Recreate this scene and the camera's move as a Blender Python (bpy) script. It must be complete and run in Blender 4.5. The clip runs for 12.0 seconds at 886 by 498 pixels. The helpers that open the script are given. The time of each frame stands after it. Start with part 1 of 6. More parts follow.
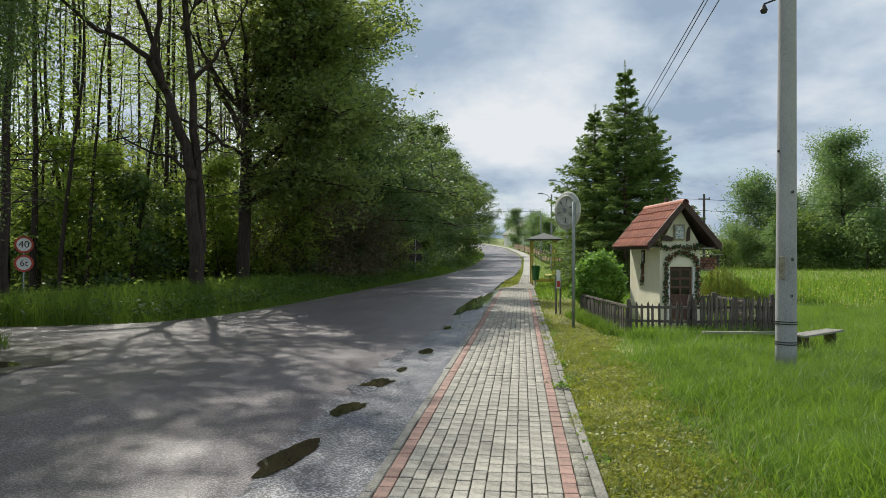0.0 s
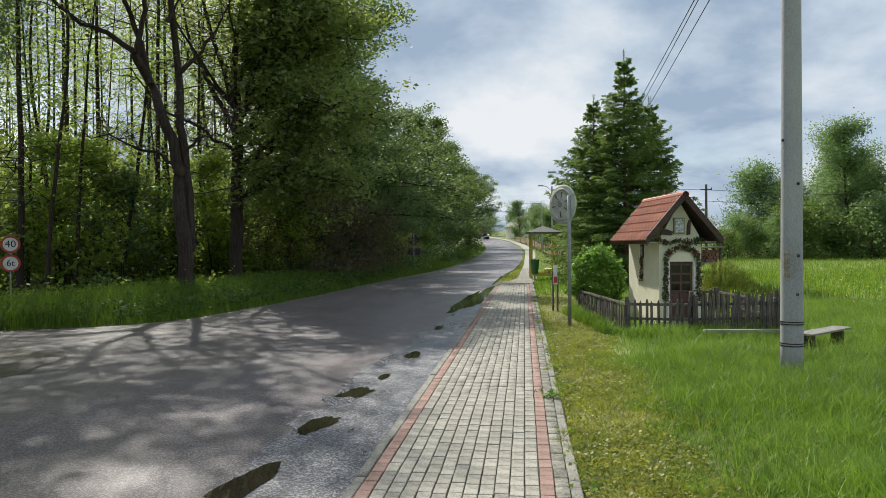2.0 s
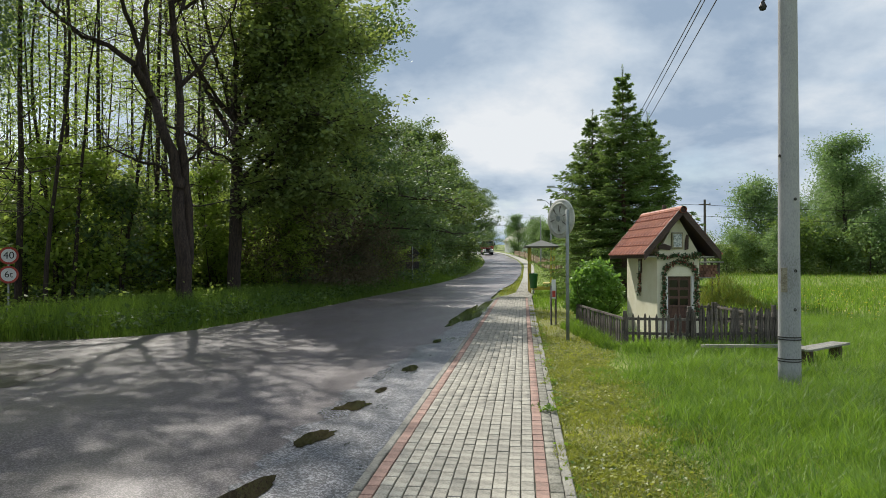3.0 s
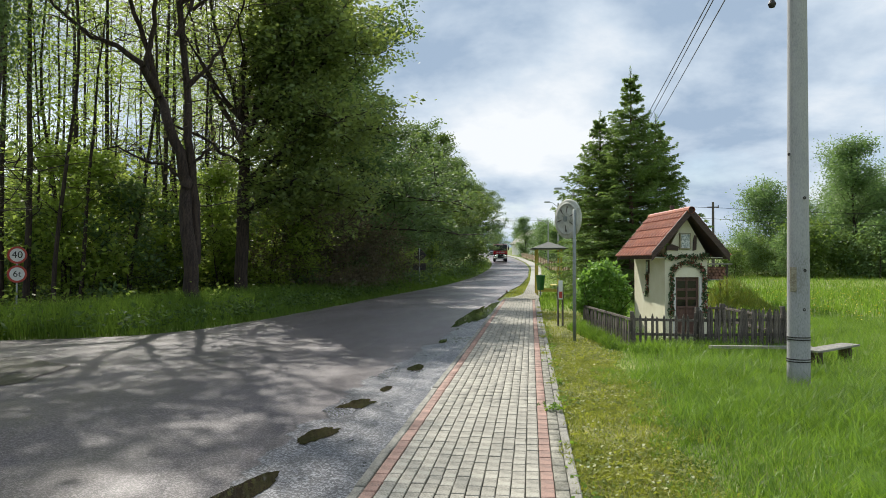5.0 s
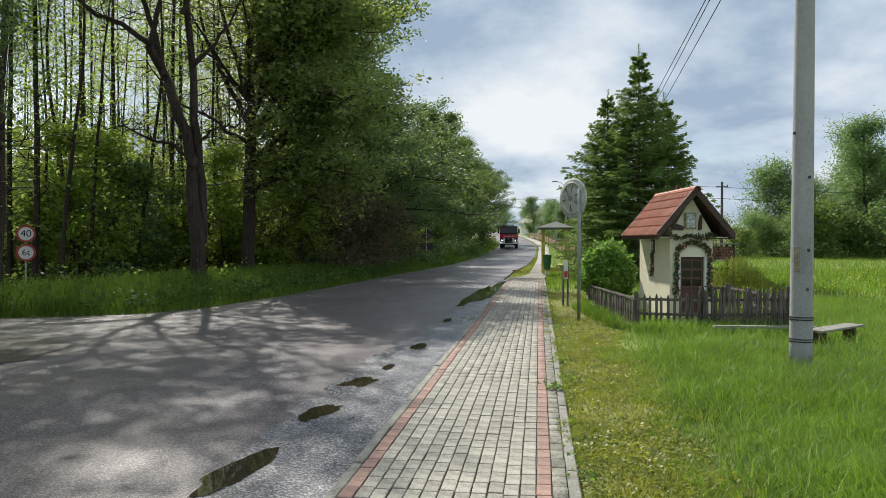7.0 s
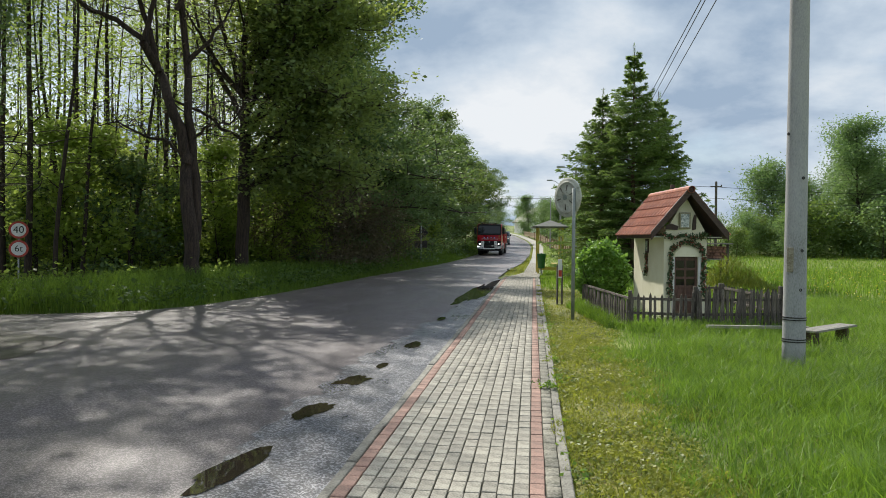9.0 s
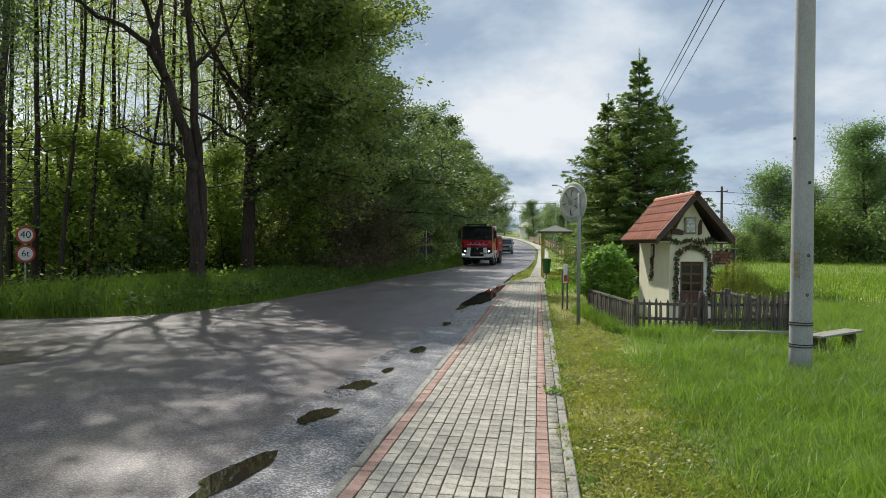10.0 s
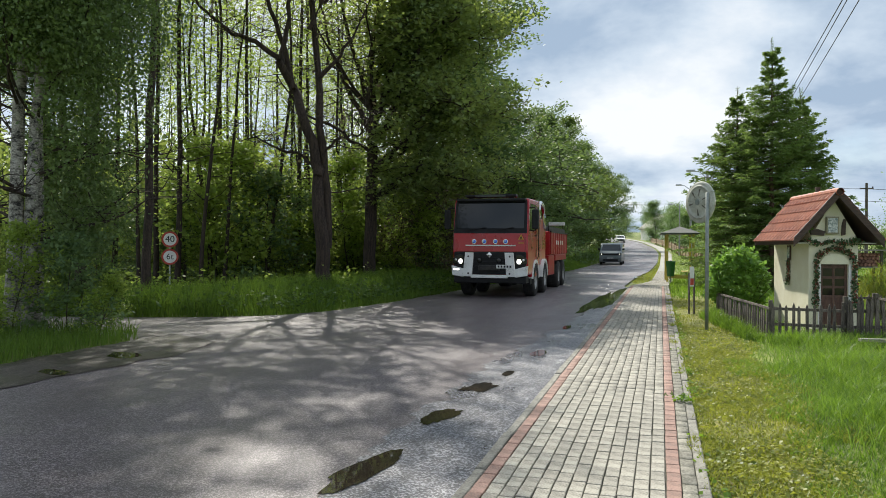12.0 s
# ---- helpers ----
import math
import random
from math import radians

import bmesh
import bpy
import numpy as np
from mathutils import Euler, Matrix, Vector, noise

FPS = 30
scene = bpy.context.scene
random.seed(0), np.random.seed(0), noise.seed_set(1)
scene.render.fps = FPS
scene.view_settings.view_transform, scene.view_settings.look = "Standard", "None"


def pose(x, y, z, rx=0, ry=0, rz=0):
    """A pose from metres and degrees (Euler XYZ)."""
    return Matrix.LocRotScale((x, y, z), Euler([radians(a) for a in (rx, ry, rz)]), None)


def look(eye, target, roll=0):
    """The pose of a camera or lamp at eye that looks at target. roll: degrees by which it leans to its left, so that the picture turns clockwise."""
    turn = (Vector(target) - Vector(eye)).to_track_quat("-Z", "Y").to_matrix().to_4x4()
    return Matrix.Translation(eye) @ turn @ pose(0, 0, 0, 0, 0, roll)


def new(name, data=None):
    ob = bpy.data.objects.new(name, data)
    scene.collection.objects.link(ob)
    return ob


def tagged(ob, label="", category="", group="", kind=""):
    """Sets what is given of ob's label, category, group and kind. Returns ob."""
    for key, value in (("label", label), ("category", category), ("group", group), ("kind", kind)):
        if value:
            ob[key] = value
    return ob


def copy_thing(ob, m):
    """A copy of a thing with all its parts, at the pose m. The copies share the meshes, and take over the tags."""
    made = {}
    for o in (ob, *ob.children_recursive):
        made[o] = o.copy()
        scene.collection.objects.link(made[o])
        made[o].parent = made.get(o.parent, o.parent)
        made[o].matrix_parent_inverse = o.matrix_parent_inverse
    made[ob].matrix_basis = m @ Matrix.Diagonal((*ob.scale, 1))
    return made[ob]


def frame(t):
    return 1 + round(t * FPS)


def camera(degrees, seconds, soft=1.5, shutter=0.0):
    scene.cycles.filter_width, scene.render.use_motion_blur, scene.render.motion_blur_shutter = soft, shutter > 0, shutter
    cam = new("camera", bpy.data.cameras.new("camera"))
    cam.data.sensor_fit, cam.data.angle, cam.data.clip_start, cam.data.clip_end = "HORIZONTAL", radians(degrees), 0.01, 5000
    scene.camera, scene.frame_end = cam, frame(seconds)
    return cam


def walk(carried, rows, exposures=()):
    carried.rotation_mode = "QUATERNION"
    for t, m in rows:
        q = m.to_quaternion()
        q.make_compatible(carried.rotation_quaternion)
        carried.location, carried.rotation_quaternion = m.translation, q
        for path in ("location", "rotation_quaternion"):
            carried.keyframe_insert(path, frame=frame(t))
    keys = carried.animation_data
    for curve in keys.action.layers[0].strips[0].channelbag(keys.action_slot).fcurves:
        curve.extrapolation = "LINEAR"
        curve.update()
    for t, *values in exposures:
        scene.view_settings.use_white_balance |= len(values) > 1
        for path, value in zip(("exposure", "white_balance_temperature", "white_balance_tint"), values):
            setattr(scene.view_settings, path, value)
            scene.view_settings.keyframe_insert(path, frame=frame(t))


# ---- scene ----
cam = camera(63.2, 12.0, soft=0.75)
PATH = [
    (0, (-0.278, -0.54, 1.521), (-0.496, 1.448, 1.534), 0.2),
    (0.5, (-0.233, -0.273, 1.582), (-0.448, 1.715, 1.586), -0.2),
    (1, (-0.104, -0.042, 1.585), (-0.324, 1.946, 1.577), -0.4),
    (1.5, (-0.082, 0.045, 1.603), (-0.306, 2.032, 1.591), -0.5),
    (2, (-0.101, 0.045, 1.605), (-0.326, 2.033, 1.598), -0.4),
    (2.5, (-0.089, 0.041, 1.603), (-0.315, 2.028, 1.62), -0.2),
    (3, (-0.086, 0.038, 1.601), (-0.308, 2.026, 1.632), -0.1),
    (5, (-0.073, 0.084, 1.547), (-0.315, 2.069, 1.585), 0.1),
    (5.5, (-0.039, 0.089, 1.544), (-0.296, 2.072, 1.564), 0.1),
    (6, (-0.018, 0.093, 1.542), (-0.283, 2.075, 1.546), 0.1),
    (6.5, (-0.012, 0.088, 1.544), (-0.277, 2.071, 1.536), 0.1),
    (7, (0.0, 0.087, 1.544), (-0.264, 2.069, 1.525), 0.2),
    (9, (-0.002, 0.092, 1.55), (-0.251, 2.077, 1.526), 0.5),
    (9.5, (-0.005, 0.091, 1.545), (-0.258, 2.074, 1.527), 0.5),
    (10, (-0.005, 0.09, 1.546), (-0.268, 2.073, 1.536), 0.5),
    (10.5, (-0.006, 0.096, 1.546), (-0.29, 2.076, 1.543), 0.6),
    (11, (-0.016, 0.091, 1.547), (-0.34, 2.064, 1.546), 0.5),
    (11.5, (-0.024, 0.087, 1.543), (-0.452, 2.04, 1.541), 0.3),
    (12, (-0.05, 0.1, 1.544), (-0.629, 2.014, 1.539), 0.3),
]
walk(cam, [(t, look(eye, target, roll)) for t, eye, target, roll in PATH], [(0.0, 0.12), (1.0, 0.22), (2.2, 0.18), (3.0, 0.16), (5.0, 0.36), (7.0, 0.25), (9.5, 0.21), (11.0, 0.26), (12.0, 0.42)])

# world: broken cloud over a blue-grey sky, sun ahead and to the left
SUN = Vector((-0.485, 0.875, 0.0)).normalized()
SUN_EL = radians(42)
world = bpy.data.worlds.new("world")
scene.world = world
world.use_nodes = True
wn, wl = world.node_tree.nodes, world.node_tree.links
wn.clear()


def wnode(kind, **kw):
    n = wn.new(kind)
    for k, v in kw.items():
        if k in n.inputs:
            n.inputs[k].default_value = v
    return n


w_out, w_bg = wnode("ShaderNodeOutputWorld"), wnode("ShaderNodeBackground", Strength=0.1)
sky = wnode("ShaderNodeTexSky")
sky.sky_type, sky.sun_disc, sky.sun_elevation = "NISHITA", False, SUN_EL
sky.sun_rotation = math.atan2(SUN.x, SUN.y)
tc = wnode("ShaderNodeTexCoord")
sep = wnode("ShaderNodeSeparateXYZ")
wl.new(tc.outputs["Generated"], sep.inputs[0])
zz = wnode("ShaderNodeMath")
zz.operation = "MAXIMUM"
zz.inputs[1].default_value = 0.0
wl.new(sep.outputs["Z"], zz.inputs[0])
za = wnode("ShaderNodeMath")
za.operation = "ADD"
za.inputs[1].default_value = 0.34
wl.new(zz.outputs[0], za.inputs[0])
comb = wnode("ShaderNodeCombineXYZ")
for k in "XY":
    dv = wnode("ShaderNodeMath")
    dv.operation = "DIVIDE"
    wl.new(sep.outputs[k], dv.inputs[0])
    wl.new(za.outputs[0], dv.inputs[1])
    wl.new(dv.outputs[0], comb.inputs[k])
big = wnode("ShaderNodeTexNoise", Scale=0.9, Detail=10.0, Roughness=0.55, Distortion=0.1)
wl.new(comb.outputs[0], big.inputs["Vector"])
shift = wnode("ShaderNodeMapping")
shift.inputs["Location"].default_value = (3.1, -1.7, 2.0)
wl.new(comb.outputs[0], shift.inputs[0])
tone = wnode("ShaderNodeTexNoise", Scale=1.5, Detail=10.0, Roughness=0.55, Distortion=0.15)
wl.new(shift.outputs[0], tone.inputs["Vector"])
cover = wnode("ShaderNodeValToRGB")
cover.color_ramp.elements[0].position, cover.color_ramp.elements[1].position = 0.34, 0.44
wl.new(big.outputs["Fac"], cover.inputs[0])
cloud = wnode("ShaderNodeValToRGB")
e = cloud.color_ramp.elements
e[0].position, e[0].color = 0.40, (3.0, 3.9, 5.1, 1)
e[1].position, e[1].color = 0.60, (7.3, 7.6, 7.9, 1)
m_ = e.new(0.5)
m_.color = (5.0, 5.8, 6.7, 1)
wl.new(tone.outputs["Fac"], cloud.inputs[0])
mixw = wnode("ShaderNodeMixRGB")
wl.new(cover.outputs["Color"], mixw.inputs[0])
wl.new(sky.outputs[0], mixw.inputs[1])
wl.new(cloud.outputs["Color"], mixw.inputs[2])
wl.new(mixw.outputs[0], w_bg.inputs["Color"])
wl.new(w_bg.outputs[0], w_out.inputs[0])

sun_data = bpy.data.lights.new("sun", "SUN")
sun_data.energy, sun_data.angle, sun_data.color = 4.7, radians(0.6), (1.0, 0.95, 0.86)
sun = new("sun", sun_data)
sun.matrix_world = look(SUN * 50 * math.cos(SUN_EL) + Vector((0, 0, 50 * math.sin(SUN_EL))), (0, 0, 0))
scene.view_settings.exposure = 0.25


# ---- materials ----
def ramp(nt, stops, fac=None):
    n = nt.nodes.new("ShaderNodeValToRGB")
    el = n.color_ramp.elements
    while len(el) < len(stops):
        el.new(0.5)
    for s, (p, c) in zip(el, stops):
        s.position, s.color = p, (*c, 1)
    if fac is not None:
        nt.links.new(fac, n.inputs[0])
    return n


def noise_node(nt, scale, detail=4, rough=0.55, stretch=None, coord="Object"):
    c = nt.nodes.new("ShaderNodeTexCoord")
    n = nt.nodes.new("ShaderNodeTexNoise")
    n.inputs["Scale"].default_value, n.inputs["Detail"].default_value, n.inputs["Roughness"].default_value = scale, detail, rough
    src = c.outputs[coord]
    if stretch:
        mp = nt.nodes.new("ShaderNodeMapping")
        mp.inputs["Scale"].default_value = stretch
        nt.links.new(src, mp.inputs[0])
        src = mp.outputs[0]
    nt.links.new(src, n.inputs["Vector"])
    return n


def surface(name, a, b, scale=6, rough=(0.6, 0.85), metal=0.0, bump=0.15, fine=60, stretch=None, vary=0.0, coord="Object", coat=0.0, spots=None, island=False, spec=0.5):
    """A surface whose colour runs from a to b in large blotches with a fine grain, a varied gloss and a relief."""
    m = bpy.data.materials.new(name)
    m.use_nodes = True
    nt = m.node_tree
    bsdf = nt.nodes["Principled BSDF"]
    n1 = noise_node(nt, scale, 5, 0.6, stretch, coord)
    n2 = noise_node(nt, fine, 3, 0.6, stretch, coord)
    mixf = nt.nodes.new("ShaderNodeMath")
    mixf.operation = "MULTIPLY_ADD"
    mixf.inputs[1].default_value = 0.45
    nt.links.new(n2.outputs["Fac"], mixf.inputs[0])
    half = nt.nodes.new("ShaderNodeMath")
    half.operation = "MULTIPLY"
    half.inputs[1].default_value = 0.55
    nt.links.new(n1.outputs["Fac"], half.inputs[0])
    nt.links.new(half.outputs[0], mixf.inputs[2])
    stops = [(0.42, a), (0.58, b)]
    if spots:
        stops = [(0.385, spots), (0.435, a), (0.59, b)]
    col = ramp(nt, stops, mixf.outputs[0])
    last = col.outputs[0]
    if vary:
        hsv = nt.nodes.new("ShaderNodeHueSaturation")
        if island:
            rnd = nt.nodes.new("ShaderNodeNewGeometry").outputs["Random Per Island"]
        else:
            rnd = nt.nodes.new("ShaderNodeObjectInfo").outputs["Random"]
        mr = nt.nodes.new("ShaderNodeMapRange")
        mr.inputs["To Min"].default_value, mr.inputs["To Max"].default_value = 1 - vary, 1 + vary
        nt.links.new(rnd, mr.inputs[0])
        nt.links.new(mr.outputs[0], hsv.inputs["Value"])
        nt.links.new(last, hsv.inputs["Color"])
        last = hsv.outputs[0]
    nt.links.new(last, bsdf.inputs["Base Color"])
    rr = nt.nodes.new("ShaderNodeMapRange")
    rr.inputs["To Min"].default_value, rr.inputs["To Max"].default_value = rough
    nt.links.new(n1.outputs["Fac"], rr.inputs[0])
    nt.links.new(rr.outputs[0], bsdf.inputs["Roughness"])
    bsdf.inputs["Metallic"].default_value = metal
    bsdf.inputs["Coat Weight"].default_value = coat
    bsdf.inputs["Specular IOR Level"].default_value = spec
    if bump:
        bp = nt.nodes.new("ShaderNodeBump")
        bp.inputs["Strength"].default_value, bp.inputs["Distance"].default_value = bump, 0.02
        nt.links.new(mixf.outputs[0], bp.inputs["Height"])
        nt.links.new(bp.outputs[0], bsdf.inputs["Normal"])
    return m


def leaf_material(name, a, b, through_tone, amount=0.45, rough=0.5, patch=(0.5, 0.5)):
    """Leaves: a colour that differs from leaf to leaf, with light shining through."""
    m = bpy.data.materials.new(name)
    m.use_nodes = True
    nt = m.node_tree
    bsdf, out = nt.nodes["Principled BSDF"], nt.nodes["Material Output"]
    geo = nt.nodes.new("ShaderNodeNewGeometry")
    big_n = noise_node(nt, patch[0], 3)
    add = nt.nodes.new("ShaderNodeMath")
    add.operation = "MULTIPLY_ADD"
    add.inputs[1].default_value = 0.5
    nt.links.new(geo.outputs["Random Per Island"], add.inputs[0])
    sc = nt.nodes.new("ShaderNodeMath")
    sc.operation = "MULTIPLY_ADD"
    sc.inputs[1].default_value = patch[1]
    sc.inputs[2].default_value = 0.25 - 0.5 * patch[1]
    nt.links.new(big_n.outputs["Fac"], sc.inputs[0])
    nt.links.new(sc.outputs[0], add.inputs[2])
    col = ramp(nt, [(0.15, a), (0.8, b)], add.outputs[0])
    nt.links.new(col.outputs[0], bsdf.inputs["Base Color"])
    bsdf.inputs["Roughness"].default_value = rough
    bsdf.inputs["Specular IOR Level"].default_value = 0.35
    tr = nt.nodes.new("ShaderNodeBsdfTranslucent")
    tcol = ramp(nt, [(0.15, tuple(0.6 * c for c in through_tone)), (0.8, through_tone)], add.outputs[0])
    nt.links.new(tcol.outputs[0], tr.inputs["Color"])
    mx = nt.nodes.new("ShaderNodeMixShader")
    mx.inputs[0].default_value = amount
    nt.links.new(bsdf.outputs[0], mx.inputs[1])
    nt.links.new(tr.outputs[0], mx.inputs[2])
    nt.links.new(mx.outputs[0], out.inputs[0])
    return m


def glow(name, colour, strength):
    m = bpy.data.materials.new(name)
    m.use_nodes = True
    b_ = m.node_tree.nodes["Principled BSDF"]
    b_.inputs["Base Color"].default_value = (*colour, 1)
    b_.inputs["Emission Color"].default_value = (*colour, 1)
    b_.inputs["Emission Strength"].default_value = strength
    return m


def glossy(name, colour, rough=0.05, metal=0.0, coat=0.0, bump=0.0):
    m = bpy.data.materials.new(name)
    m.use_nodes = True
    nt = m.node_tree
    b_ = nt.nodes["Principled BSDF"]
    b_.inputs["Base Color"].default_value = (*colour, 1)
    b_.inputs["Metallic"].default_value = metal
    b_.inputs["Coat Weight"].default_value = coat
    n = noise_node(nt, 3, 4)
    mr = nt.nodes.new("ShaderNodeMapRange")
    mr.inputs["To Min"].default_value, mr.inputs["To Max"].default_value = rough * 0.7, rough * 1.4
    nt.links.new(n.outputs["Fac"], mr.inputs[0])
    nt.links.new(mr.outputs[0], b_.inputs["Roughness"])
    if bump:
        bp = nt.nodes.new("ShaderNodeBump")
        bp.inputs["Strength"].default_value, bp.inputs["Distance"].default_value = bump, 0.01
        n2 = noise_node(nt, 9, 3)
        nt.links.new(n2.outputs["Fac"], bp.inputs["Height"])
        nt.links.new(bp.outputs[0], b_.inputs["Normal"])
    return m


def gritty(name, dark, pale, stone, stones, rough, spec, patch=0.5, bump=1.0):
    """Chippings bound in a dark mass: single stones of uneven tone, large damp patches and a coarse relief."""
    m = bpy.data.materials.new(name)
    m.use_nodes = True
    nt = m.node_tree
    bsdf = nt.nodes["Principled BSDF"]
    co = nt.nodes.new("ShaderNodeTexCoord")
    cells = nt.nodes.new("ShaderNodeTexVoronoi")
    cells.inputs["Scale"].default_value = stone
    nt.links.new(co.outputs["Object"], cells.inputs["Vector"])
    coarse = nt.nodes.new("ShaderNodeTexVoronoi")
    coarse.inputs["Scale"].default_value = stone * 0.55
    nt.links.new(co.outputs["Object"], coarse.inputs["Vector"])
    one, two = nt.nodes.new("ShaderNodeSeparateColor"), nt.nodes.new("ShaderNodeSeparateColor")
    nt.links.new(cells.outputs["Color"], one.inputs[0])
    nt.links.new(coarse.outputs["Color"], two.inputs[0])
    both = nt.nodes.new("ShaderNodeMath")
    both.operation = "MULTIPLY_ADD"
    both.inputs[1].default_value = 0.35
    nt.links.new(two.outputs[0], both.inputs[0])
    nt.links.new(one.outputs[0], both.inputs[2])
    wet = noise_node(nt, patch, 5, 0.6, (1.6, 0.5, 1))
    mid = noise_node(nt, 6, 4, 0.65)
    pick = ramp(nt, [(0.25, (0, 0, 0)), (1.0 - stones, (0.25, 0.25, 0.25)), (1.3 - stones, (1, 1, 1))], both.outputs[0])
    tone = ramp(nt, [(0.35, dark), (0.65, tuple(1.5 * c for c in dark))], mid.outputs["Fac"])
    mix = nt.nodes.new("ShaderNodeMixRGB")
    nt.links.new(pick.outputs[0], mix.inputs[0])
    nt.links.new(tone.outputs[0], mix.inputs[1])
    mix.inputs[2].default_value = (*pale, 1)
    nt.links.new(mix.outputs[0], bsdf.inputs["Base Color"])
    mr = nt.nodes.new("ShaderNodeMapRange")
    mr.inputs["From Min"].default_value, mr.inputs["From Max"].default_value = 0.38, 0.62
    mr.inputs["To Min"].default_value, mr.inputs["To Max"].default_value = rough
    nt.links.new(wet.outputs["Fac"], mr.inputs[0])
    nt.links.new(mr.outputs[0], bsdf.inputs["Roughness"])
    bsdf.inputs["Specular IOR Level"].default_value = spec
    bp = nt.nodes.new("ShaderNodeBump")
    bp.inputs["Strength"].default_value, bp.inputs["Distance"].default_value = bump, 0.006
    nt.links.new(both.outputs[0], bp.inputs["Height"])
    nt.links.new(bp.outputs[0], bsdf.inputs["Normal"])
    return m


M_ASPHALT = gritty("asphalt", (0.042, 0.033, 0.035), (0.27, 0.235, 0.24), 105, 0.2, (0.30, 0.5), 0.5, 0.45, 0.6)
M_GRIT = gritty("worn_grit", (0.022, 0.023, 0.027), (0.36, 0.36, 0.385), 80, 0.2, (0.25, 0.55), 0.5, 1.1, 0.8)
M_WATER = glossy("puddle_water", (0.04, 0.032, 0.02), 0.02, bump=0.02)
M_MUD = gritty("wet_mud", (0.028, 0.022, 0.018), (0.13, 0.11, 0.09), 60, 0.1, (0.3, 0.6), 0.5, 1.3, 1.0)
M_SOIL = surface("meadow_soil", (0.075, 0.105, 0.014), (0.20, 0.24, 0.035), 0.5, (0.8, 0.95), bump=0.5, fine=30)
M_FLOOR = surface("forest_floor", (0.03, 0.035, 0.012), (0.08, 0.075, 0.03), 0.9, (0.8, 0.95), bump=0.6, fine=20)
M_KERB = surface("kerb_concrete", (0.15, 0.14, 0.115), (0.31, 0.30, 0.25), 5, (0.7, 0.9), bump=0.5, fine=60, spots=(0.07, 0.075, 0.045), vary=0.15)
M_PAVER = surface("grey_paver", (0.22, 0.205, 0.165), (0.385, 0.365, 0.30), 9, (0.65, 0.9), bump=0.6, fine=75, vary=0.16, spots=(0.12, 0.12, 0.09))
M_PAVER_I = surface("grey_paver_far", (0.22, 0.205, 0.165), (0.385, 0.365, 0.30), 9, (0.65, 0.9), bump=0.6, fine=75, vary=0.16, island=True, spots=(0.12, 0.12, 0.09))
M_RED = surface("red_paver", (0.235, 0.14, 0.105), (0.38, 0.235, 0.185), 9, (0.65, 0.9), bump=0.6, fine=75, vary=0.16, spots=(0.17, 0.13, 0.10))
M_RED_I = surface("red_paver_far", (0.235, 0.14, 0.105), (0.38, 0.235, 0.185), 9, (0.65, 0.9), bump=0.6, fine=75, vary=0.16, island=True, spots=(0.17, 0.13, 0.10))
M_JOINT = surface("joint_soil", (0.035, 0.035, 0.022), (0.085, 0.08, 0.055), 9, (0.85, 0.95), bump=0.6)
M_MOSSY = surface("mossy_paver", (0.12, 0.115, 0.085), (0.30, 0.285, 0.23), 7, (0.7, 0.95), bump=0.5, fine=60, vary=0.2, island=True, spots=(0.06, 0.07, 0.035))
M_BARK = surface("grey_brown_bark", (0.015, 0.010, 0.008), (0.062, 0.043, 0.032), 5, (0.8, 0.95), bump=1.0, fine=25, stretch=(3, 3, 0.5))
M_BARK_PINE = surface("red_brown_bark", (0.05, 0.03, 0.02), (0.17, 0.10, 0.07), 6, (0.8, 0.95), bump=1.0, fine=30, stretch=(3, 3, 0.6))
M_BIRCH = surface("birch_bark", (0.12, 0.11, 0.095), (0.50, 0.475, 0.42), 2.6, (0.6, 0.8), bump=0.9, fine=14, stretch=(1.6, 1.6, 2.6), spots=(0.012, 0.011, 0.01))
M_LEAF_OAK = leaf_material("oak_leaves", (0.08, 0.13, 0.054), (0.19, 0.26, 0.10), (0.46, 0.56, 0.12), 0.46, 0.6)
M_LEAF_DARK = leaf_material("dark_roadside_leaves", (0.054, 0.108, 0.048), (0.13, 0.205, 0.085), (0.26, 0.38, 0.09), 0.37, 0.6)
M_LEAF_LIGHT = leaf_material("young_leaves", (0.10, 0.165, 0.035), (0.22, 0.30, 0.06), (0.53, 0.68, 0.13), 0.58)
M_LEAF_BIRCH = leaf_material("birch_leaves", (0.05, 0.095, 0.03), (0.14, 0.20, 0.07), (0.26, 0.38, 0.09), 0.4, 0.35)
M_LEAF_DULL = leaf_material("reddish_twigs_and_leaves", (0.085, 0.075, 0.05), (0.165, 0.135, 0.09), (0.28, 0.24, 0.11), 0.38)
M_LEAF_FAR = leaf_material("far_leaves", (0.045, 0.09, 0.026), (0.115, 0.165, 0.042), (0.22, 0.31, 0.055), 0.38, 0.6)
M_LEAF_EDGE = leaf_material("meadow_edge_leaves", (0.085, 0.155, 0.065), (0.17, 0.27, 0.10), (0.30, 0.46, 0.13), 0.45)
M_NEEDLE = leaf_material("spruce_needles", (0.07, 0.135, 0.04), (0.17, 0.25, 0.07), (0.30, 0.44, 0.09), 0.4)
M_BUSH = leaf_material("bush_leaves", (0.08, 0.18, 0.03), (0.18, 0.33, 0.055), (0.32, 0.55, 0.08), 0.35)
M_GRASS = leaf_material("meadow_grass", (0.02, 0.075, 0.008), (0.18, 0.30, 0.04), (0.28, 0.46, 0.04), 0.42, 0.48, patch=(1.1, 1.5))
M_MOWN = leaf_material("mown_grass", (0.065, 0.12, 0.016), (0.29, 0.30, 0.045), (0.44, 0.48, 0.06), 0.4, patch=(3.5, 1.6))
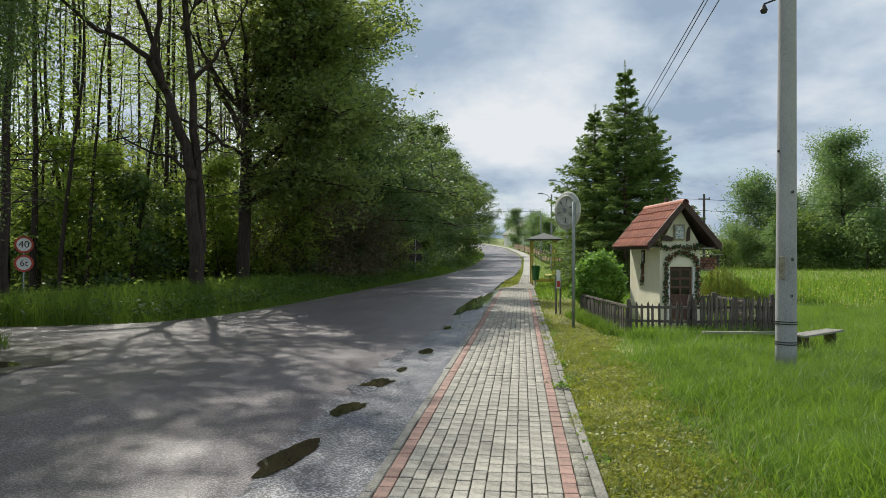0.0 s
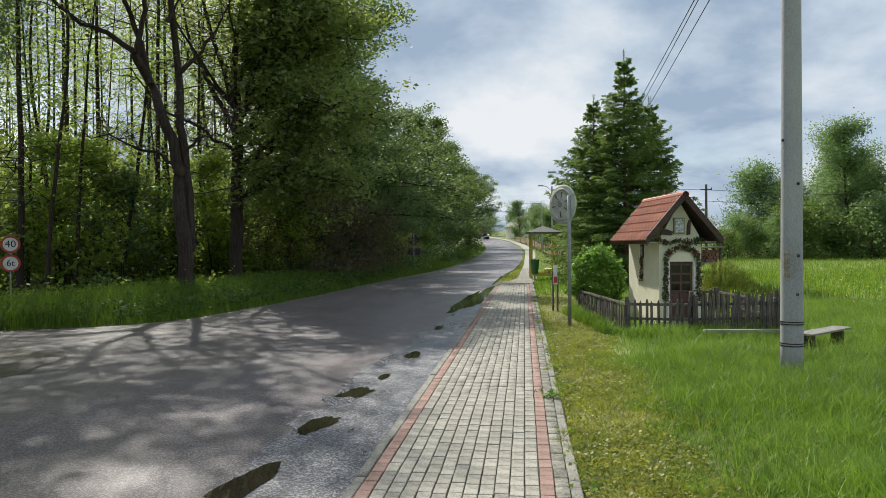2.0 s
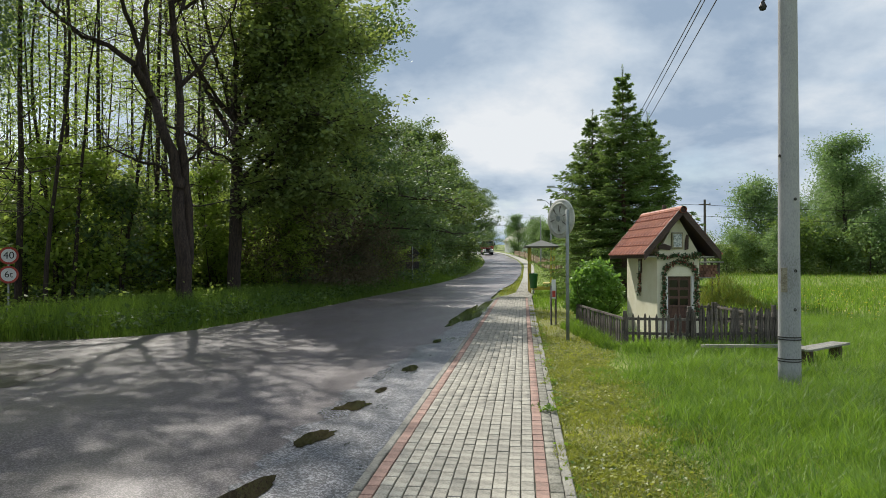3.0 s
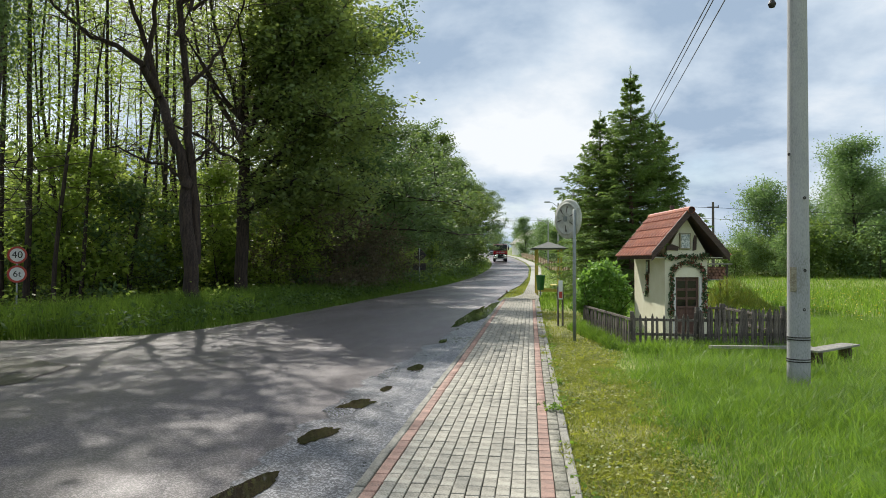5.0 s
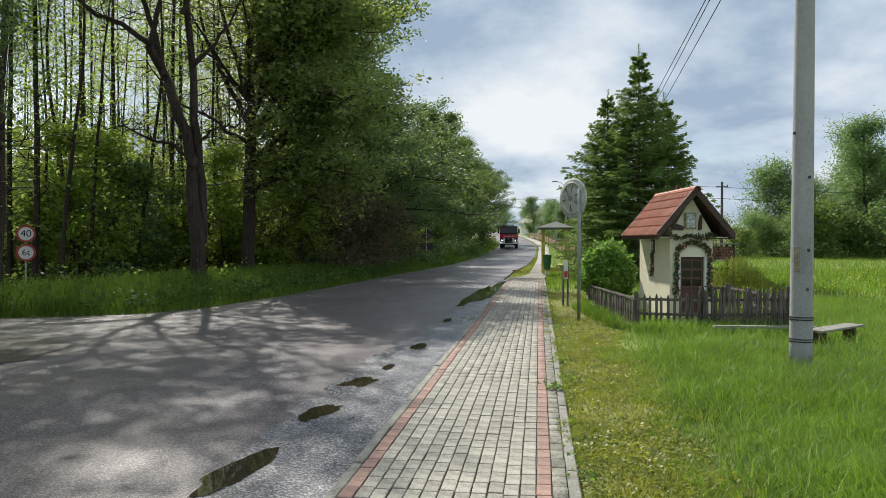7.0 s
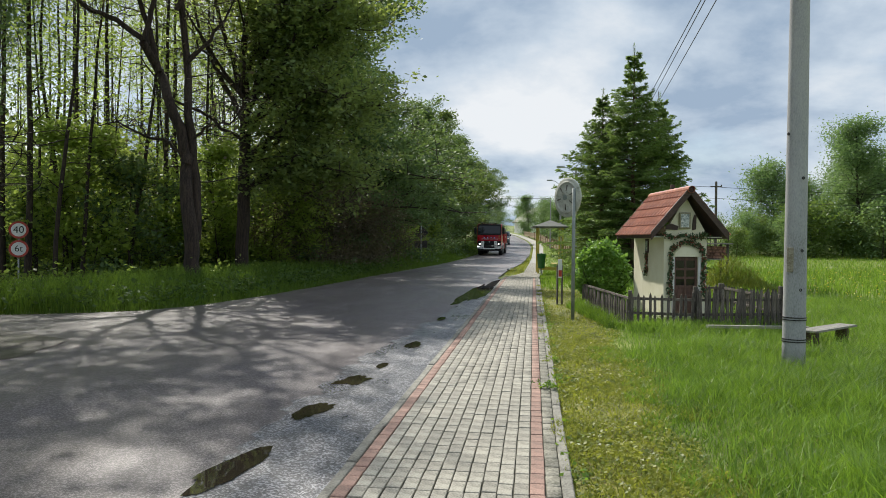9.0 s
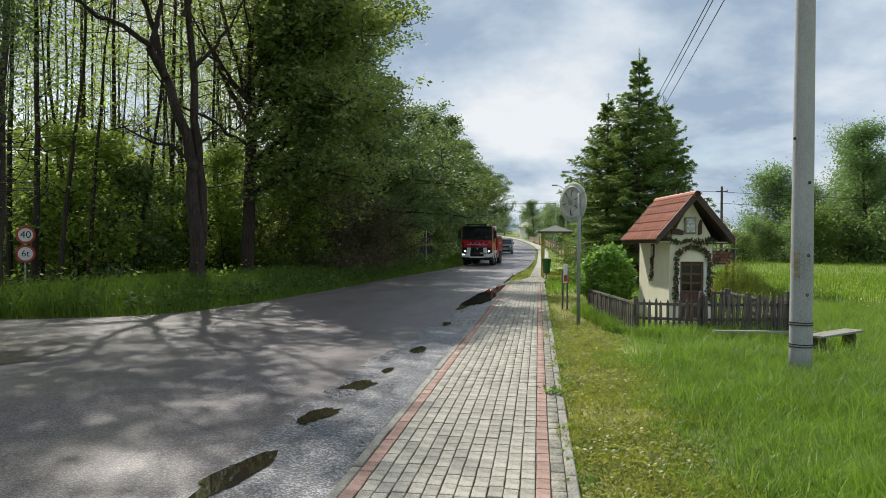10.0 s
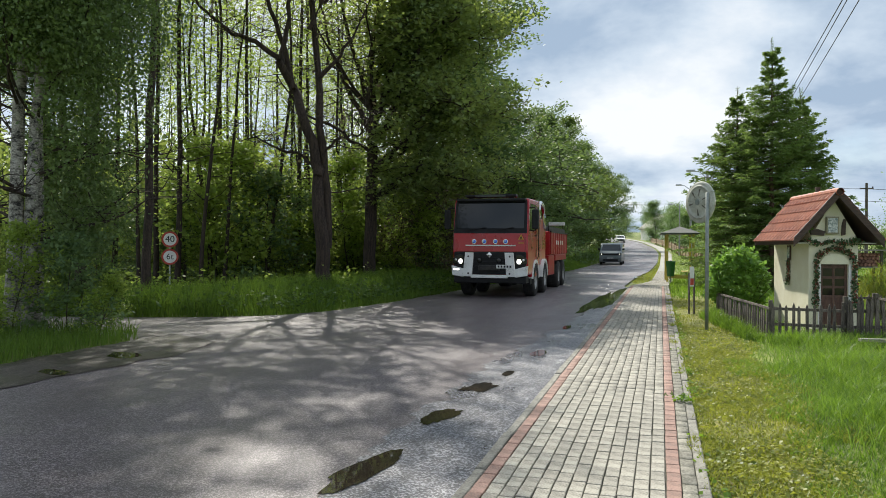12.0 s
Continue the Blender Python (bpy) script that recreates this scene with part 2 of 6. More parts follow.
M_VERGE = leaf_material("verge_grass", (0.04, 0.09, 0.014), (0.12, 0.20, 0.03), (0.22, 0.36, 0.035), 0.42, 0.7)
M_WEED = leaf_material("weed_leaves", (0.03, 0.07, 0.015), (0.09, 0.15, 0.035), (0.13, 0.22, 0.03), 0.3, 0.8)
M_PLASTER = surface("cream_plaster", (0.72, 0.68, 0.49), (0.80, 0.77, 0.60), 2.5, (0.75, 0.9), bump=0.2, fine=80)
M_PLASTER_W = surface("white_plaster", (0.74, 0.73, 0.68), (0.82, 0.81, 0.77), 2.5, (0.75, 0.9), bump=0.2, fine=80)
M_TILE = surface("clay_tile", (0.33, 0.10, 0.055), (0.52, 0.19, 0.10), 5, (0.5, 0.8), bump=0.3, fine=60, vary=0.15, spots=(0.2, 0.09, 0.06))
M_DARKWOOD = surface("dark_stained_wood", (0.035, 0.02, 0.015), (0.085, 0.05, 0.036), 6, (0.5, 0.75), bump=0.4, fine=40, stretch=(1, 1, 6))
M_FENCE = surface("weathered_wood", (0.05, 0.042, 0.036), (0.17, 0.145, 0.12), 5, (0.75, 0.95), bump=0.6, fine=40, stretch=(5, 5, 1), vary=0.3)
M_BENCH = surface("grey_plank", (0.16, 0.15, 0.13), (0.30, 0.29, 0.25), 5, (0.75, 0.95), bump=0.5, fine=40, stretch=(1, 5, 5))
M_CONCRETE = surface("pole_concrete", (0.30, 0.305, 0.31), (0.385, 0.385, 0.38), 2.2, (0.7, 0.9), bump=0.3, fine=70, stretch=(1, 1, 0.45), spots=(0.24, 0.24, 0.23))
M_STEEL = surface("galvanised_steel", (0.34, 0.36, 0.37), (0.50, 0.52, 0.53), 6, (0.4, 0.6), metal=0.7, bump=0.1)
M_POST = surface("grey_green_post", (0.20, 0.23, 0.22), (0.30, 0.33, 0.31), 6, (0.45, 0.65), metal=0.3, bump=0.1)
M_DISC = surface("weathered_disc_back", (0.38, 0.39, 0.33), (0.52, 0.53, 0.46), 5, (0.5, 0.75), bump=0.2, spots=(0.25, 0.26, 0.2))
M_IRON = surface("dark_iron", (0.02, 0.02, 0.02), (0.06, 0.055, 0.05), 8, (0.5, 0.7), metal=0.5, bump=0.2)
M_WHITE = surface("sign_white", (0.72, 0.72, 0.70), (0.82, 0.82, 0.80), 5, (0.35, 0.5), bump=0.03)
M_SIGNRED = surface("sign_red", (0.42, 0.05, 0.035), (0.52, 0.07, 0.045), 5, (0.35, 0.5), bump=0.03)
M_BLACK = surface("black_print", (0.012, 0.012, 0.012), (0.02, 0.02, 0.02), 5, (0.5, 0.6), bump=0.0)
M_YELLOW = surface("yellow_paint", (0.50, 0.40, 0.06), (0.60, 0.50, 0.10), 5, (0.5, 0.7), bump=0.1)
M_BIN = surface("green_plastic", (0.02, 0.13, 0.035), (0.035, 0.19, 0.05), 5, (0.4, 0.6), bump=0.05)
M_ROOFGREY = surface("grey_green_sheet", (0.055, 0.06, 0.045), (0.10, 0.11, 0.085), 5, (0.5, 0.7), bump=0.1)
M_FARWOOD = surface("brown_fence_wood", (0.22, 0.15, 0.08), (0.36, 0.26, 0.15), 4, (0.7, 0.9), bump=0.3, stretch=(5, 5, 1), vary=0.2)
M_PALEGRASS = leaf_material("pale_grass", (0.07, 0.17, 0.022), (0.17, 0.29, 0.05), (0.3, 0.46, 0.06), 0.4, 0.7)
M_THATCH = leaf_material("dry_grass", (0.14, 0.12, 0.04), (0.30, 0.27, 0.11), (0.3, 0.27, 0.09), 0.3)
M_YELLOWFLOWER = leaf_material("yellow_petals", (0.45, 0.40, 0.03), (0.65, 0.58, 0.08), (0.5, 0.45, 0.05), 0.3)
M_STRAW = surface("straw_ground", (0.10, 0.12, 0.022), (0.26, 0.24, 0.05), 4, (0.85, 0.95), bump=0.6, fine=40, spots=(0.09, 0.08, 0.03))
M_HEDGE = leaf_material("hedge_leaves", (0.06, 0.11, 0.025), (0.13, 0.20, 0.04), (0.26, 0.38, 0.06), 0.42)


# ---- mesh helpers ----
def mesh_object(name, verts, faces, material, parent=None, smooth=False):
    me = bpy.data.meshes.new(name)
    me.from_pydata(verts, [], faces)
    me.materials.append(material)
    if smooth:
        me.polygons.foreach_set("use_smooth", [True] * len(me.polygons))
    ob = new(name, me)
    ob.parent = parent
    return ob


def part(name, bm, material, parent=None, label="", smooth=False):
    """Links a bmesh as one mesh object under a thing or a part."""
    me = bpy.data.meshes.new(name)
    bm.normal_update()
    bm.to_mesh(me)
    bm.free()
    me.materials.append(material)
    if smooth:
        me.polygons.foreach_set("use_smooth", [True] * len(me.polygons))
    ob = new(name, me)
    ob.parent = parent
    if label:
        tagged(ob, label)
    return ob


def thing(name, m, label, category, group="", kind=""):
    ob = new(name)
    ob.empty_display_size = 0.1
    ob.matrix_world = m
    return tagged(ob, label, category, group, kind)


def box(x0, x1, y0, y1, z0, z1, bevel=0.0, bm=None):
    bm = bm or bmesh.new()
    vs = [bm.verts.new((x, y, z)) for z in (z0, z1) for y in (y0, y1) for x in (x0, x1)]
    fs = [bm.faces.new([vs[i] for i in f]) for f in ((0, 2, 3, 1), (4, 5, 7, 6), (0, 1, 5, 4), (2, 6, 7, 3), (0, 4, 6, 2), (1, 3, 7, 5))]
    if bevel:
        es = list({e_ for f in fs for e_ in f.edges})
        bmesh.ops.bevel(bm, geom=es, offset=bevel, segments=2, affect="EDGES", profile=0.5)
    return bm


def prism(points, y0, y1, bm=None, axis="y", bevel=0.0):
    """A profile (two numbers a point) drawn out along an axis."""
    bm = bm or bmesh.new()

    def at(p, v):
        return {"y": (p[0], v, p[1]), "x": (v, p[0], p[1]), "z": (p[0], p[1], v)}[axis]
    a = [bm.verts.new(at(p, y0)) for p in points]
    b = [bm.verts.new(at(p, y1)) for p in points]
    n = len(points)
    fs = [bm.faces.new(a), bm.faces.new(b[::-1])]
    for i in range(n):
        fs.append(bm.faces.new((a[i], b[i], b[(i + 1) % n], a[(i + 1) % n])))
    bmesh.ops.recalc_face_normals(bm, faces=fs)
    if bevel:
        bmesh.ops.bevel(bm, geom=list({e_ for f in fs for e_ in f.edges}), offset=bevel, segments=2, affect="EDGES", profile=0.5)
    return bm


def lathe(profile, n=20, m=None, bm=None):
    """A profile of (radius, height) turned round z."""
    bm = bm or bmesh.new()
    m = m or Matrix()
    rings = []
    for r, h in profile:
        if r < 1e-6:
            rings.append([bm.verts.new(m @ Vector((0, 0, h)))])
        else:
            rings.append([bm.verts.new(m @ Vector((r * math.cos(2 * math.pi * i / n), r * math.sin(2 * math.pi * i / n), h))) for i in range(n)])
    fs = []
    for a, b in zip(rings, rings[1:]):
        for i in range(n):
            j = (i + 1) % n
            if len(a) == 1 and len(b) == 1:
                continue
            if len(a) == 1:
                fs.append(bm.faces.new((a[0], b[j], b[i])))
            elif len(b) == 1:
                fs.append(bm.faces.new((a[i], a[j], b[0])))
            else:
                fs.append(bm.faces.new((a[i], a[j], b[j], b[i])))
    bmesh.ops.recalc_face_normals(bm, faces=fs)
    return bm


def rod(points, radii, n=8, bm=None):
    """A round bar along a line of points."""
    bm = bm or bmesh.new()
    pts = [Vector(p) for p in points]
    if not isinstance(radii, (list, tuple)):
        radii = [radii] * len(pts)
    rings = []
    for i, p in enumerate(pts):
        d = (pts[min(i + 1, len(pts) - 1)] - pts[max(i - 1, 0)]).normalized()
        u = d.orthogonal().normalized() if abs(d.z) > 0.9 else d.cross(Vector((0, 0, 1))).normalized()
        v = d.cross(u)
        rings.append([bm.verts.new(p + radii[i] * (math.cos(2 * math.pi * k / n) * u + math.sin(2 * math.pi * k / n) * v)) for k in range(n)])
    for a, b in zip(rings, rings[1:]):
        for k in range(n):
            bm.faces.new((a[k], a[(k + 1) % n], b[(k + 1) % n], b[k]))
    bm.faces.new(rings[0][::-1])
    bm.faces.new(rings[-1])
    return bm


class Soup:
    """Gathers many small faces quickly."""

    def __init__(self):
        self.v, self.f, self.n = [], [], 0

    def add(self, verts, faces):
        self.v.append(np.asarray(verts, dtype=float).reshape(-1, 3))
        self.f.append(np.asarray(faces) + self.n)
        self.n += len(self.v[-1])

    def tube(self, pts, radii, n=6):
        pts = np.asarray(pts, float)
        d = np.gradient(pts, axis=0)
        d /= np.linalg.norm(d, axis=1)[:, None] + 1e-9
        ref = np.where(np.abs(d[:, 2:3]) > 0.9, np.array([[1.0, 0, 0]]), np.array([[0, 0, 1.0]]))
        u = np.cross(d, ref)
        u /= np.linalg.norm(u, axis=1)[:, None] + 1e-9
        v = np.cross(d, u)
        a = np.arange(n) * 2 * math.pi / n
        r = np.asarray(radii, float)[:, None, None]
        ring = pts[:, None] + r * (np.cos(a)[None, :, None] * u[:, None] + np.sin(a)[None, :, None] * v[:, None])
        k = len(pts)
        i, j = np.meshgrid(np.arange(k - 1), np.arange(n), indexing="ij")
        j2 = (j + 1) % n
        self.add(ring, np.stack([i * n + j, i * n + j2, (i + 1) * n + j2, (i + 1) * n + j], -1).reshape(-1, 4))

    def leaves(self, centres, size, rng, flat=0.0, aspect=0.6, droop=0.0):
        """Leaves as kite-shaped quads, turned at random round each centre."""
        c = np.asarray(centres, float)
        k = len(c)
        if not k:
            return
        d = rng.normal(size=(k, 3))
        d[:, 2] = d[:, 2] * (1 - flat) - droop
        d /= np.linalg.norm(d, axis=1)[:, None] + 1e-9
        w = np.cross(d, rng.normal(size=(k, 3)) + np.array([0, 0, 2.0 * flat]))
        if flat:
            w = np.cross(d, np.array([0, 0, 1.0]) + 0.6 * rng.normal(size=(k, 3)))
        w /= np.linalg.norm(w, axis=1)[:, None] + 1e-9
        s = size * rng.uniform(0.6, 1.3, (k, 1))
        quad = np.stack([c, c + d * s * 0.55 + w * s * aspect * 0.5, c + d * s, c + d * s * 0.55 - w * s * aspect * 0.5], 1)
        self.add(quad, np.arange(k * 4).reshape(k, 4))

    def data(self, name):
        v = np.concatenate(self.v)
        f = np.concatenate(self.f)
        me = bpy.data.meshes.new(name)
        me.vertices.add(len(v))
        me.vertices.foreach_set("co", v.ravel())
        k = f.shape[1]
        me.loops.add(f.size)
        me.loops.foreach_set("vertex_index", f.ravel().astype(np.int32))
        me.polygons.add(len(f))
        me.polygons.foreach_set("loop_start", np.arange(0, f.size, k, dtype=np.int32))
        me.update(calc_edges=True)
        me.validate()
        return me

    def object(self, name, material, parent=None, smooth=False):
        me = self.data(name)
        me.materials.append(material)
        if smooth:
            me.polygons.foreach_set("use_smooth", [True] * len(me.polygons))
        ob = new(name, me)
        ob.parent = parent
        return ob


# ---- the lie of the land ----
def rise(y):
    """Height of the land: level at first, climbing gently farther up the road."""
    if y < 50:
        return 0.0
    if y < 120:
        return 0.0003 * (y - 50) ** 2
    return 1.47 + 0.034 * (min(y, 330) - 120)


def interp(y, table):
    return float(np.interp(y, [a for a, _ in table], [b for _, b in table]))


BEND = [(0, 0), (100, 0), (113, -0.35), (126, -1.1), (152, -3.3), (163, -4.6), (180, -7.4), (206, -12), (250, -28), (330, -58)]
LEFT = [(15.2, -8.2), (16.5, -7.75), (20, -7.35), (26, -7.1), (34, -6.8), (45, -6.2), (60, -5.9), (74, -5.7), (125, -5.8), (330, -5.8)]
RIGHT = [(0, -1.29), (29, -1.29), (31, -1.5), (40, -1.35), (50, -0.85), (74, -0.4), (125, -0.3), (330, -0.3)]


def left_edge(y):
    return interp(y, LEFT) + interp(y, BEND)


def right_edge(y):
    return interp(y, RIGHT) + interp(y, BEND)


# ground: one sheet to the horizon
gx = np.concatenate([[-2500, -900, -300, -120], np.arange(-60, -12, 6), np.arange(-12, 12.1, 1.0), np.arange(18, 61, 6), [120, 300, 900, 2500]])
gy = np.concatenate([[-2500, -900, -300, -100, -40], np.arange(-20, 60, 2.0), np.arange(60, 340, 5.0), [400, 900, 2500]])
gv = [(x, y, rise(y) - 0.06 - (0.04 if -8 < x < 0.2 else 0.0)) for y in gy for x in gx]
nx = len(gx)
gf = [(j * nx + i, j * nx + i + 1, (j + 1) * nx + i + 1, (j + 1) * nx + i) for j in range(len(gy) - 1) for i in range(nx - 1)]
ground = mesh_object("ground", gv, gf, M_SOIL, smooth=True)
tagged(ground, "green meadow ground with soil between the grass", "ground", kind="structure")

# road: the main carriageway and the mouth of the side road, one mesh
ys = list(np.arange(-8, 60, 0.5)) + list(np.arange(60, 332, 3.0))
NEAR_LEFT = [(-8, -8.1), (7, -8.25), (10.2, -8.4), (10.8, -9.0), (12.2, -20.0), (12.6, -34)]
rng = np.random.default_rng(3)
rv, rf = [], []
for y in ys:
    if y < 10.2:
        l = interp(y, NEAR_LEFT)
    elif y < 15.2:
        l = interp(y, [(10.2, -8.4), (10.7, -9.4), (10.9, -11), (11.0, -22), (12.0, -22), (12.4, -15), (13.3, -11), (13.9, -9.6), (14.5, -8.8), (15.2, -8.2)])
    else:
        l = left_edge(y)
    l += rng.uniform(-0.06, 0.06)
    r = right_edge(y)
    for k in range(9):
        u = k / 8
        rv.append((l + (r - l) * u, y, rise(y) - 0.035 + 0.03 * math.sin(math.pi * u) * (1 if y > 16 else 0.3)))
for j in range(len(ys) - 1):
    for k in range(8):
        rf.append((j * 9 + k, j * 9 + k + 1, (j + 1) * 9 + k + 1, (j + 1) * 9 + k))
road = mesh_object("road", rv, rf, M_ASPHALT, smooth=True)
tagged(road, "damp dark grey asphalt country road with a side-road mouth", "road", kind="structure")


def strip(name, y0, y1, step, xl, xr, lift, material, jag, seed, cols=3):
    """A strip of ground cover with ragged edges, laid just over the road."""
    rg = np.random.default_rng(seed)
    v, f = [], []
    yy = np.arange(y0, y1, step)
    for y in yy:
        a = xl(y) + jag * noise.noise((y * 1.3, seed, 0.0)) + 0.35 * jag * rg.uniform(-1, 1)
        b = xr(y)
        for k in range(cols):
            u = k / (cols - 1)
            v.append((a + (b - a) * u, y, rise(y) + lift))
    for j in range(len(yy) - 1):
        for k in range(cols - 1):
            f.append((j * cols + k, j * cols + k + 1, (j + 1) * cols + k + 1, (j + 1) * cols + k))
    return mesh_object(name, v, f, material, smooth=True)


grit = strip("road_shoulder", -3, 30, 0.12, lambda y: interp(y, [(-3, -2.0), (4, -2.07), (7, -2.3), (10, -2.2), (14.6, -1.9), (20, -1.75), (30, -1.5)]), lambda y: -1.288, -0.0245, M_GRIT, 0.22, 5)
tagged(grit, "worn wet gritty road shoulder beside the pavement kerb", "road shoulder", kind="structure")


def puddle(cx, cy, lx, ly, turn, seed, z=-0.0185, wob=0.35):
    v, f = [(0, 0, 0)], []
    n = 36
    for i in range(n):
        a = 2 * math.pi * i / n
        k = 1 + wob * noise.noise((math.cos(a) * 1.4, math.sin(a) * 1.4, seed * 3.7)) + 0.5 * wob * noise.noise((math.cos(a) * 4, math.sin(a) * 4, seed * 1.9))
        v.append((lx * k * math.cos(a), ly * k * math.sin(a), 0))
        f.append((0, i + 1, (i + 1) % n + 1))
    ob = mesh_object("puddle", v, f, M_WATER)
    ob.matrix_world = pose(cx, cy, z, 0, 0, turn)
    return tagged(ob, "shallow brown rain puddle lying on the worn shoulder", "puddle", "puddles along the shoulder")


puddle(-1.66, 22.9, 0.34, 5.6, -1.6, 1, wob=0.7)
puddle(-1.97, 7.95, 0.145, 0.32, -20, 2, wob=0.5)
puddle(-2.0, 6.5, 0.125, 0.36, -12, 3, wob=0.5)
puddle(-2.03, 4.8, 0.13, 0.46, -6, 4, wob=0.35)
puddle(-1.78, 10.75, 0.12, 0.3, 0, 5)
puddle(-1.86, 8.9, 0.06, 0.2, 0, 9)
puddle(-1.82, 14.4, 0.08, 0.3, 0, 6)
puddle(-7.35, 8.6, 0.2, 0.34, 50, 7, -0.017)
puddle(-7.2, 7.2, 0.12, 0.3, 70, 10, -0.017)
puddle(-1.2, 40.2, 0.25, 1.2, 0, 8)

# muddy broken edge of the asphalt below the birches
mud = strip("muddy_edge", 1.0, 11.1, 0.15, lambda y: interp(y, NEAR_LEFT) - 0.05, lambda y: interp(y, [(1, -7.0), (7, -6.9), (9, -6.7), (10.3, -7.0), (11.1, -8.6)]) + 0.12 * noise.noise((y * 2.1, 5.0, 0.0)), -0.0185, M_MUD, 0.1, 15, 5)
tagged(mud, "muddy broken edge of the asphalt below the birches", "road edge", kind="structure")


# ---- trees ----
def grow(rng, start, direction, length, steps, wander, lift=0.0):
    """A wandering line of points for a stem or a limb."""
    p, d = np.array(start, float), np.array(direction, float)
    d /= np.linalg.norm(d)
    out = [p.copy()]
    for _ in range(steps):
        d = d + rng.normal(size=3) * wander + np.array([0, 0, lift])
        d /= np.linalg.norm(d)
        p = p + d * length / steps
        out.append(p.copy())
    return np.array(out)


def broadleaf(name, seed, height, radius, spread, base, leaves, size, bark, leaf, label, category="tree", limbs=13, lean=(0, 0), forks=1, clump=0.45, profile=0.6, sparse=1.0, group="", sides=8, low=None, limb_bark=None, hang=0.0):
    """A broad-leaved tree: a tapered stem, limbs with side branches, and a crown of single leaves gathered in clumps."""
    rng = np.random.default_rng(seed)
    ob = thing(name, Matrix(), label, category, group)
    wood, crown = Soup(), Soup()
    twigs = Soup() if limb_bark else wood
    tips = []
    for fork in range(forks):
        h = height * (1 - 0.12 * fork)
        tilt = np.array([lean[0] + 0.16 * (fork - (forks - 1) / 2) * 2, lean[1] + 0.05 * fork, 1.0])
        stem = grow(rng, (0.25 * radius * fork, 0, -0.25), tilt, h, 12, 0.05, 0.03)
        r0 = radius * (1 - 0.25 * fork)
        rad = r0 * np.linspace(1, 0.12, 13) ** 0.9
        rad[0] *= 1.35
        wood.tube(stem, rad, sides)
        for i in range(limbs):
            u = base + (0.97 - base) * (i + rng.uniform(0, 0.9)) / limbs
            k = min(int(u * 12), 11)
            at = stem[k] + (stem[k + 1] - stem[k]) * (u * 12 - k)
            a = rng.uniform(0, 2 * math.pi) if forks == 1 else rng.uniform(0, 2 * math.pi)
            t = (u - base) / (1 - base)
            length = spread * (0.45 + 0.75 * math.sin(math.pi * min(1, (t * 0.85 + 0.15) ** profile))) * rng.uniform(0.75, 1.15)
            up = 0.25 + 0.75 * t
            limb = grow(rng, at, (math.cos(a), math.sin(a), up), length, 7, 0.16, 0.02)
            lr = max(0.016, rad[k] * 0.3)
            twigs.tube(limb, lr * np.linspace(1, 0.15, 8), 5)
            for j in range(2, 8):
                for _ in range(2):
                    b = rng.normal(size=3)
                    b[2] = abs(b[2]) * 0.4
                    twig = grow(rng, limb[min(j, 7)], b, length * rng.uniform(0.18, 0.42), 3, 0.2)
                    twigs.tube(twig, lr * 0.3 * np.linspace(1, 0.2, 4) + 0.003, 3)
                    tips += [twig[1], twig[2], twig[3], twig[3]]
    if low:
        for _ in range(low):
            a = rng.uniform(0, 2 * math.pi)
            tips.append(np.array([math.cos(a), math.sin(a), 0]) * rng.uniform(0.2, 1) * spread + np.array([0, 0, rng.uniform(0.3, max(0.9, base * height))]))
    tips = np.array(tips)
    pick = tips[rng.integers(0, len(tips), int(len(tips) * sparse) + 1)]
    per = max(1, int(leaves / len(pick)))
    c = np.repeat(pick, per, 0) + rng.normal(size=(len(pick) * per, 3)) * clump * np.array([1, 1, 0.7])
    if hang:
        c[:, 2] -= np.abs(rng.normal(size=len(c))) * hang
        side = 0.67 * c[:, 0] + 0.74 * c[:, 1]
        c = c[(side < np.where(c[:, 2] > 4.2, 2.5, 1.8)) & ((c[:, 2] > 5.2) | ((side > 0.5) & (c[:, 2] > 1.4 + np.maximum(0, side - 1.2) * 1.3)))]
    c = c[c[:, 2] > 0.15]
    crown.leaves(c, size, rng, flat=0.35, droop=0.8 if hang else 0.0)
    wood.object("trunk", bark, ob, True)
    if limb_bark:
        twigs.object("branchwork", limb_bark, ob, True)
    crown.object("crown", leaf, ob)
    return ob


def placed(ob, x, y, turn=0.0, size=1.0, tall=None):
    m = Matrix.LocRotScale((x, y, rise(y) - 0.06), Euler((0, 0, radians(turn))), (size, size, tall or size))
    ob.matrix_world = m
    return ob


def again(ob, x, y, turn=0.0, size=1.0, tall=None):
    keep = ob.scale.copy()
    ob.scale = (1, 1, 1)
    m = Matrix.LocRotScale((x, y, rise(y) - 0.06), Euler((0, 0, radians(turn))), (size, size, tall or size))
    c = copy_thing(ob, m)
    ob.scale = keep
    return c


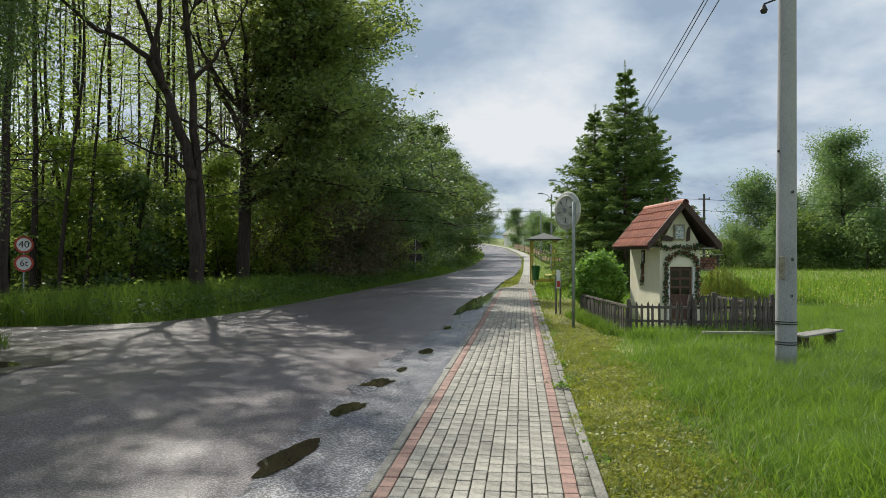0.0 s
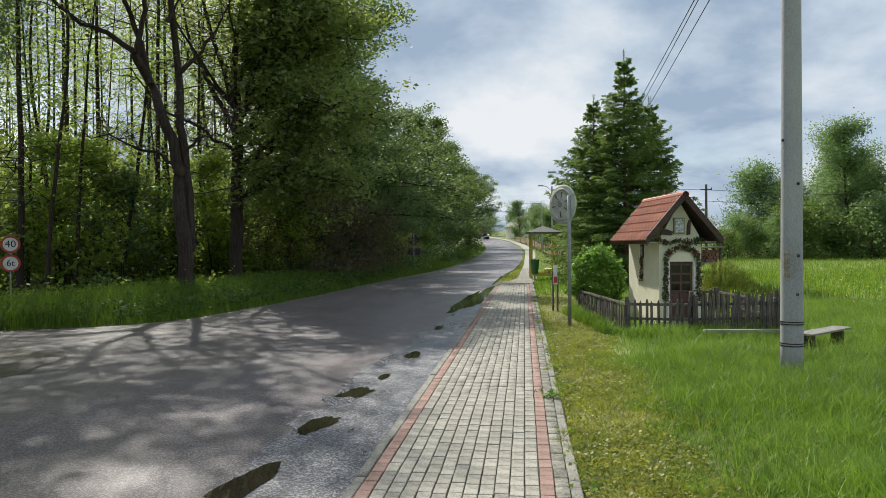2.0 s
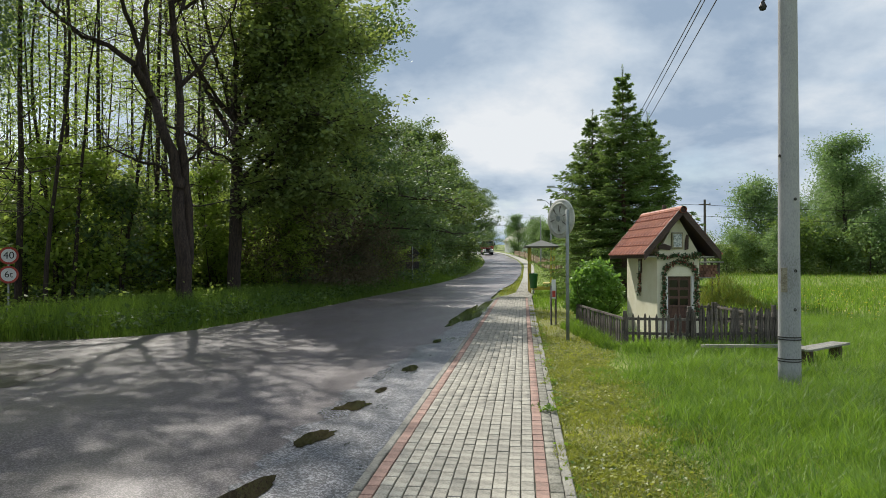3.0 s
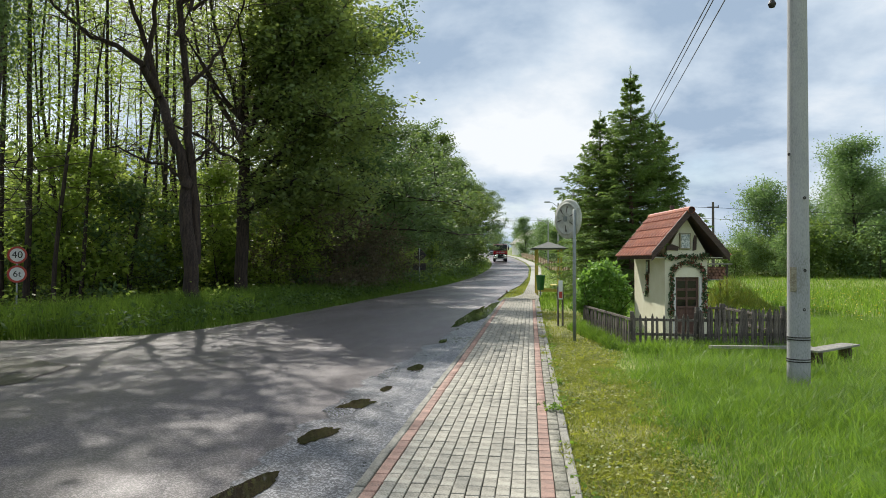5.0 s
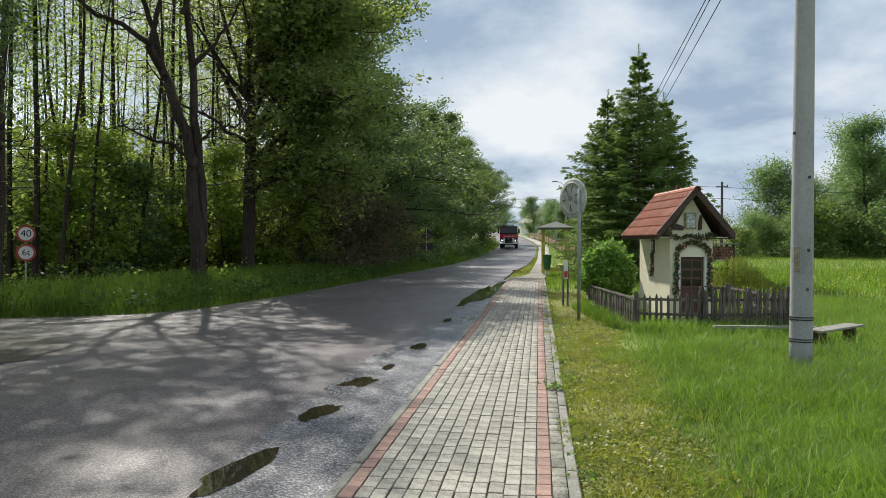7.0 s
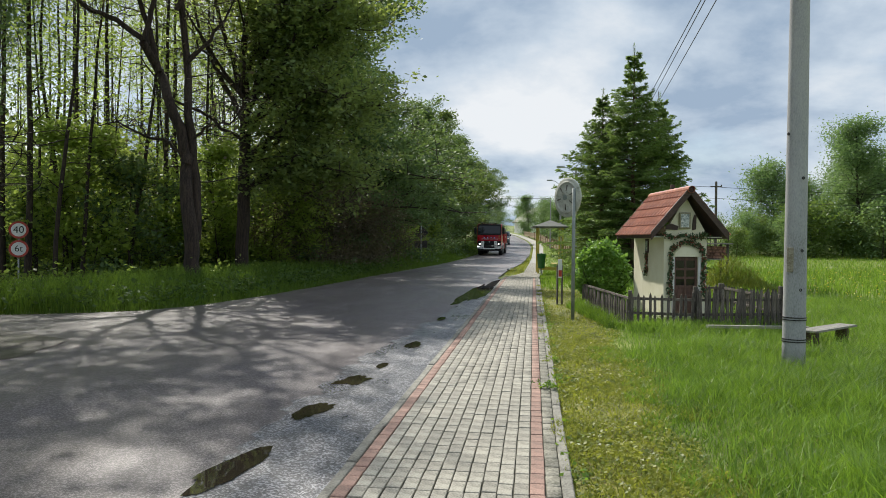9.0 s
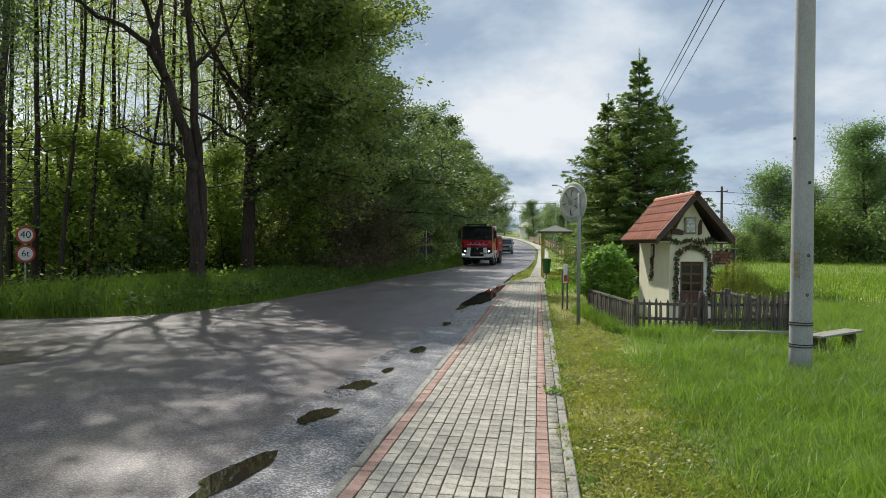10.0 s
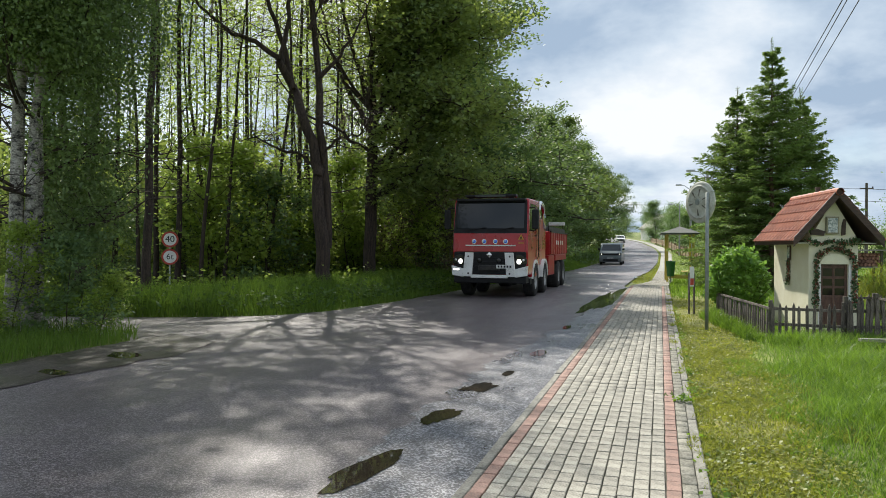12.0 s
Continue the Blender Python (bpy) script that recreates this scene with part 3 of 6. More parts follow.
# the bare-limbed locust at the road bend: two stems, long bare limbs, its foliage thin below and denser high up, where
# an unseen top is added to shade the road
def locust_tree():
    rng = np.random.default_rng(11)
    ob = thing("locust_tree", pose(*at(-7.6, 22.5), 0, 0, 7.6), "tall twin-stemmed tree with dark furrowed bark and thin foliage", "tree")
    wood, crown = Soup(), Soup()
    tips = []

    def limb(points, r0, r1, depth=0.0, twigs=True, n=7):
        p = np.array([(x, depth + 0.12 * i * math.sin(3 * i + x), z) for i, (x, z) in enumerate(points)], float)
        u = np.linspace(0, 1, len(p))
        v = np.linspace(0, 1, len(p) * 3)
        q = np.stack([np.interp(v, u, p[:, k]) for k in range(3)], 1)
        q[1:-1] += rng.normal(size=(len(q) - 2, 3)) * 0.035
        wood.tube(q, np.linspace(r0, r1, len(q)), n)
        if not twigs:
            return
        for j in range(3, len(q)):
            for _ in range(2):
                d = rng.normal(size=3)
                d[2] = abs(d[2]) * 0.7 - 0.15
                ln = rng.uniform(0.5, 1.9)
                tw = grow(rng, q[j], d, ln, 5, 0.22, 0.03)
                wood.tube(tw, max(r1 * 0.5, 0.014) * np.linspace(1, 0.2, 6) + 0.003, 4)
                for k in (2, 3, 4, 5):
                    t2 = grow(rng, tw[k], rng.normal(size=3), ln * 0.45, 3, 0.25)
                    wood.tube(t2, 0.007 * np.linspace(1, 0.3, 4), 3)
                    tips.extend([t2[2], t2[3]])
    limb([(0.05, -0.3), (0.0, 0.6), (-0.08, 2.2), (-0.25, 4.1)], 0.27, 0.182, 0, False, 12)
    limb([(0.05, 1.5), (0.0, 3.5), (-0.18, 5.8), (-0.4, 7.6), (-0.46, 10.4), (-0.2, 12.5), (0.0, 15), (-0.2, 17)], 0.16, 0.04, 0.18)
    limb([(-0.235, 3.9), (-0.3, 4.3), (-0.65, 5.67), (-1.1, 6.73), (-1.41, 7.52)], 0.187, 0.12, 0, False, 12)
    limb([(-1.41, 7.52), (-2.24, 8.23), (-3.3, 8.67), (-4.3, 9.6), (-5.2, 10.9)], 0.1, 0.03)
    limb([(-1.1, 6.73), (-1.6, 8.3), (-1.98, 9.73), (-2.3, 12.0), (-2.4, 13.5)], 0.1, 0.03, 0.1)
    limb([(-1.41, 7.52), (-1.3, 8.8), (-1.05, 10.2), (-0.9, 13.0), (-1.1, 14.0)], 0.09, 0.03, -0.1)
    limb([(-0.25, 4.05), (-0.9, 4.6), (-1.6, 4.68), (-2.3, 5.15), (-3.0, 5.05)], 0.06, 0.015)
    limb([(-0.1, 4.5), (0.5, 5.1), (1.1, 5.15), (1.8, 5.8)], 0.05, 0.012)
    limb([(-0.3, 7.0), (0.6, 7.9), (1.3, 9.2), (2.0, 11.5)], 0.07, 0.02, 0.2)
    limb([(-0.4, 8.5), (0.3, 10.0), (0.9, 12.0), (1.6, 14.0)], 0.07, 0.02, -0.4)
    # limbs above the view, added so that their leaves shade the near road
    for a in range(10):
        an = a * 0.63
        limb([(-0.5, 9.6 + a * 0.3), (-0.5 + 1.5 * math.cos(an), 10.6 + a * 0.3), (-0.5 + 3.0 * math.cos(an), 11.2 + a * 0.32)], 0.06, 0.015, 2.2 * math.sin(an))
    for a in range(10):
        an = a * 2.4
        limb([(-0.3, 12.4 + a * 0.4), (-1.6 + 1.2 * math.cos(an), 13.2 + a * 0.4), (-2.0 + 2.4 * math.cos(an), 13.9 + a * 0.4)], 0.05, 0.015, 2.4 * math.sin(an))
    tp = np.array(tips)
    # high leaves repeated and kept left, to set where that shade falls
    lowp, high = tp[tp[:, 2] < 11.2], tp[(tp[:, 2] >= 11.2) & (tp[:, 0] < 0.6)]
    c = np.concatenate([lowp[::3], np.repeat(high, 4, 0)])
    crown.leaves(c + rng.normal(size=c.shape) * 0.24, 0.16, rng, flat=0.4)
    wood.object("trunk", M_BARK, ob, True)
    crown.object("crown", M_LEAF_DULL, ob)


def at(lat, d):
    """A place by its distance to the right of and ahead of the viewpoint, along the chapel's own axes."""
    return (-0.018 + lat * 0.9912 - d * 0.1326, 0.093 + lat * 0.1326 + d * 0.9912, 0.0)


locust_tree()


# the big oak behind it: bare forked limbs on one side, dense leafy boughs over the road
def roadside_oak():
    rng = np.random.default_rng(19)
    ob = thing("oak_tree", pose(*at(-7.45, 27.6), 0, 0, 7.6), "large dark green oak with dense boughs over the road", "tree")
    wood, crown = Soup(), Soup()
    tips, thin = [], []

    def limb(points, r0, r1, dense=True, n=7, twigs=True):
        p = np.array(points, float)
        u, v = np.linspace(0, 1, len(p)), np.linspace(0, 1, len(p) * 3)
        q = np.stack([np.interp(v, u, p[:, k]) for k in range(3)], 1)
        q[1:-1] += rng.normal(size=(len(q) - 2, 3)) * 0.06
        wood.tube(q, np.linspace(r0, r1, len(q)), n)
        if not twigs:
            return
        for j in range(3, len(q)):
            for _ in range(4 if dense else 2):
                d = rng.normal(size=3)
                d[2] = d[2] * 0.5 + 0.15
                ln = rng.uniform(0.8, 2.2)
                tw = grow(rng, q[j], d, ln, 5, 0.2, 0.02)
                wood.tube(tw, max(r1 * 0.5, 0.016) * np.linspace(1, 0.2, 6) + 0.003, 4)
                for k in (2, 3, 4, 5):
                    t2 = grow(rng, tw[k], rng.normal(size=3) * (1, 1, 0.5), ln * 0.4, 3, 0.25)
                    wood.tube(t2, 0.008 * np.linspace(1, 0.3, 4), 3)
                    (tips if dense else thin).extend([t2[1], t2[2], t2[3]])
    limb([(0, 0, -0.3), (0.04, 0, 3), (0.1, 0, 6.6)], 0.27, 0.2, n=12, twigs=False)
    limb([(0.1, 0, 6.5), (0.0, 0.2, 9), (0.25, 0.3, 11), (0.3, 0.2, 13.5)], 0.15, 0.03, False)
    limb([(0.1, 0, 6.0), (-1.0, 0.4, 7.7), (-1.9, 0.7, 9.6), (-2.6, 0.9, 12.5)], 0.12, 0.03, False)
    limb([(0.1, 0, 6.9), (-0.7, -0.3, 9.4), (-1.2, -0.4, 12.5), (-1.5, 0.2, 15)], 0.1, 0.03, False)
    limb([(0.1, 0, 5.2), (-1.3, -0.6, 6.2), (-2.6, -0.8, 6.9), (-3.6, -0.7, 8.3)], 0.08, 0.02, False)
    for dep in (-1.6, 0.0, 1.7):
        w = 1.0 - 0.12 * abs(dep)
        limb([(0.08, 0, 3.4), (1.5, 0.4 * dep, 4.3), (3.1 * w, 0.9 * dep, 4.5), (4.9 * w, 1.2 * dep, 4.0)], 0.09, 0.02)
        limb([(0.1, 0, 4.4), (1.8, 0.5 * dep, 5.9), (3.5 * w, 1.0 * dep, 6.8), (5.3 * w, 1.4 * dep, 6.7)], 0.11, 0.02)
        limb([(0.1, 0, 5.5), (1.6, 0.5 * dep, 7.7), (3.2 * w, 1.0 * dep, 9.3), (4.8 * w, 1.4 * dep, 9.9)], 0.11, 0.02)
        limb([(0.1, 0, 6.4), (1.3, 0.5 * dep, 8.6), (2.6 * w, 0.9 * dep, 10.6), (3.9 * w, 1.2 * dep, 11.4)], 0.11, 0.02)
        limb([(0.2, 0, 8.0), (1.0, 0.7 * dep, 10.2), (1.7 * w, 1.3 * dep, 11.8), (2.3 * w, 1.6 * dep, 12.6)], 0.09, 0.02)
    for a in (2.0, 2.9, 4.0, 5.0):
        limb([(0.1, 0, 6.8), (1.5 * math.cos(a), 1.6 * math.sin(a), 8.6), (2.6 * math.cos(a), 3.4 * math.sin(a), 10)], 0.08, 0.02, False)
    tp, tn = np.array(tips), np.array(thin)
    c = np.repeat(tp, max(1, int(58000 / len(tp))), 0)
    c = np.concatenate([c + rng.normal(size=c.shape) * (0.27, 0.27, 0.17), tn[::2] + rng.normal(size=tn[::2].shape) * 0.2])
    crown.leaves(c[c[:, 2] > 2.4], 0.19, rng, flat=0.55, aspect=0.62)
    wood.object("trunk", M_BARK, ob, True)
    crown.object("crown", M_LEAF_OAK, ob)


roadside_oak()
oak = broadleaf("oak_tree", 23, 18.5, 0.36, 6.0, 0.16, 40000, 0.22, M_BARK, M_LEAF_DARK, "dark green roadside oak with a broad dense crown", "tree", limbs=28, clump=0.34, sparse=0.8)
placed(oak, -10.2, 36.5, 130, 0.95, 0.86)
again(oak, -10.4, 47.0, 70, 0.9, 0.74)
maple = broadleaf("maple_tree", 31, 14, 0.26, 4.4, 0.1, 22000, 0.26, M_BARK, M_LEAF_FAR, "mid-green roadside maple with light young leaves", "tree", limbs=20, clump=0.36, sparse=0.6)
placed(maple, -11.0, 57.0, 40, 1.0, 0.9)
again(maple, -10.2, 73.0, 150, 1.05, 0.95)
again(oak, -10.8, 65.0, 200, 0.78, 0.68)
again(oak, -10.6, 84.0, 310, 0.85, 0.7)
again(maple, -10.2, 95.0, 20, 1.0)
again(oak, -8.2, 104.0, 40, 0.8, 0.68)
again(oak, -9.2, 120.0, 180, 0.8, 0.66)
for i_, (x_, y_) in enumerate([(-17, 56), (-18, 84), (-18, 110), (-14, 132), (-20, 145), (-26, 160), (-32, 175)]):
    again(maple, x_, y_, 57 * i_, 0.95 + 0.1 * (i_ % 3))

# tall canopy trees added by the side road; unseen crowns shade the near asphalt
canopy = broadleaf("canopy_tree", 35, 17, 0.13, 4.3, 0.6, 15000, 0.2, M_BARK, M_LEAF_OAK, "tall forest tree with a high dense crown added to shade the road", "tree", limbs=18, clump=0.5, group="canopy trees")
placed(canopy, -13.5, 16.6, 0)
again(canopy, -16.0, 17.0, 100, 1.0, 0.95)
again(canopy, -19.4, 18.6, 200, 1.0, 1.05)
again(canopy, -14.2, 14.9, 310, 0.9, 0.95)


# tall thin forest stems: dead side twigs with a few yellow-green leaves, and a crown far above
def forest_stem(seed, height, radius, lean, high, label):
    rng = np.random.default_rng(seed)
    ob = thing("forest_tree", Matrix(), label, "tree", "forest trees")
    wood, crown = Soup(), Soup()
    stem = grow(rng, (0, 0, -0.25), (lean, 0.3 * lean, 1), height, 18, 0.035, 0.015)
    rad = radius * np.linspace(1, 0.12, 19)
    rad[0] *= 1.3
    wood.tube(stem, rad, 7)
    low, top = [], []
    for k in range(3, 19):
        up = stem[k][2] > 0.6 * height
        for _ in range(3 if up else rng.integers(1, 4)):
            a = rng.uniform(0, 6.28)
            ln = rng.uniform(1.6, 3.2) if up else rng.uniform(0.5, 2.2)
            b = grow(rng, stem[k], (math.cos(a), math.sin(a), rng.uniform(-0.1, 0.9)), ln, 6, 0.2, 0.04)
            wood.tube(b, max(0.008, rad[k] * 0.26) * np.linspace(1, 0.2, 7), 4)
            for j in (2, 3, 4, 5, 6):
                t2 = grow(rng, b[j], rng.normal(size=3), ln * 0.3, 3, 0.25)
                wood.tube(t2, 0.006 * np.linspace(1, 0.4, 4), 3)
                (top if up else low).extend([t2[2], t2[3]])
    low, top = np.array(low), np.array(top)
    c = np.concatenate([np.repeat(low, 3, 0), np.repeat(top, high, 0)])
    crown.leaves(c + rng.normal(size=c.shape) * 0.22, 0.17, rng, flat=0.6)
    wood.object("trunk", M_BARK, ob, True)
    crown.object("crown", M_LEAF_LIGHT, ob)
    return ob


slim = [forest_stem(40 + i, (19, 17, 21, 16)[i], (0.125, 0.09, 0.11, 0.075)[i], (0.05, -0.06, 0.01, 0.09)[i], (2, 2, 4, 3)[i], "thin dark forest stem with sparse bright young leaves") for i in range(4)]
rng = np.random.default_rng(77)
spots = []
for px_, d_ in ((-0.565, 25), (-0.556, 27.5), (-0.527, 24.5), (-0.513, 27), (-0.49, 25.5), (-0.452, 29), (-0.437, 31), (-0.425, 27.5), (-0.405, 34), (-0.38, 31), (-0.36, 36), (-0.3, 33), (-0.6, 26), (-0.63, 25), (-0.67, 27), (-0.72, 26), (-0.78, 28)):
    x_, y_, _ = at(px_ * d_, d_)
    spots.append((x_, y_, rng.choice([0, 1, 3])))
for k in range(130):
    y_ = rng.uniform(27, 62)
    x_ = -15.5 - abs(rng.normal()) * 13
    if any((x_ - a) ** 2 + (y_ - b) ** 2 < 2.5 for a, b, _ in spots):
        continue
    spots.append((x_, y_, (0 if k % 2 else 1) if x_ > -21 and y_ < 40 else 2 + k % 2))
used_ = set()
for x_, y_, i_ in spots:
    f_ = again if i_ in used_ else placed
    used_.add(i_)
    f_(slim[i_], x_, y_, rng.uniform(0, 360), rng.uniform(0.85, 1.15), rng.uniform(0.9, 1.15))

# young maples and hazels filling the wood below the stems
sapling = [broadleaf("sapling", 60 + i, (4.4, 5.4, 3.6)[i], 0.03, (1.5, 1.7, 1.1)[i], 0.1, (2600, 3200, 1700)[i], 0.19, M_BARK, (M_LEAF_DARK, M_LEAF_LIGHT, M_LEAF_LIGHT)[i], "leafy young sapling in the undergrowth", "shrub", limbs=9, clump=0.26, sparse=0.5, group="undergrowth", sides=5) for i in range(3)]
n_ = 0
for k in range(190):
    y_ = rng.uniform(19, 62)
    near = (left_edge(y_) - 2.6) if y_ > 29 else -11.6 - (29 - y_) * 0.75
    x_ = near - abs(rng.normal()) * 8.5
    if y_ < 24 and x_ < -16.5:
        continue
    f_ = placed if n_ < 3 else again
    f_(sapling[n_ % 3], x_, y_, rng.uniform(0, 360), rng.uniform(0.6, 1.15))
    n_ += 1
# dull thicket of reddish shrubs below the oaks
thicket = broadleaf("thicket_shrub", 81, 4.2, 0.05, 2.2, 0.05, 12000, 0.12, M_BARK, M_LEAF_DULL, "dense dull reddish-brown shrub under the roadside oaks", "shrub", limbs=16, clump=0.4, group="roadside shrubs", low=40)
placed(thicket, -10.2, 31.5, 0, 1.05)
for i_, y_ in enumerate((34.5, 37.5, 41, 45, 49, 54, 60, 66, 73, 81, 90, 100, 111)):
    again(thicket if i_ < 3 else sapling[0], left_edge(y_) - 2.6, y_, 70 * i_, 1.0 if i_ < 3 else 1.3)

# birch beside the side road
birch = broadleaf("birch_tree", 91, 13.5, 0.14, 3.4, 0.13, 120000, 0.085, M_BIRCH, M_LEAF_BIRCH, "white-barked birch with a hanging curtain of small leaves", "tree", limbs=24, clump=0.42, limb_bark=M_BARK, hang=1.3, group="birches")
placed(birch, -11.3, 10.3, 0)
again(birch, -11.2, 10.75, 18, 0.9)
again(birch, -11.15, 10.45, -16, 0.94)

# spruces
def spruce_tree(seed, height, spread, label):
    rng = np.random.default_rng(seed)
    ob = thing("spruce_tree", Matrix(), label, "tree", "spruces")
    wood, green = Soup(), Soup()
    stem = np.array([[0, 0, z] for z in np.linspace(-0.2, height, 14)]) + np.concatenate([rng.normal(size=(14, 2)) * 0.02, np.zeros((14, 1))], 1)
    wood.tube(stem, 0.13 * np.linspace(1, 0.06, 14), 7)
    z = 0.35
    sprays = []
    while z < height - 0.5:
        t = z / height
        n = 8 if t < 0.8 else 5
        off = rng.uniform(0, 6.28)
        z0 = z
        for i in range(n):
            z = z0 + rng.uniform(-0.14, 0.14)
            a = off + 6.28 * i / n + rng.uniform(-0.25, 0.25)
            length = spread * (1 - t) ** 0.8 * min(1.0, (1 - t) / 0.36) ** 0.62 * rng.uniform(0.55, 1.3) + 0.1
            k = 6
            u = np.linspace(0, 1, k + 1)
            r = length * u
            h = z + length * (0.32 * t + 0.05) * u - 0.45 * length * (1 - 0.9 * t) * u ** 1.6 + 0.16 * length * u ** 4
            line = np.stack([r * math.cos(a), r * math.sin(a), h], 1)
            wood.tube(line, 0.018 * np.linspace(1, 0.2, k + 1), 3)
            for j in range(1, k + 1):
                for s in (-1, 1, -0.6, 0.6, -0.2, 0.2) if t < 0.72 else (-0.8, 0.8, 0.2):
                    tl = 0.42 * length * (1.15 - u[j]) * rng.uniform(0.6, 1.1) + (0.09 if t < 0.72 else 0.05)
                    ta = a + s * rng.uniform(0.7, 1.1)
                    base = line[j]
                    end = base + np.array([math.cos(ta) * tl, math.sin(ta) * tl, -0.22 * tl + rng.normal() * 0.04])
                    sprays.append((base, end))
        z = z0 + rng.uniform(0.22, 0.3) * (1.15 - 0.35 * t + 2.0 * max(0.0, t - 0.7))
    sprays = np.array(sprays)
    b, e_ = sprays[:, 0], sprays[:, 1]
    k = 6
    for j in range(k):
        u0 = j / k
        c = b + (e_ - b) * (u0 + rng.uniform(0, 0.2, (len(b), 1)))
        d = e_ - b
        d /= np.linalg.norm(d, axis=1)[:, None] + 1e-9
        for s in (-1, 1):
            side = np.cross(d, np.array([0, 0, 1.0])) * s + 0.5 * rng.normal(size=d.shape) + np.array([0, 0, 0.15])
            n_d = d * 1.0 + side * 0.55
            n_d /= np.linalg.norm(n_d, axis=1)[:, None]
            w = np.cross(n_d, d + rng.normal(size=d.shape) * 0.8)
            w /= np.linalg.norm(w, axis=1)[:, None] + 1e-9
            ln = rng.uniform(0.08, 0.16, (len(b), 1))
            quad = np.stack([c, c + n_d * ln * 0.6 + w * 0.015, c + n_d * ln, c + n_d * ln * 0.6 - w * 0.015], 1)
            green.add(quad, np.arange(len(b) * 4).reshape(-1, 4))
    # leader with short upright shoots
    for zt in np.linspace(height - 1.0, height - 0.1, 8):
        c = np.tile([0, 0, zt], (26, 1)) + rng.normal(size=(26, 3)) * 0.02
        green.leaves(c, 0.09, rng, aspect=0.15)
    wood.object("trunk", M_BARK_PINE, ob, True)
    green.object("crown", M_NEEDLE, ob)
    return ob


placed(spruce_tree(5, 9.7, 2.5, "tall dark green spruce with an upright leader shoot"), 4.0, 30.2)
placed(spruce_tree(6, 8.2, 2.4, "shorter green spruce standing close to a taller one"), 2.9, 31.6)
placed(spruce_tree(7, 8.0, 2.3, "dark green spruce with drooping branches"), 5.2, 31.4)


# ---- wayside chapel ----
CH = pose(3.075, 15.29, 0, 0, 0, 9)


def chapel():
    ob = thing("wayside_chapel", CH, "small cream plastered wayside chapel with a red tiled gable roof", "chapel")
    w, dp, hw = 0.44, 2.05, 1.72
    apex = 2.48
    # walls with the doorway cut through the front
    door_w, door_h = 0.245, 1.26
    t = 0.09
    cx = 0.02
    front = bmesh.new()
    prism([(-w, -0.1), (cx - door_w, -0.1), (cx - door_w, door_h), (cx - door_w, hw), (-w, hw)], 0, t, front)
    prism([(cx + door_w, -0.1), (w, -0.1), (w, hw), (cx + door_w, hw), (cx + door_w, door_h)], 0, t, front)
    prism([(cx - door_w, door_h), (cx + door_w, door_h), (cx + door_w, hw), (cx - door_w, hw)], 0, t, front)
    prism([(-w, hw), (w, hw), (0, apex)], 0, t, front)
    part("front_wall", front, M_PLASTER, ob)
    part("side_wall", box(-w, -w + t, t, dp, -0.1, hw), M_PLASTER, ob)
    part("side_wall", box(w - t, w, t, dp, -0.1, hw), M_PLASTER, ob)
    part("back_wall", prism([(-w + t, -0.1), (w - t, -0.1), (w - t, hw), (0, apex - 0.15), (-w + t, hw)], dp - t, dp), M_PLASTER, ob)
    part("plinth", box(-w - 0.03, w + 0.03, -0.32, -0.003, -0.12, 0.06, 0.01), M_KERB, ob, "pale concrete step before the door")
    # door: frame, panels, glazing bars
    d = part("door", box(cx - door_w, cx + door_w, 0.05, 0.075, 0.05, door_h), M_DOOR, ob, "dark brown panelled wooden door with small glazed squares")
    for a, b in ((cx - door_w, cx - door_w + 0.05), (cx + door_w - 0.05, cx + door_w), (cx - 0.02, cx + 0.02)):
        part("stile", box(a, b, 0.03, 0.05, 0.05, door_h, 0.004), M_DOOR, d)
    for z in (0.08, 0.42, 0.62, 0.8, 0.98, 1.18):
        part("rail", box(cx - door_w + 0.05, cx + door_w - 0.05, 0.034, 0.05, z, z + 0.05, 0.004), M_DOOR, d)
    for zz_ in ((0.67, 0.8), (0.85, 0.98), (1.03, 1.18)):
        for a in (cx - door_w + 0.05, cx + 0.02):
            part("pane", box(a, a + 0.175, 0.044, 0.0495, *zz_), glass_dark, d)
    part("handle", rod([(cx + 0.19, 0.02, 0.62), (cx + 0.19, 0.005, 0.62), (cx + 0.12, 0.005, 0.62)], 0.008), M_IRON, d)
    # arched plaster panel over the door
    pts = [(cx + 0.265 * math.cos(a), 1.26 + 0.2 * math.sin(a)) for a in np.linspace(0, math.pi, 13)]
    part("arch_panel", prism(pts, -0.03, -0.002), M_PLASTER, ob, "pale arched panel above the door")
    for s in (-1, 1):
        part("pilaster", box(cx + s * 0.27 - 0.025, cx + s * 0.27 + 0.025, -0.03, -0.002, 0.05, 1.26, 0.004), M_PLASTER_W, ob)
    # flower garlands: twisted stem with leaves and small red blooms
    def garland(points, n, seed, name="garland", red=0.18):
        rg = np.random.default_rng(seed)
        pts = np.array([(p[0], p[1], p[2]) for p in points])
        s = np.linspace(0, 1, len(pts))
        u = rg.uniform(0, 1, n)
        c = np.stack([np.interp(u, s, pts[:, k]) for k in range(3)], 1) + rg.normal(size=(n, 3)) * np.array([0.022, 0.016, 0.022])
        g = Soup()
        g.leaves(c, 0.055, rg, aspect=0.7)
        gob = g.object(name, M_GARLAND, ob)
        tagged(gob, "green leaf garland with small red flowers")
        fl = Soup()
        k = int(n * red)
        fl.leaves(c[:k] + np.array([0, -0.02, 0]), 0.04, rg, aspect=0.9)
        tagged(fl.object("flowers", M_FLOWER, gob), kind="stuff")
        return gob
    ga = [(cx + 0.34 * math.cos(a), -0.06, 1.27 + 0.29 * math.sin(a)) for a in np.linspace(0, math.pi, 24)]
    garland(ga, 300, 1, red=0.4)
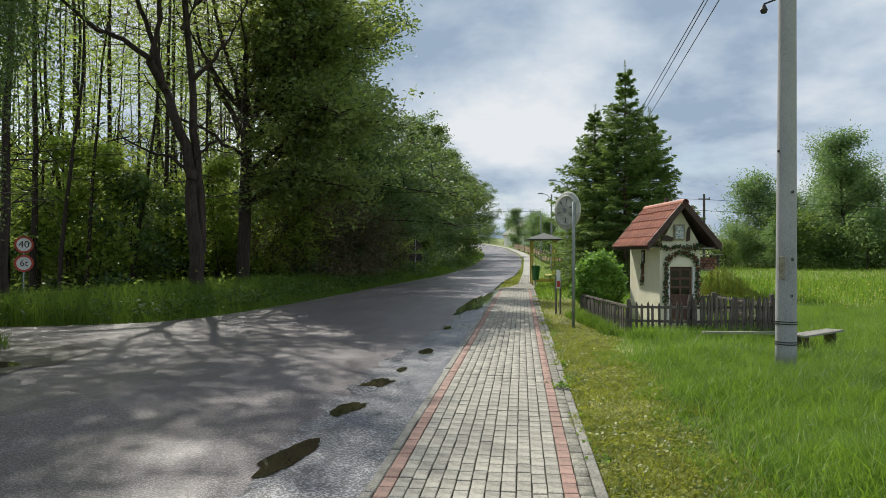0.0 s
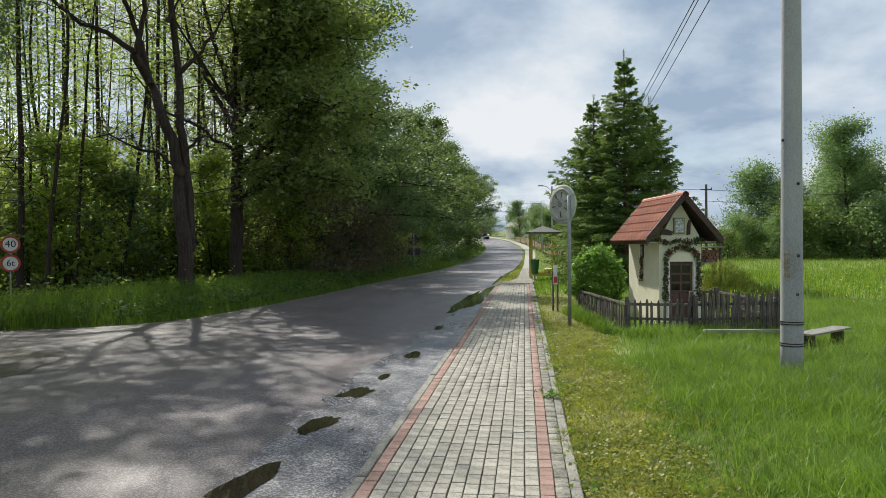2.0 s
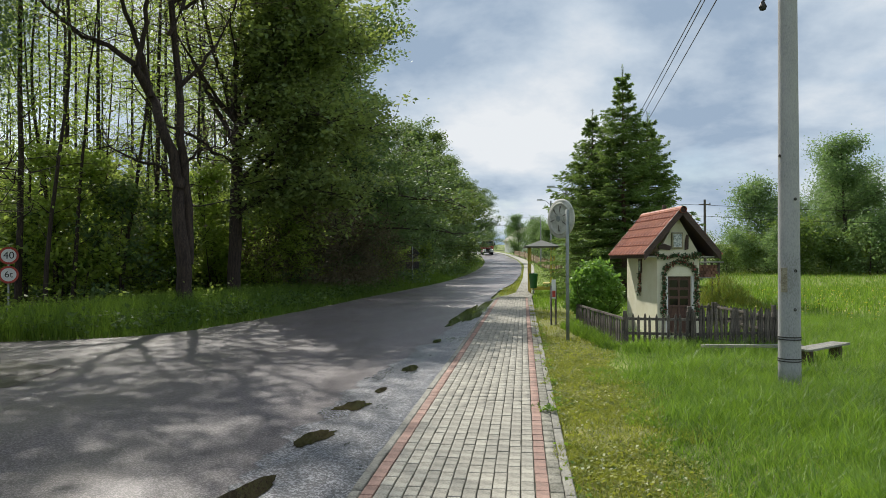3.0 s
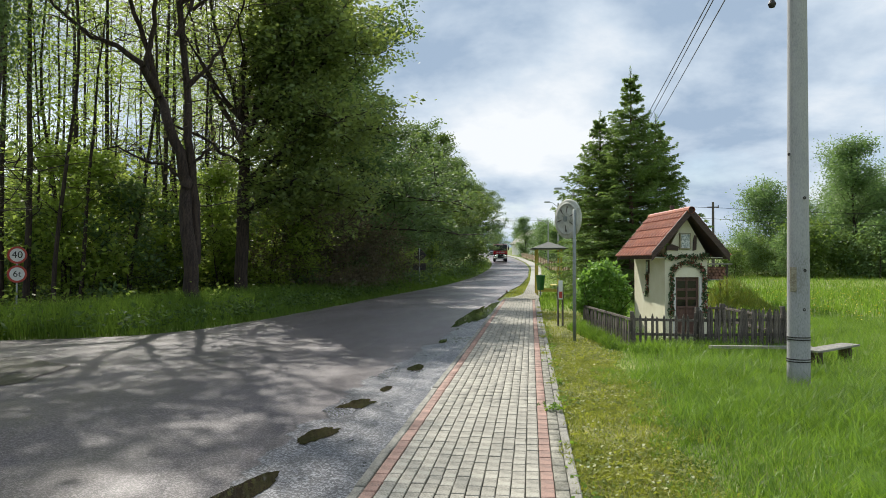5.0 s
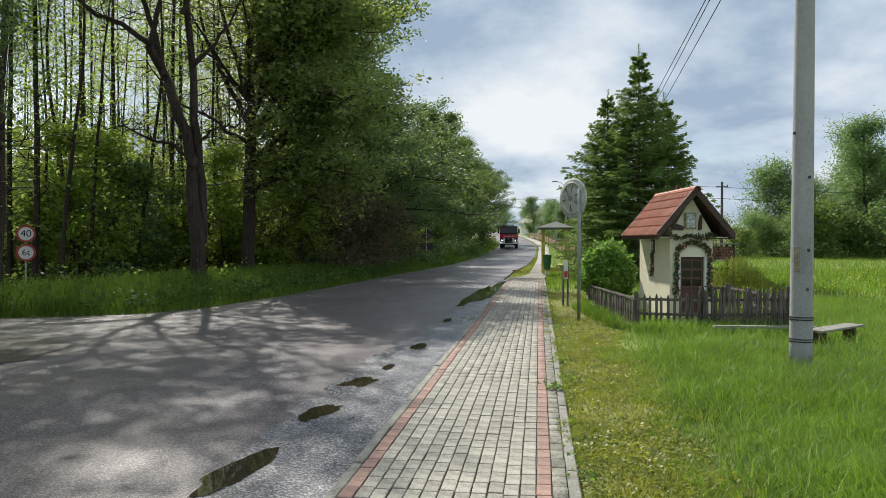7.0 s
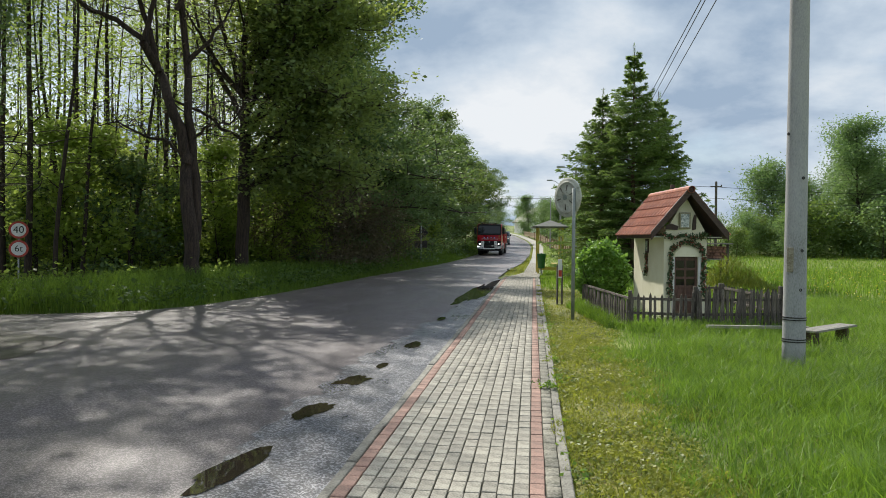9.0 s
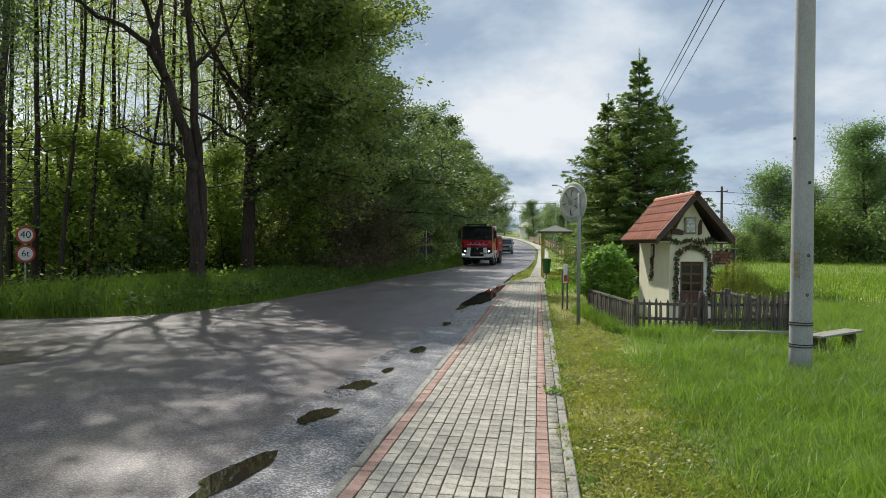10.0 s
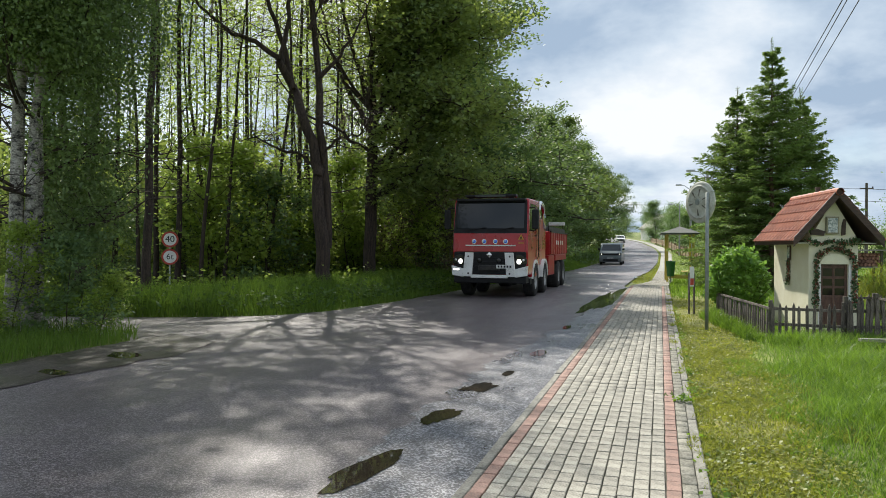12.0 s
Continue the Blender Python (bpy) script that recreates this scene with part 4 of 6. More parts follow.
    for s in (-1, 1):
        garland([(cx + s * 0.34, -0.06, z) for z in np.linspace(0.45, 1.27, 12)], 270, 2 + s, red=0.25)
    garland([(x, -0.07, 1.70 - 0.05 * math.sin((x + 0.5) * 7.0) ** 2) for x in np.linspace(-0.5, 0.48, 24)], 330, 7, red=0.2)
    # framed holy picture in the gable: plain shapes behind glass
    pic = part("framed_picture", box(-0.145, 0.085, -0.055, -0.003, 1.83, 2.16, 0.008), M_FRAME, ob, "small framed picture hung in the gable")
    part("picture_sheet", box(-0.115, 0.055, -0.06, -0.056, 1.86, 2.13), M_PICTURE, pic)
    part("wooden_ornament", prism([(-0.42, 1.82), (-0.18, 1.80), (-0.16, 1.88), (-0.3, 1.93), (-0.42, 1.9)], -0.05, -0.003, bevel=0.006), M_DARKWOOD, ob, "dark carved wooden ornament")
    part("wooden_ornament", prism([(0.13, 1.80), (0.2, 1.82), (0.21, 2.1), (0.17, 2.12), (0.14, 2.0)], -0.05, -0.003, bevel=0.006), M_DARKWOOD, ob)
    # plaque with dried flowers on the side wall
    pl = part("side_plaque", box(-w - 0.03, -w - 0.002, 0.95, 1.14, 1.32, 1.62, 0.006), M_DARKWOOD, ob, "narrow dark framed plaque on the side wall")
    part("plaque_face", box(-w - 0.034, -w - 0.031, 0.98, 1.11, 1.36, 1.58), M_PICTURE, pl)
    garland([(-w - 0.03, 1.045, z) for z in np.linspace(0.86, 1.31, 8)], 130, 12, red=0.7)
    # roof
    ex, ez, rz = 0.77, 1.70, 2.61
    y0, y1 = -0.27, 2.25
    slope = math.atan2(rz - ez, ex)
    ln = math.hypot(ex, rz - ez)
    for s in (-1, 1):
        deck = prism([(0, rz - 0.05), (s * ex, ez - 0.05), (s * ex, ez - 0.0), (0, rz)], y0 + 0.03, y1)
        part("roof_deck", deck, M_DARKWOOD, ob)
        side = new("roof_side")
        side.parent = ob
        # x along the building, y up the slope
        if s < 0:
            side.matrix_local = Matrix.Translation((-ex, y1, ez)) @ Matrix(((0, math.cos(slope), -math.sin(slope), 0), (-1, 0, 0, 0), (0, math.sin(slope), math.cos(slope), 0), (0, 0, 0, 1)))
        else:
            side.matrix_local = Matrix.Translation((ex, y0, ez)) @ Matrix(((0, -math.cos(slope), math.sin(slope), 0), (1, 0, 0, 0), (0, math.sin(slope), math.cos(slope), 0), (0, 0, 0, 1)))
        cols, rows = 12, 5
        tw, tl = (y1 - y0) / cols, ln / (rows - 0.25)
        tv, tf = [], []
        prof = [(0.0, 0.006), (0.12, 0.034), (0.26, 0.036), (0.38, 0.008), (0.5, 0.004), (0.62, 0.03), (0.76, 0.032), (0.88, 0.006), (1.0, 0.008)]
        n = len(prof)
        for (yy, lift) in ((-0.03, 0.03), (tl * 0.98, 0.006)):
            for (u, h) in prof:
                tv.append((u * tw * 1.02, yy, h + lift))
        for (u, h) in prof:
            tv.append((u * tw * 1.02, -0.03, h + 0.014))
        for i in range(n - 1):
            tf.append((i, i + 1, n + i + 1, n + i))
            tf.append((2 * n + i, 2 * n + i + 1, i + 1, i))
        tm = bpy.data.meshes.new("roof_tile")
        tm.from_pydata(tv, [], tf)
        tm.materials.append(M_TILE)
        for r in range(rows):
            for c in range(cols):
                tile = new("roof_tile", tm)
                tile.parent = side
                wob = random.uniform(-0.004, 0.004)
                tile.matrix_local = pose(c * tw, r * tl + wob, 0.004, random.uniform(-0.6, 0.6), 0, random.uniform(-0.5, 0.5))
        # barge boards on the gable
        for yy in (y0, y1 - 0.03):
            bm = prism([(s * 0.0, rz + 0.075), (s * (ex + 0.02), ez + 0.06), (s * (ex + 0.02), ez - 0.11), (s * 0.0, rz - 0.1)], yy, yy + 0.035)
            part("barge_board", bm, M_DARKWOOD, ob, "dark stained barge board")
        part("eave_board", box(*sorted((s * ex, s * (ex + 0.02))), y0 + 0.03, y1, ez - 0.07, ez + 0.0), M_DARKWOOD, ob)
        part("soffit", box(*sorted((s * (w - 0.0), s * (ex - 0.01))), 0.0, dp, hw - 0.07, hw - 0.05), M_PLASTER_W, ob)
    for i in range(8):
        cap = lathe([(0.075, 0), (0.085, 0.05), (0.07, 0.34)], 10, pose(0, y1 - 0.03 - i * 0.315, rz + 0.005, 90, 0, 0))
        part("ridge_tile", cap, M_TILE, ob)
    part("chimney_post", box(0.12, 0.2, 1.2, 1.28, 2.5, 2.82, 0.005), M_DARKWOOD, ob)
    return ob


glass_dark = glossy("dark_glass", (0.01, 0.008, 0.007), 0.12)
M_DOOR = surface("brown_door_wood", (0.07, 0.035, 0.024), (0.15, 0.08, 0.052), 6, (0.45, 0.65), bump=0.3, fine=40, stretch=(5, 5, 1))
M_GARLAND = leaf_material("garland_leaves", (0.03, 0.07, 0.028), (0.11, 0.18, 0.08), (0.08, 0.16, 0.04), 0.2)
M_FLOWER = leaf_material("garland_flowers", (0.24, 0.04, 0.03), (0.42, 0.14, 0.10), (0.2, 0.05, 0.04), 0.2)
M_FRAME = surface("grey_frame", (0.22, 0.20, 0.12), (0.33, 0.30, 0.19), 6, (0.4, 0.6), bump=0.1)
M_PICTURE = surface("faded_print", (0.22, 0.27, 0.27), (0.70, 0.72, 0.70), 16, (0.2, 0.3), bump=0.0, fine=30)
chapel()


# ---- picket fence round the chapel ----
def picket_mesh(h, w=0.05):
    bm = prism([(-w / 2, 0), (w / 2, 0), (w / 2, h - 0.09), (0.35 * w, h - 0.05), (0, h), (-0.35 * w, h - 0.05), (-w / 2, h - 0.09)], -0.012, 0.012)
    me = bpy.data.meshes.new("picket")
    bm.to_mesh(me)
    bm.free()
    me.materials.append(M_FENCE)
    return me


def fence(a, b, n, h, tilt, seed, label, rails=(0.2, 0.47)):
    a, b = Vector(a), Vector(b)
    ln = (b - a).length
    ob = thing("picket_fence", Matrix.Translation(a) @ pose(0, 0, 0, 0, 0, math.degrees(math.atan2(b.y - a.y, b.x - a.x))), label, "fence", "chapel fence")
    me = picket_mesh(h)
    rg = random.Random(seed)
    for i in range(n):
        p = new("picket", me)
        p.parent = ob
        p.matrix_local = pose((i + 0.5) * ln / n + rg.uniform(-0.012, 0.012), -0.03, -0.06 + rg.uniform(-0.03, 0.02), rg.uniform(-2, 2), rg.uniform(-tilt, tilt), rg.uniform(-6, 6))
    for z in rails:
        part("rail", box(0, ln, -0.014, 0.012, z, z + 0.05, 0.004), M_FENCE, ob)
    for x in (0.02, ln - 0.02):
        part("post", box(x - 0.035, x + 0.035, 0.016, 0.085, -0.1, h - 0.02, 0.006), M_FENCE, ob)
    return ob


F1, F2, F3 = at(3.62, 13.45), at(4.76, 13.15), at(6.5, 13.4)
fence(at(3.62, 17.6), F1, 30, 0.54, 2, 1, "low weathered dark picket fence beside the chapel")
fence(F1, F2, 11, 0.66, 1.5, 2, "low dark picket fence before the chapel door")
fence(F2, F3, 24, 0.76, 6, 3, "old leaning weathered picket fence")
fence(at(6.7, 16.8), at(5.2, 16.8), 20, 0.62, 3, 4, "old weathered picket fence behind the chapel yard")
fence(F3, at(6.7, 16.8), 26, 0.62, 4, 5, "old weathered picket fence closing the chapel yard")
tagged(part("ground_plank", box(0, 1.75, -0.06, 0.06, 0.10, 0.15, 0.006), M_BENCH), "grey weathered plank lying low in the grass", "plank").matrix_world = pose(*at(4.62, 12.2), 0, 0.5, 9)


def bench():
    ob = thing("bench", pose(*at(6.25, 11.4), 0, 0, 46), "low grey weathered wooden bench on dark stubby legs", "bench")
    part("seat_plank", box(-0.74, 0.74, -0.15, 0.15, 0.19, 0.225, 0.008), M_BENCH, ob)
    for x in (-0.55, 0.52):
        part("leg", box(x - 0.05, x + 0.05, -0.09, 0.09, -0.08, 0.19, 0.01), M_DARKWOOD, ob)


bench()


# ---- utility pole with its wires ----
def utility_pole():
    ob = thing("utility_pole", pose(3.22, 9.5, 0, 0, 0.2, 0), "tall round grey concrete utility pole with steel bands", "utility pole")
    part("shaft", lathe([(0.0, -0.1), (0.136, -0.1), (0.134, 0.3), (0.108, 5.5), (0.092, 9.2), (0.0, 9.2)], 24), M_CONCRETE, ob, smooth=True)
    for z in (0.33, 0.36, 0.60, 0.63):
        part("band", lathe([(0.133, z), (0.141, z), (0.141, z + 0.012), (0.133, z + 0.012)], 24), M_IRON, ob)
    for z, a in ((1.46, -75), (0.98, -80), (2.35, -75), (2.9, 200)):
        part("bolt_hole", lathe([(0.016, -0.01), (0.02, 0.004), (0.008, 0.004), (0.006, -0.01)], 10, pose(0.129 * math.cos(radians(a)), 0.129 * math.sin(radians(a)), z, 0, 90, a)), M_IRON, ob)
    part("rust_plate", box(-0.135, -0.06, -0.118, -0.10, 1.2, 1.5, 0.004), surface("rusty_plate", (0.18, 0.15, 0.10), (0.32, 0.29, 0.22), 14, (0.6, 0.8)), ob, "pale rusty plate")
    part("cable", rod([(0.132, 0.02, 0.0), (0.13, 0.02, 1.2), (0.122, 0.02, 2.4), (0.113, 0.02, 4.6)], 0.008, 6), M_IRON, ob, "dark cable running up the shaft")
    br = part("bracket", rod([(-0.1, -0.02, 4.95), (-0.31, -0.03, 4.87)], 0.012, 6), M_IRON, ob)
    part("insulator", lathe([(0.0, 0), (0.035, 0.01), (0.05, 0.05), (0.03, 0.09), (0.02, 0.12)], 12, pose(-0.31, -0.03, 4.74)), M_IRON, br)
    part("crossarm", box(-0.6, 0.6, -0.05, 0.05, 8.6, 8.7, 0.006), M_IRON, ob)
    return ob


utility_pole()


def wire(a, b, sag, r=0.012, name="overhead_wire"):
    a, b = Vector(a), Vector(b)
    pts = [a.lerp(b, i / 16) - Vector((0, 0, sag * 4 * (i / 16) * (1 - i / 16))) for i in range(17)]
    ob = part(name, rod(pts, r, 5), M_IRON)
    return tagged(ob, "thin dark overhead wire strung between poles", "wire", "overhead wires")


for dx, z in ((-0.12, 6.6), (0.0, 6.75), (0.12, 6.6)):
    wire((3.2 + dx, 9.5, z), (6.5 + 3 * dx, 46.4, z + 2.3), 0.05)


# ---- round mirror seen from behind, on its post ----
def road_mirror():
    ob = thing("road_mirror", pose(0.80, 14.81, 0, 0, 0, 0), "round weathered road mirror seen from behind on a grey steel post", "road mirror")
    part("post", lathe([(0.0, -0.1), (0.034, -0.1), (0.034, 2.62), (0.0, 2.63)], 14), M_POST, ob, smooth=True)
    turn = pose(-0.1, 0.27, 2.45, 0, 0, -52) @ pose(0, 0, 0, 90, 0, 0)
    prof = [(0.0, -0.02), (0.38, -0.02), (0.405, 0.0), (0.41, 0.02), (0.40, 0.035), (0.36, 0.045), (0.33, 0.05), (0.325, 0.062), (0.3, 0.062), (0.295, 0.05), (0.2, 0.075), (0.12, 0.085), (0.0, 0.09)]
    disc = part("dish", lathe(prof, 40, turn), M_DISC, ob, "pale grey-green dish back with pressed ribs", True)
    for a in (0, 60, 110, 170, 250, 310):
        bm = box(0.13, 0.26, -0.01, 0.01, 0.055, 0.084, 0.003)
        bm.transform(turn @ pose(0, 0, 0, 0, 0, a + 20))
        part("rib", bm, M_FENCE, disc)
    bm = lathe([(0.0, 0.08), (0.06, 0.08), (0.06, 0.1), (0.0, 0.105)], 16, turn)
    part("hub", bm, M_POST, disc)
    for z in (2.36, 2.54):
        part("clamp", rod([(0.0, 0.0, z), (-0.03, 0.09, z), (-0.06, 0.19, 2.45)], 0.014, 6), M_POST, ob)
    return ob


road_mirror()


# ---- notice box on twin posts ----
def notice_stand():
    ob = thing("notice_stand", pose(0.66, 18.6, 0, 0, 0, 12), "narrow red and white notice board on two dark posts", "notice board")
    for x in (-0.05, 0.07):
        part("post", box(x - 0.02, x + 0.02, -0.025, 0.025, -0.1, 0.95, 0.004), M_FENCE, ob)
    b = part("board", box(-0.045, 0.06, -0.05, -0.026, 0.62, 1.1, 0.005), M_WHITE, ob)
    part("red_field", box(-0.035, 0.05, -0.055, -0.051, 0.66, 0.82), M_SIGNRED, b)


notice_stand()


# ---- speed and weight limit signs ----
def digit_text(s, size, m, parent, material):
    cu = bpy.data.curves.new("lettering", "FONT")
    cu.body, cu.size, cu.align_x, cu.align_y, cu.extrude = s, size, "CENTER", "CENTER", 0.001
    tmp = bpy.data.objects.new("lettering", cu)
    scene.collection.objects.link(tmp)
    bpy.context.view_layer.update()
    me = bpy.data.meshes.new_from_object(tmp)
    bpy.data.objects.remove(tmp)
    me.materials.clear()
    me.materials.append(material)
    ob = new("lettering", me)
    ob.parent = parent
    ob.matrix_local = m
    return ob


def limit_signs():
    x, y = -17.3, 22.5
    ob = thing("limit_sign", pose(x, y, 0, 0, 0, 38), "two round red-rimmed limit signs on one steel post", "road sign")
    part("post", lathe([(0.0, -0.1), (0.03, -0.1), (0.03, 2.12), (0, 2.12)], 12), M_STEEL, ob)
    for z, s in ((1.78, "40"), (1.14, "6t")):
        face = pose(0, -0.06, z, 90, 0, 0)
        d = part("sign_plate", lathe([(0, -0.01), (0.295, -0.01), (0.295, 0.006), (0.0, 0.006)], 36, face), M_WHITE, ob, "white round sign face")
        part("red_rim", lathe([(0.225, 0.0065), (0.295, 0.0065), (0.295, 0.011), (0.225, 0.011)], 36, face), M_SIGNRED, d)
        digit_text(s, 0.33 if s == "40" else 0.3, face @ pose(0, 0, 0.009), d, M_BLACK)
        part("clamp", box(-0.05, 0.05, -0.05, -0.028, z - 0.02, z + 0.02), M_STEEL, ob)


limit_signs()


# ---- grass ----
def blades(points, height, width, rng, lean=0.35, segs=1):
    """Tapered blades of grass standing on the given places."""
    s = Soup()
    p = np.asarray(points, float)
    k = len(p)
    a = rng.uniform(0, 2 * math.pi, k)
    side = np.stack([np.cos(a), np.sin(a), np.zeros(k)], 1)
    tip_a = rng.uniform(0, 2 * math.pi, k)
    h = np.asarray(height).reshape(-1, 1) * rng.uniform(0.5, 1.25, (k, 1))
    bend = np.stack([np.cos(tip_a), np.sin(tip_a), np.zeros(k)], 1) * h * lean * rng.uniform(0.2, 1.4, (k, 1))
    w = np.asarray(width).reshape(-1, 1) * rng.uniform(0.6, 1.3, (k, 1))
    mid = p + np.array([0, 0, 1.0]) * h * 0.6 + bend * 0.35
    tip = p + np.array([0, 0, 1.0]) * h + bend
    s.add(np.stack([p - side * w, p + side * w, mid + side * w * 0.8, mid - side * w * 0.8], 1), np.arange(4 * k).reshape(k, 4))
    s.add(np.stack([mid - side * w * 0.8, mid + side * w * 0.8, tip + side * w * 0.08, tip - side * w * 0.08], 1), np.arange(4 * k).reshape(k, 4))
    return s


def scatter(n, x0, x1, y0, y1, rng, keep=None, patch=0.0):
    x, y = rng.uniform(x0, x1, n), rng.uniform(y0, y1, n)
    if patch:
        d = np.array([noise.noise((a * 0.9, b * 0.9, 0.0)) for a, b in zip(x, y)])
        ok = rng.uniform(0, 1, n) < 0.6 + patch * d
        x, y = x[ok], y[ok]
    if keep is not None:
        ok = np.array([keep(a, b) for a, b in zip(x, y)], bool)
        x, y = x[ok], y[ok]
    return np.stack([x, y, np.array([rise(b) - 0.065 for b in y])], 1)


CH_INV = CH.inverted()


def off_chapel(a, b):
    q = CH_INV @ Vector((a, b, 0))
    return not (-0.5 < q.x < 0.5 and -0.35 < q.y < 2.1)


def tall_zone(a, b):
    edge = 0.8 + 0.35 * noise.noise((b * 0.5, 3.0, 0)) + 0.3 * noise.noise((a * 3, b * 2.2, 1.0)) + 0.02 * b
    return a > edge and off_chapel(a, b)


def mown_zone(a, b):
    edge = 1.05 + 0.35 * noise.noise((b * 0.5, 3.0, 0)) + 0.5 * noise.noise((a * 2, b * 1.5, 4.0)) + 0.02 * b
    return a < edge + 0.15 and off_chapel(a, b)


rng = np.random.default_rng(8)


def meadow(name, pts, h, w, material, label, lean=0.45):
    hh = np.array([h * (0.75 + 0.8 * max(0.0, 0.5 + noise.noise((p[0] * 0.55, p[1] * 0.55, 7.0)) + 0.7 * noise.noise((p[0] * 2.1, p[1] * 1.7, 2.0)))) * (min(1.0, max(0.4, (p[0] - 0.55 - 0.02 * p[1]) / 1.5)) if name == "meadow_grass" else 1.0) for p in pts])
    ob = blades(pts, hh, np.full(len(pts), w), rng, lean).object(name, material)
    return tagged(ob, label, "grass", kind="stuff")


meadow("meadow_grass", np.concatenate([scatter(84000, 0.6, 6.8, 2.6, 11, rng, tall_zone), scatter(46000, 1.2, 11, 11, 22, rng, tall_zone)]), 0.18, 0.004, M_GRASS, "lush uncut green meadow grass", 0.95)
meadow("far_meadow_grass", np.concatenate([scatter(26000, 1.5, 24, 22, 45, rng, lambda a, b: a > 0.9), scatter(22000, 4, 42, 45, 82, rng)]), 0.22, 0.014, M_GRASS, "green meadow grass farther off")
meadow("mown_grass", np.concatenate([scatter(56000, 0.27, 1.7, 2.6, 12, rng, mown_zone, 0.5), scatter(16000, 0.27, 2.2, 12, 24, rng, mown_zone, 0.4)]), 0.05, 0.005, M_MOWN, "short yellowish mown grass beside the footpath", 0.9)
meadow("path_grass", np.concatenate([scatter(9000, 0.3, 3.2, 24, 46, rng), scatter(9000, 0.9, 5, 46, 110, rng, lambda a, b: a > interp(b, [(36, 0.6), (62, 0.95), (100, 1.4), (230, 1.6)]))]), 0.10, 0.012, M_GRASS, "short green grass by the bus shelter")
meadow("strip_grass", scatter(9000, -1.5, 0.2, 33.5, 110, rng, lambda a, b: interp(b, RIGHT) + 0.12 < a < interp(b, [(31, -1.21), (33, -0.8), (36, -0.45), (62, -0.15), (100, 0.0), (230, 0.2)]) - 0.03), 0.09, 0.012, M_MOWN, "narrow strip of grass between road and footpath")


fr = rng.uniform(0, 1, (9000, 2))
fg = np.array([at(3.5 - 0.35 * v, 13.2 + 4.2 * u) if k % 2 else at(3.5 + 3.2 * u, 13.12 - 0.4 * v) for k, (u, v) in enumerate(fr)])
fg[:, 2] -= 0.065
meadow("fence_grass", fg, 0.15, 0.005, M_GRASS, "tall uncut grass growing against the chapel fence", 0.7)
kp = scatter(7000, 0.1, 0.3, 2.6, 26, rng, lambda a, b: noise.noise((a * 5, b * 1.4, 6.0)) > 0.05 + (0.28 - a) * 2.0)
kp[:, 2] += 0.055
meadow("kerb_grass", kp, 0.035, 0.004, M_MOWN, "short grass creeping over the footpath's edge", 1.2)

# long arching blades standing out of the meadow, dry thatch in the mown strip, yellow flowers far out
lp = np.concatenate([scatter(5200, 1.3, 6.5, 2.8, 11, rng, tall_zone, 0.8), scatter(4200, 1.5, 9, 11, 17, rng, tall_zone, 0.8)])
tagged(blades(lp, np.full(len(lp), 0.3), np.full(len(lp), 0.004), rng, 0.8).object("tall_meadow_blades", M_PALEGRASS), "long pale arching blades in the meadow", "grass", kind="stuff")
th = scatter(8000, 0.28, 1.6, 2.8, 16, rng, mown_zone, 0.9)
th[:, 2] += 0.012
tagged(blades(th, np.full(len(th), 0.02), np.full(len(th), 0.006), rng, 4.0).object("dry_thatch", M_THATCH), "dry brown cuttings lying in the mown strip", "grass", kind="stuff")
fl_ = np.concatenate([scatter(2600, 5, 20, 18, 40, rng, None, 0.6), scatter(3600, 8, 45, 40, 80, rng, None, 0.6)])
fl_[:, 2] += 0.27
flw = Soup()
flw.leaves(fl_, 0.05, rng, flat=0.8, aspect=0.9)
tagged(flw.object("meadow_flowers", M_YELLOWFLOWER), "small yellow flowers scattered over the meadow", "flowers", kind="stuff")
clover = Soup()
cl = scatter(26000, 0.27, 1.75, 2.6, 15, rng, mown_zone, 0.7)
cl[:, 2] += 0.035 + 0.02 * rng.uniform(0, 1, len(cl))
clover.leaves(cl, 0.034, rng, flat=0.75, aspect=0.8)
tagged(clover.object("clover", M_MOWN), "small clover leaves in the mown strip", "clover", kind="stuff")
mown_bed = strip("mown_ground", 1.5, 26, 0.25, lambda y: 0.2, lambda y: 0.95 + 0.35 * noise.noise((y * 0.5, 3.0, 0)) + 0.02 * y, -0.053, M_STRAW, 0.0, 9, 6)
tagged(mown_bed, "straw-coloured mown ground beside the footpath", "ground", kind="structure")


def verge_zone(a, b):
    if b < 15.2:
        e1 = interp(b, [(12.0, -18.0), (12.4, -14.6), (13.3, -11.0), (13.9, -9.6), (14.5, -8.8), (15.2, -8.2)])
        return b > 12.4 and a < e1
    return left_edge(b) - 4.6 < a < left_edge(b) - 0.02


vp = np.concatenate([scatter(60000, -19, -6.8, 12.4, 30, rng, verge_zone), scatter(26000, -12, -5.4, 30, 62, rng, verge_zone), scatter(12000, -12, -5.5, 62, 125, rng, verge_zone)])
hv = np.array([0.16 + 0.5 * min(1.0, max(0.0, ((left_edge(p[1]) if p[1] > 15.2 else -8.5) - p[0]) / 1.6)) for p in vp])
tagged(blades(vp, hv, np.full(len(vp), 0.009), rng, 0.4).object("verge_grass", M_VERGE), "tall green verge grass along the forest edge", "grass", kind="stuff")
bp = scatter(17000, -15, -8.1, 2.0, 10.9, rng, lambda a, b: a < interp(b, NEAR_LEFT) - 0.03)
tagged(blades(bp, np.full(len(bp), 0.28), np.full(len(bp), 0.007), rng, 0.45).object("corner_grass", M_VERGE), "shaded grass on the corner under the birches", "grass", kind="stuff")

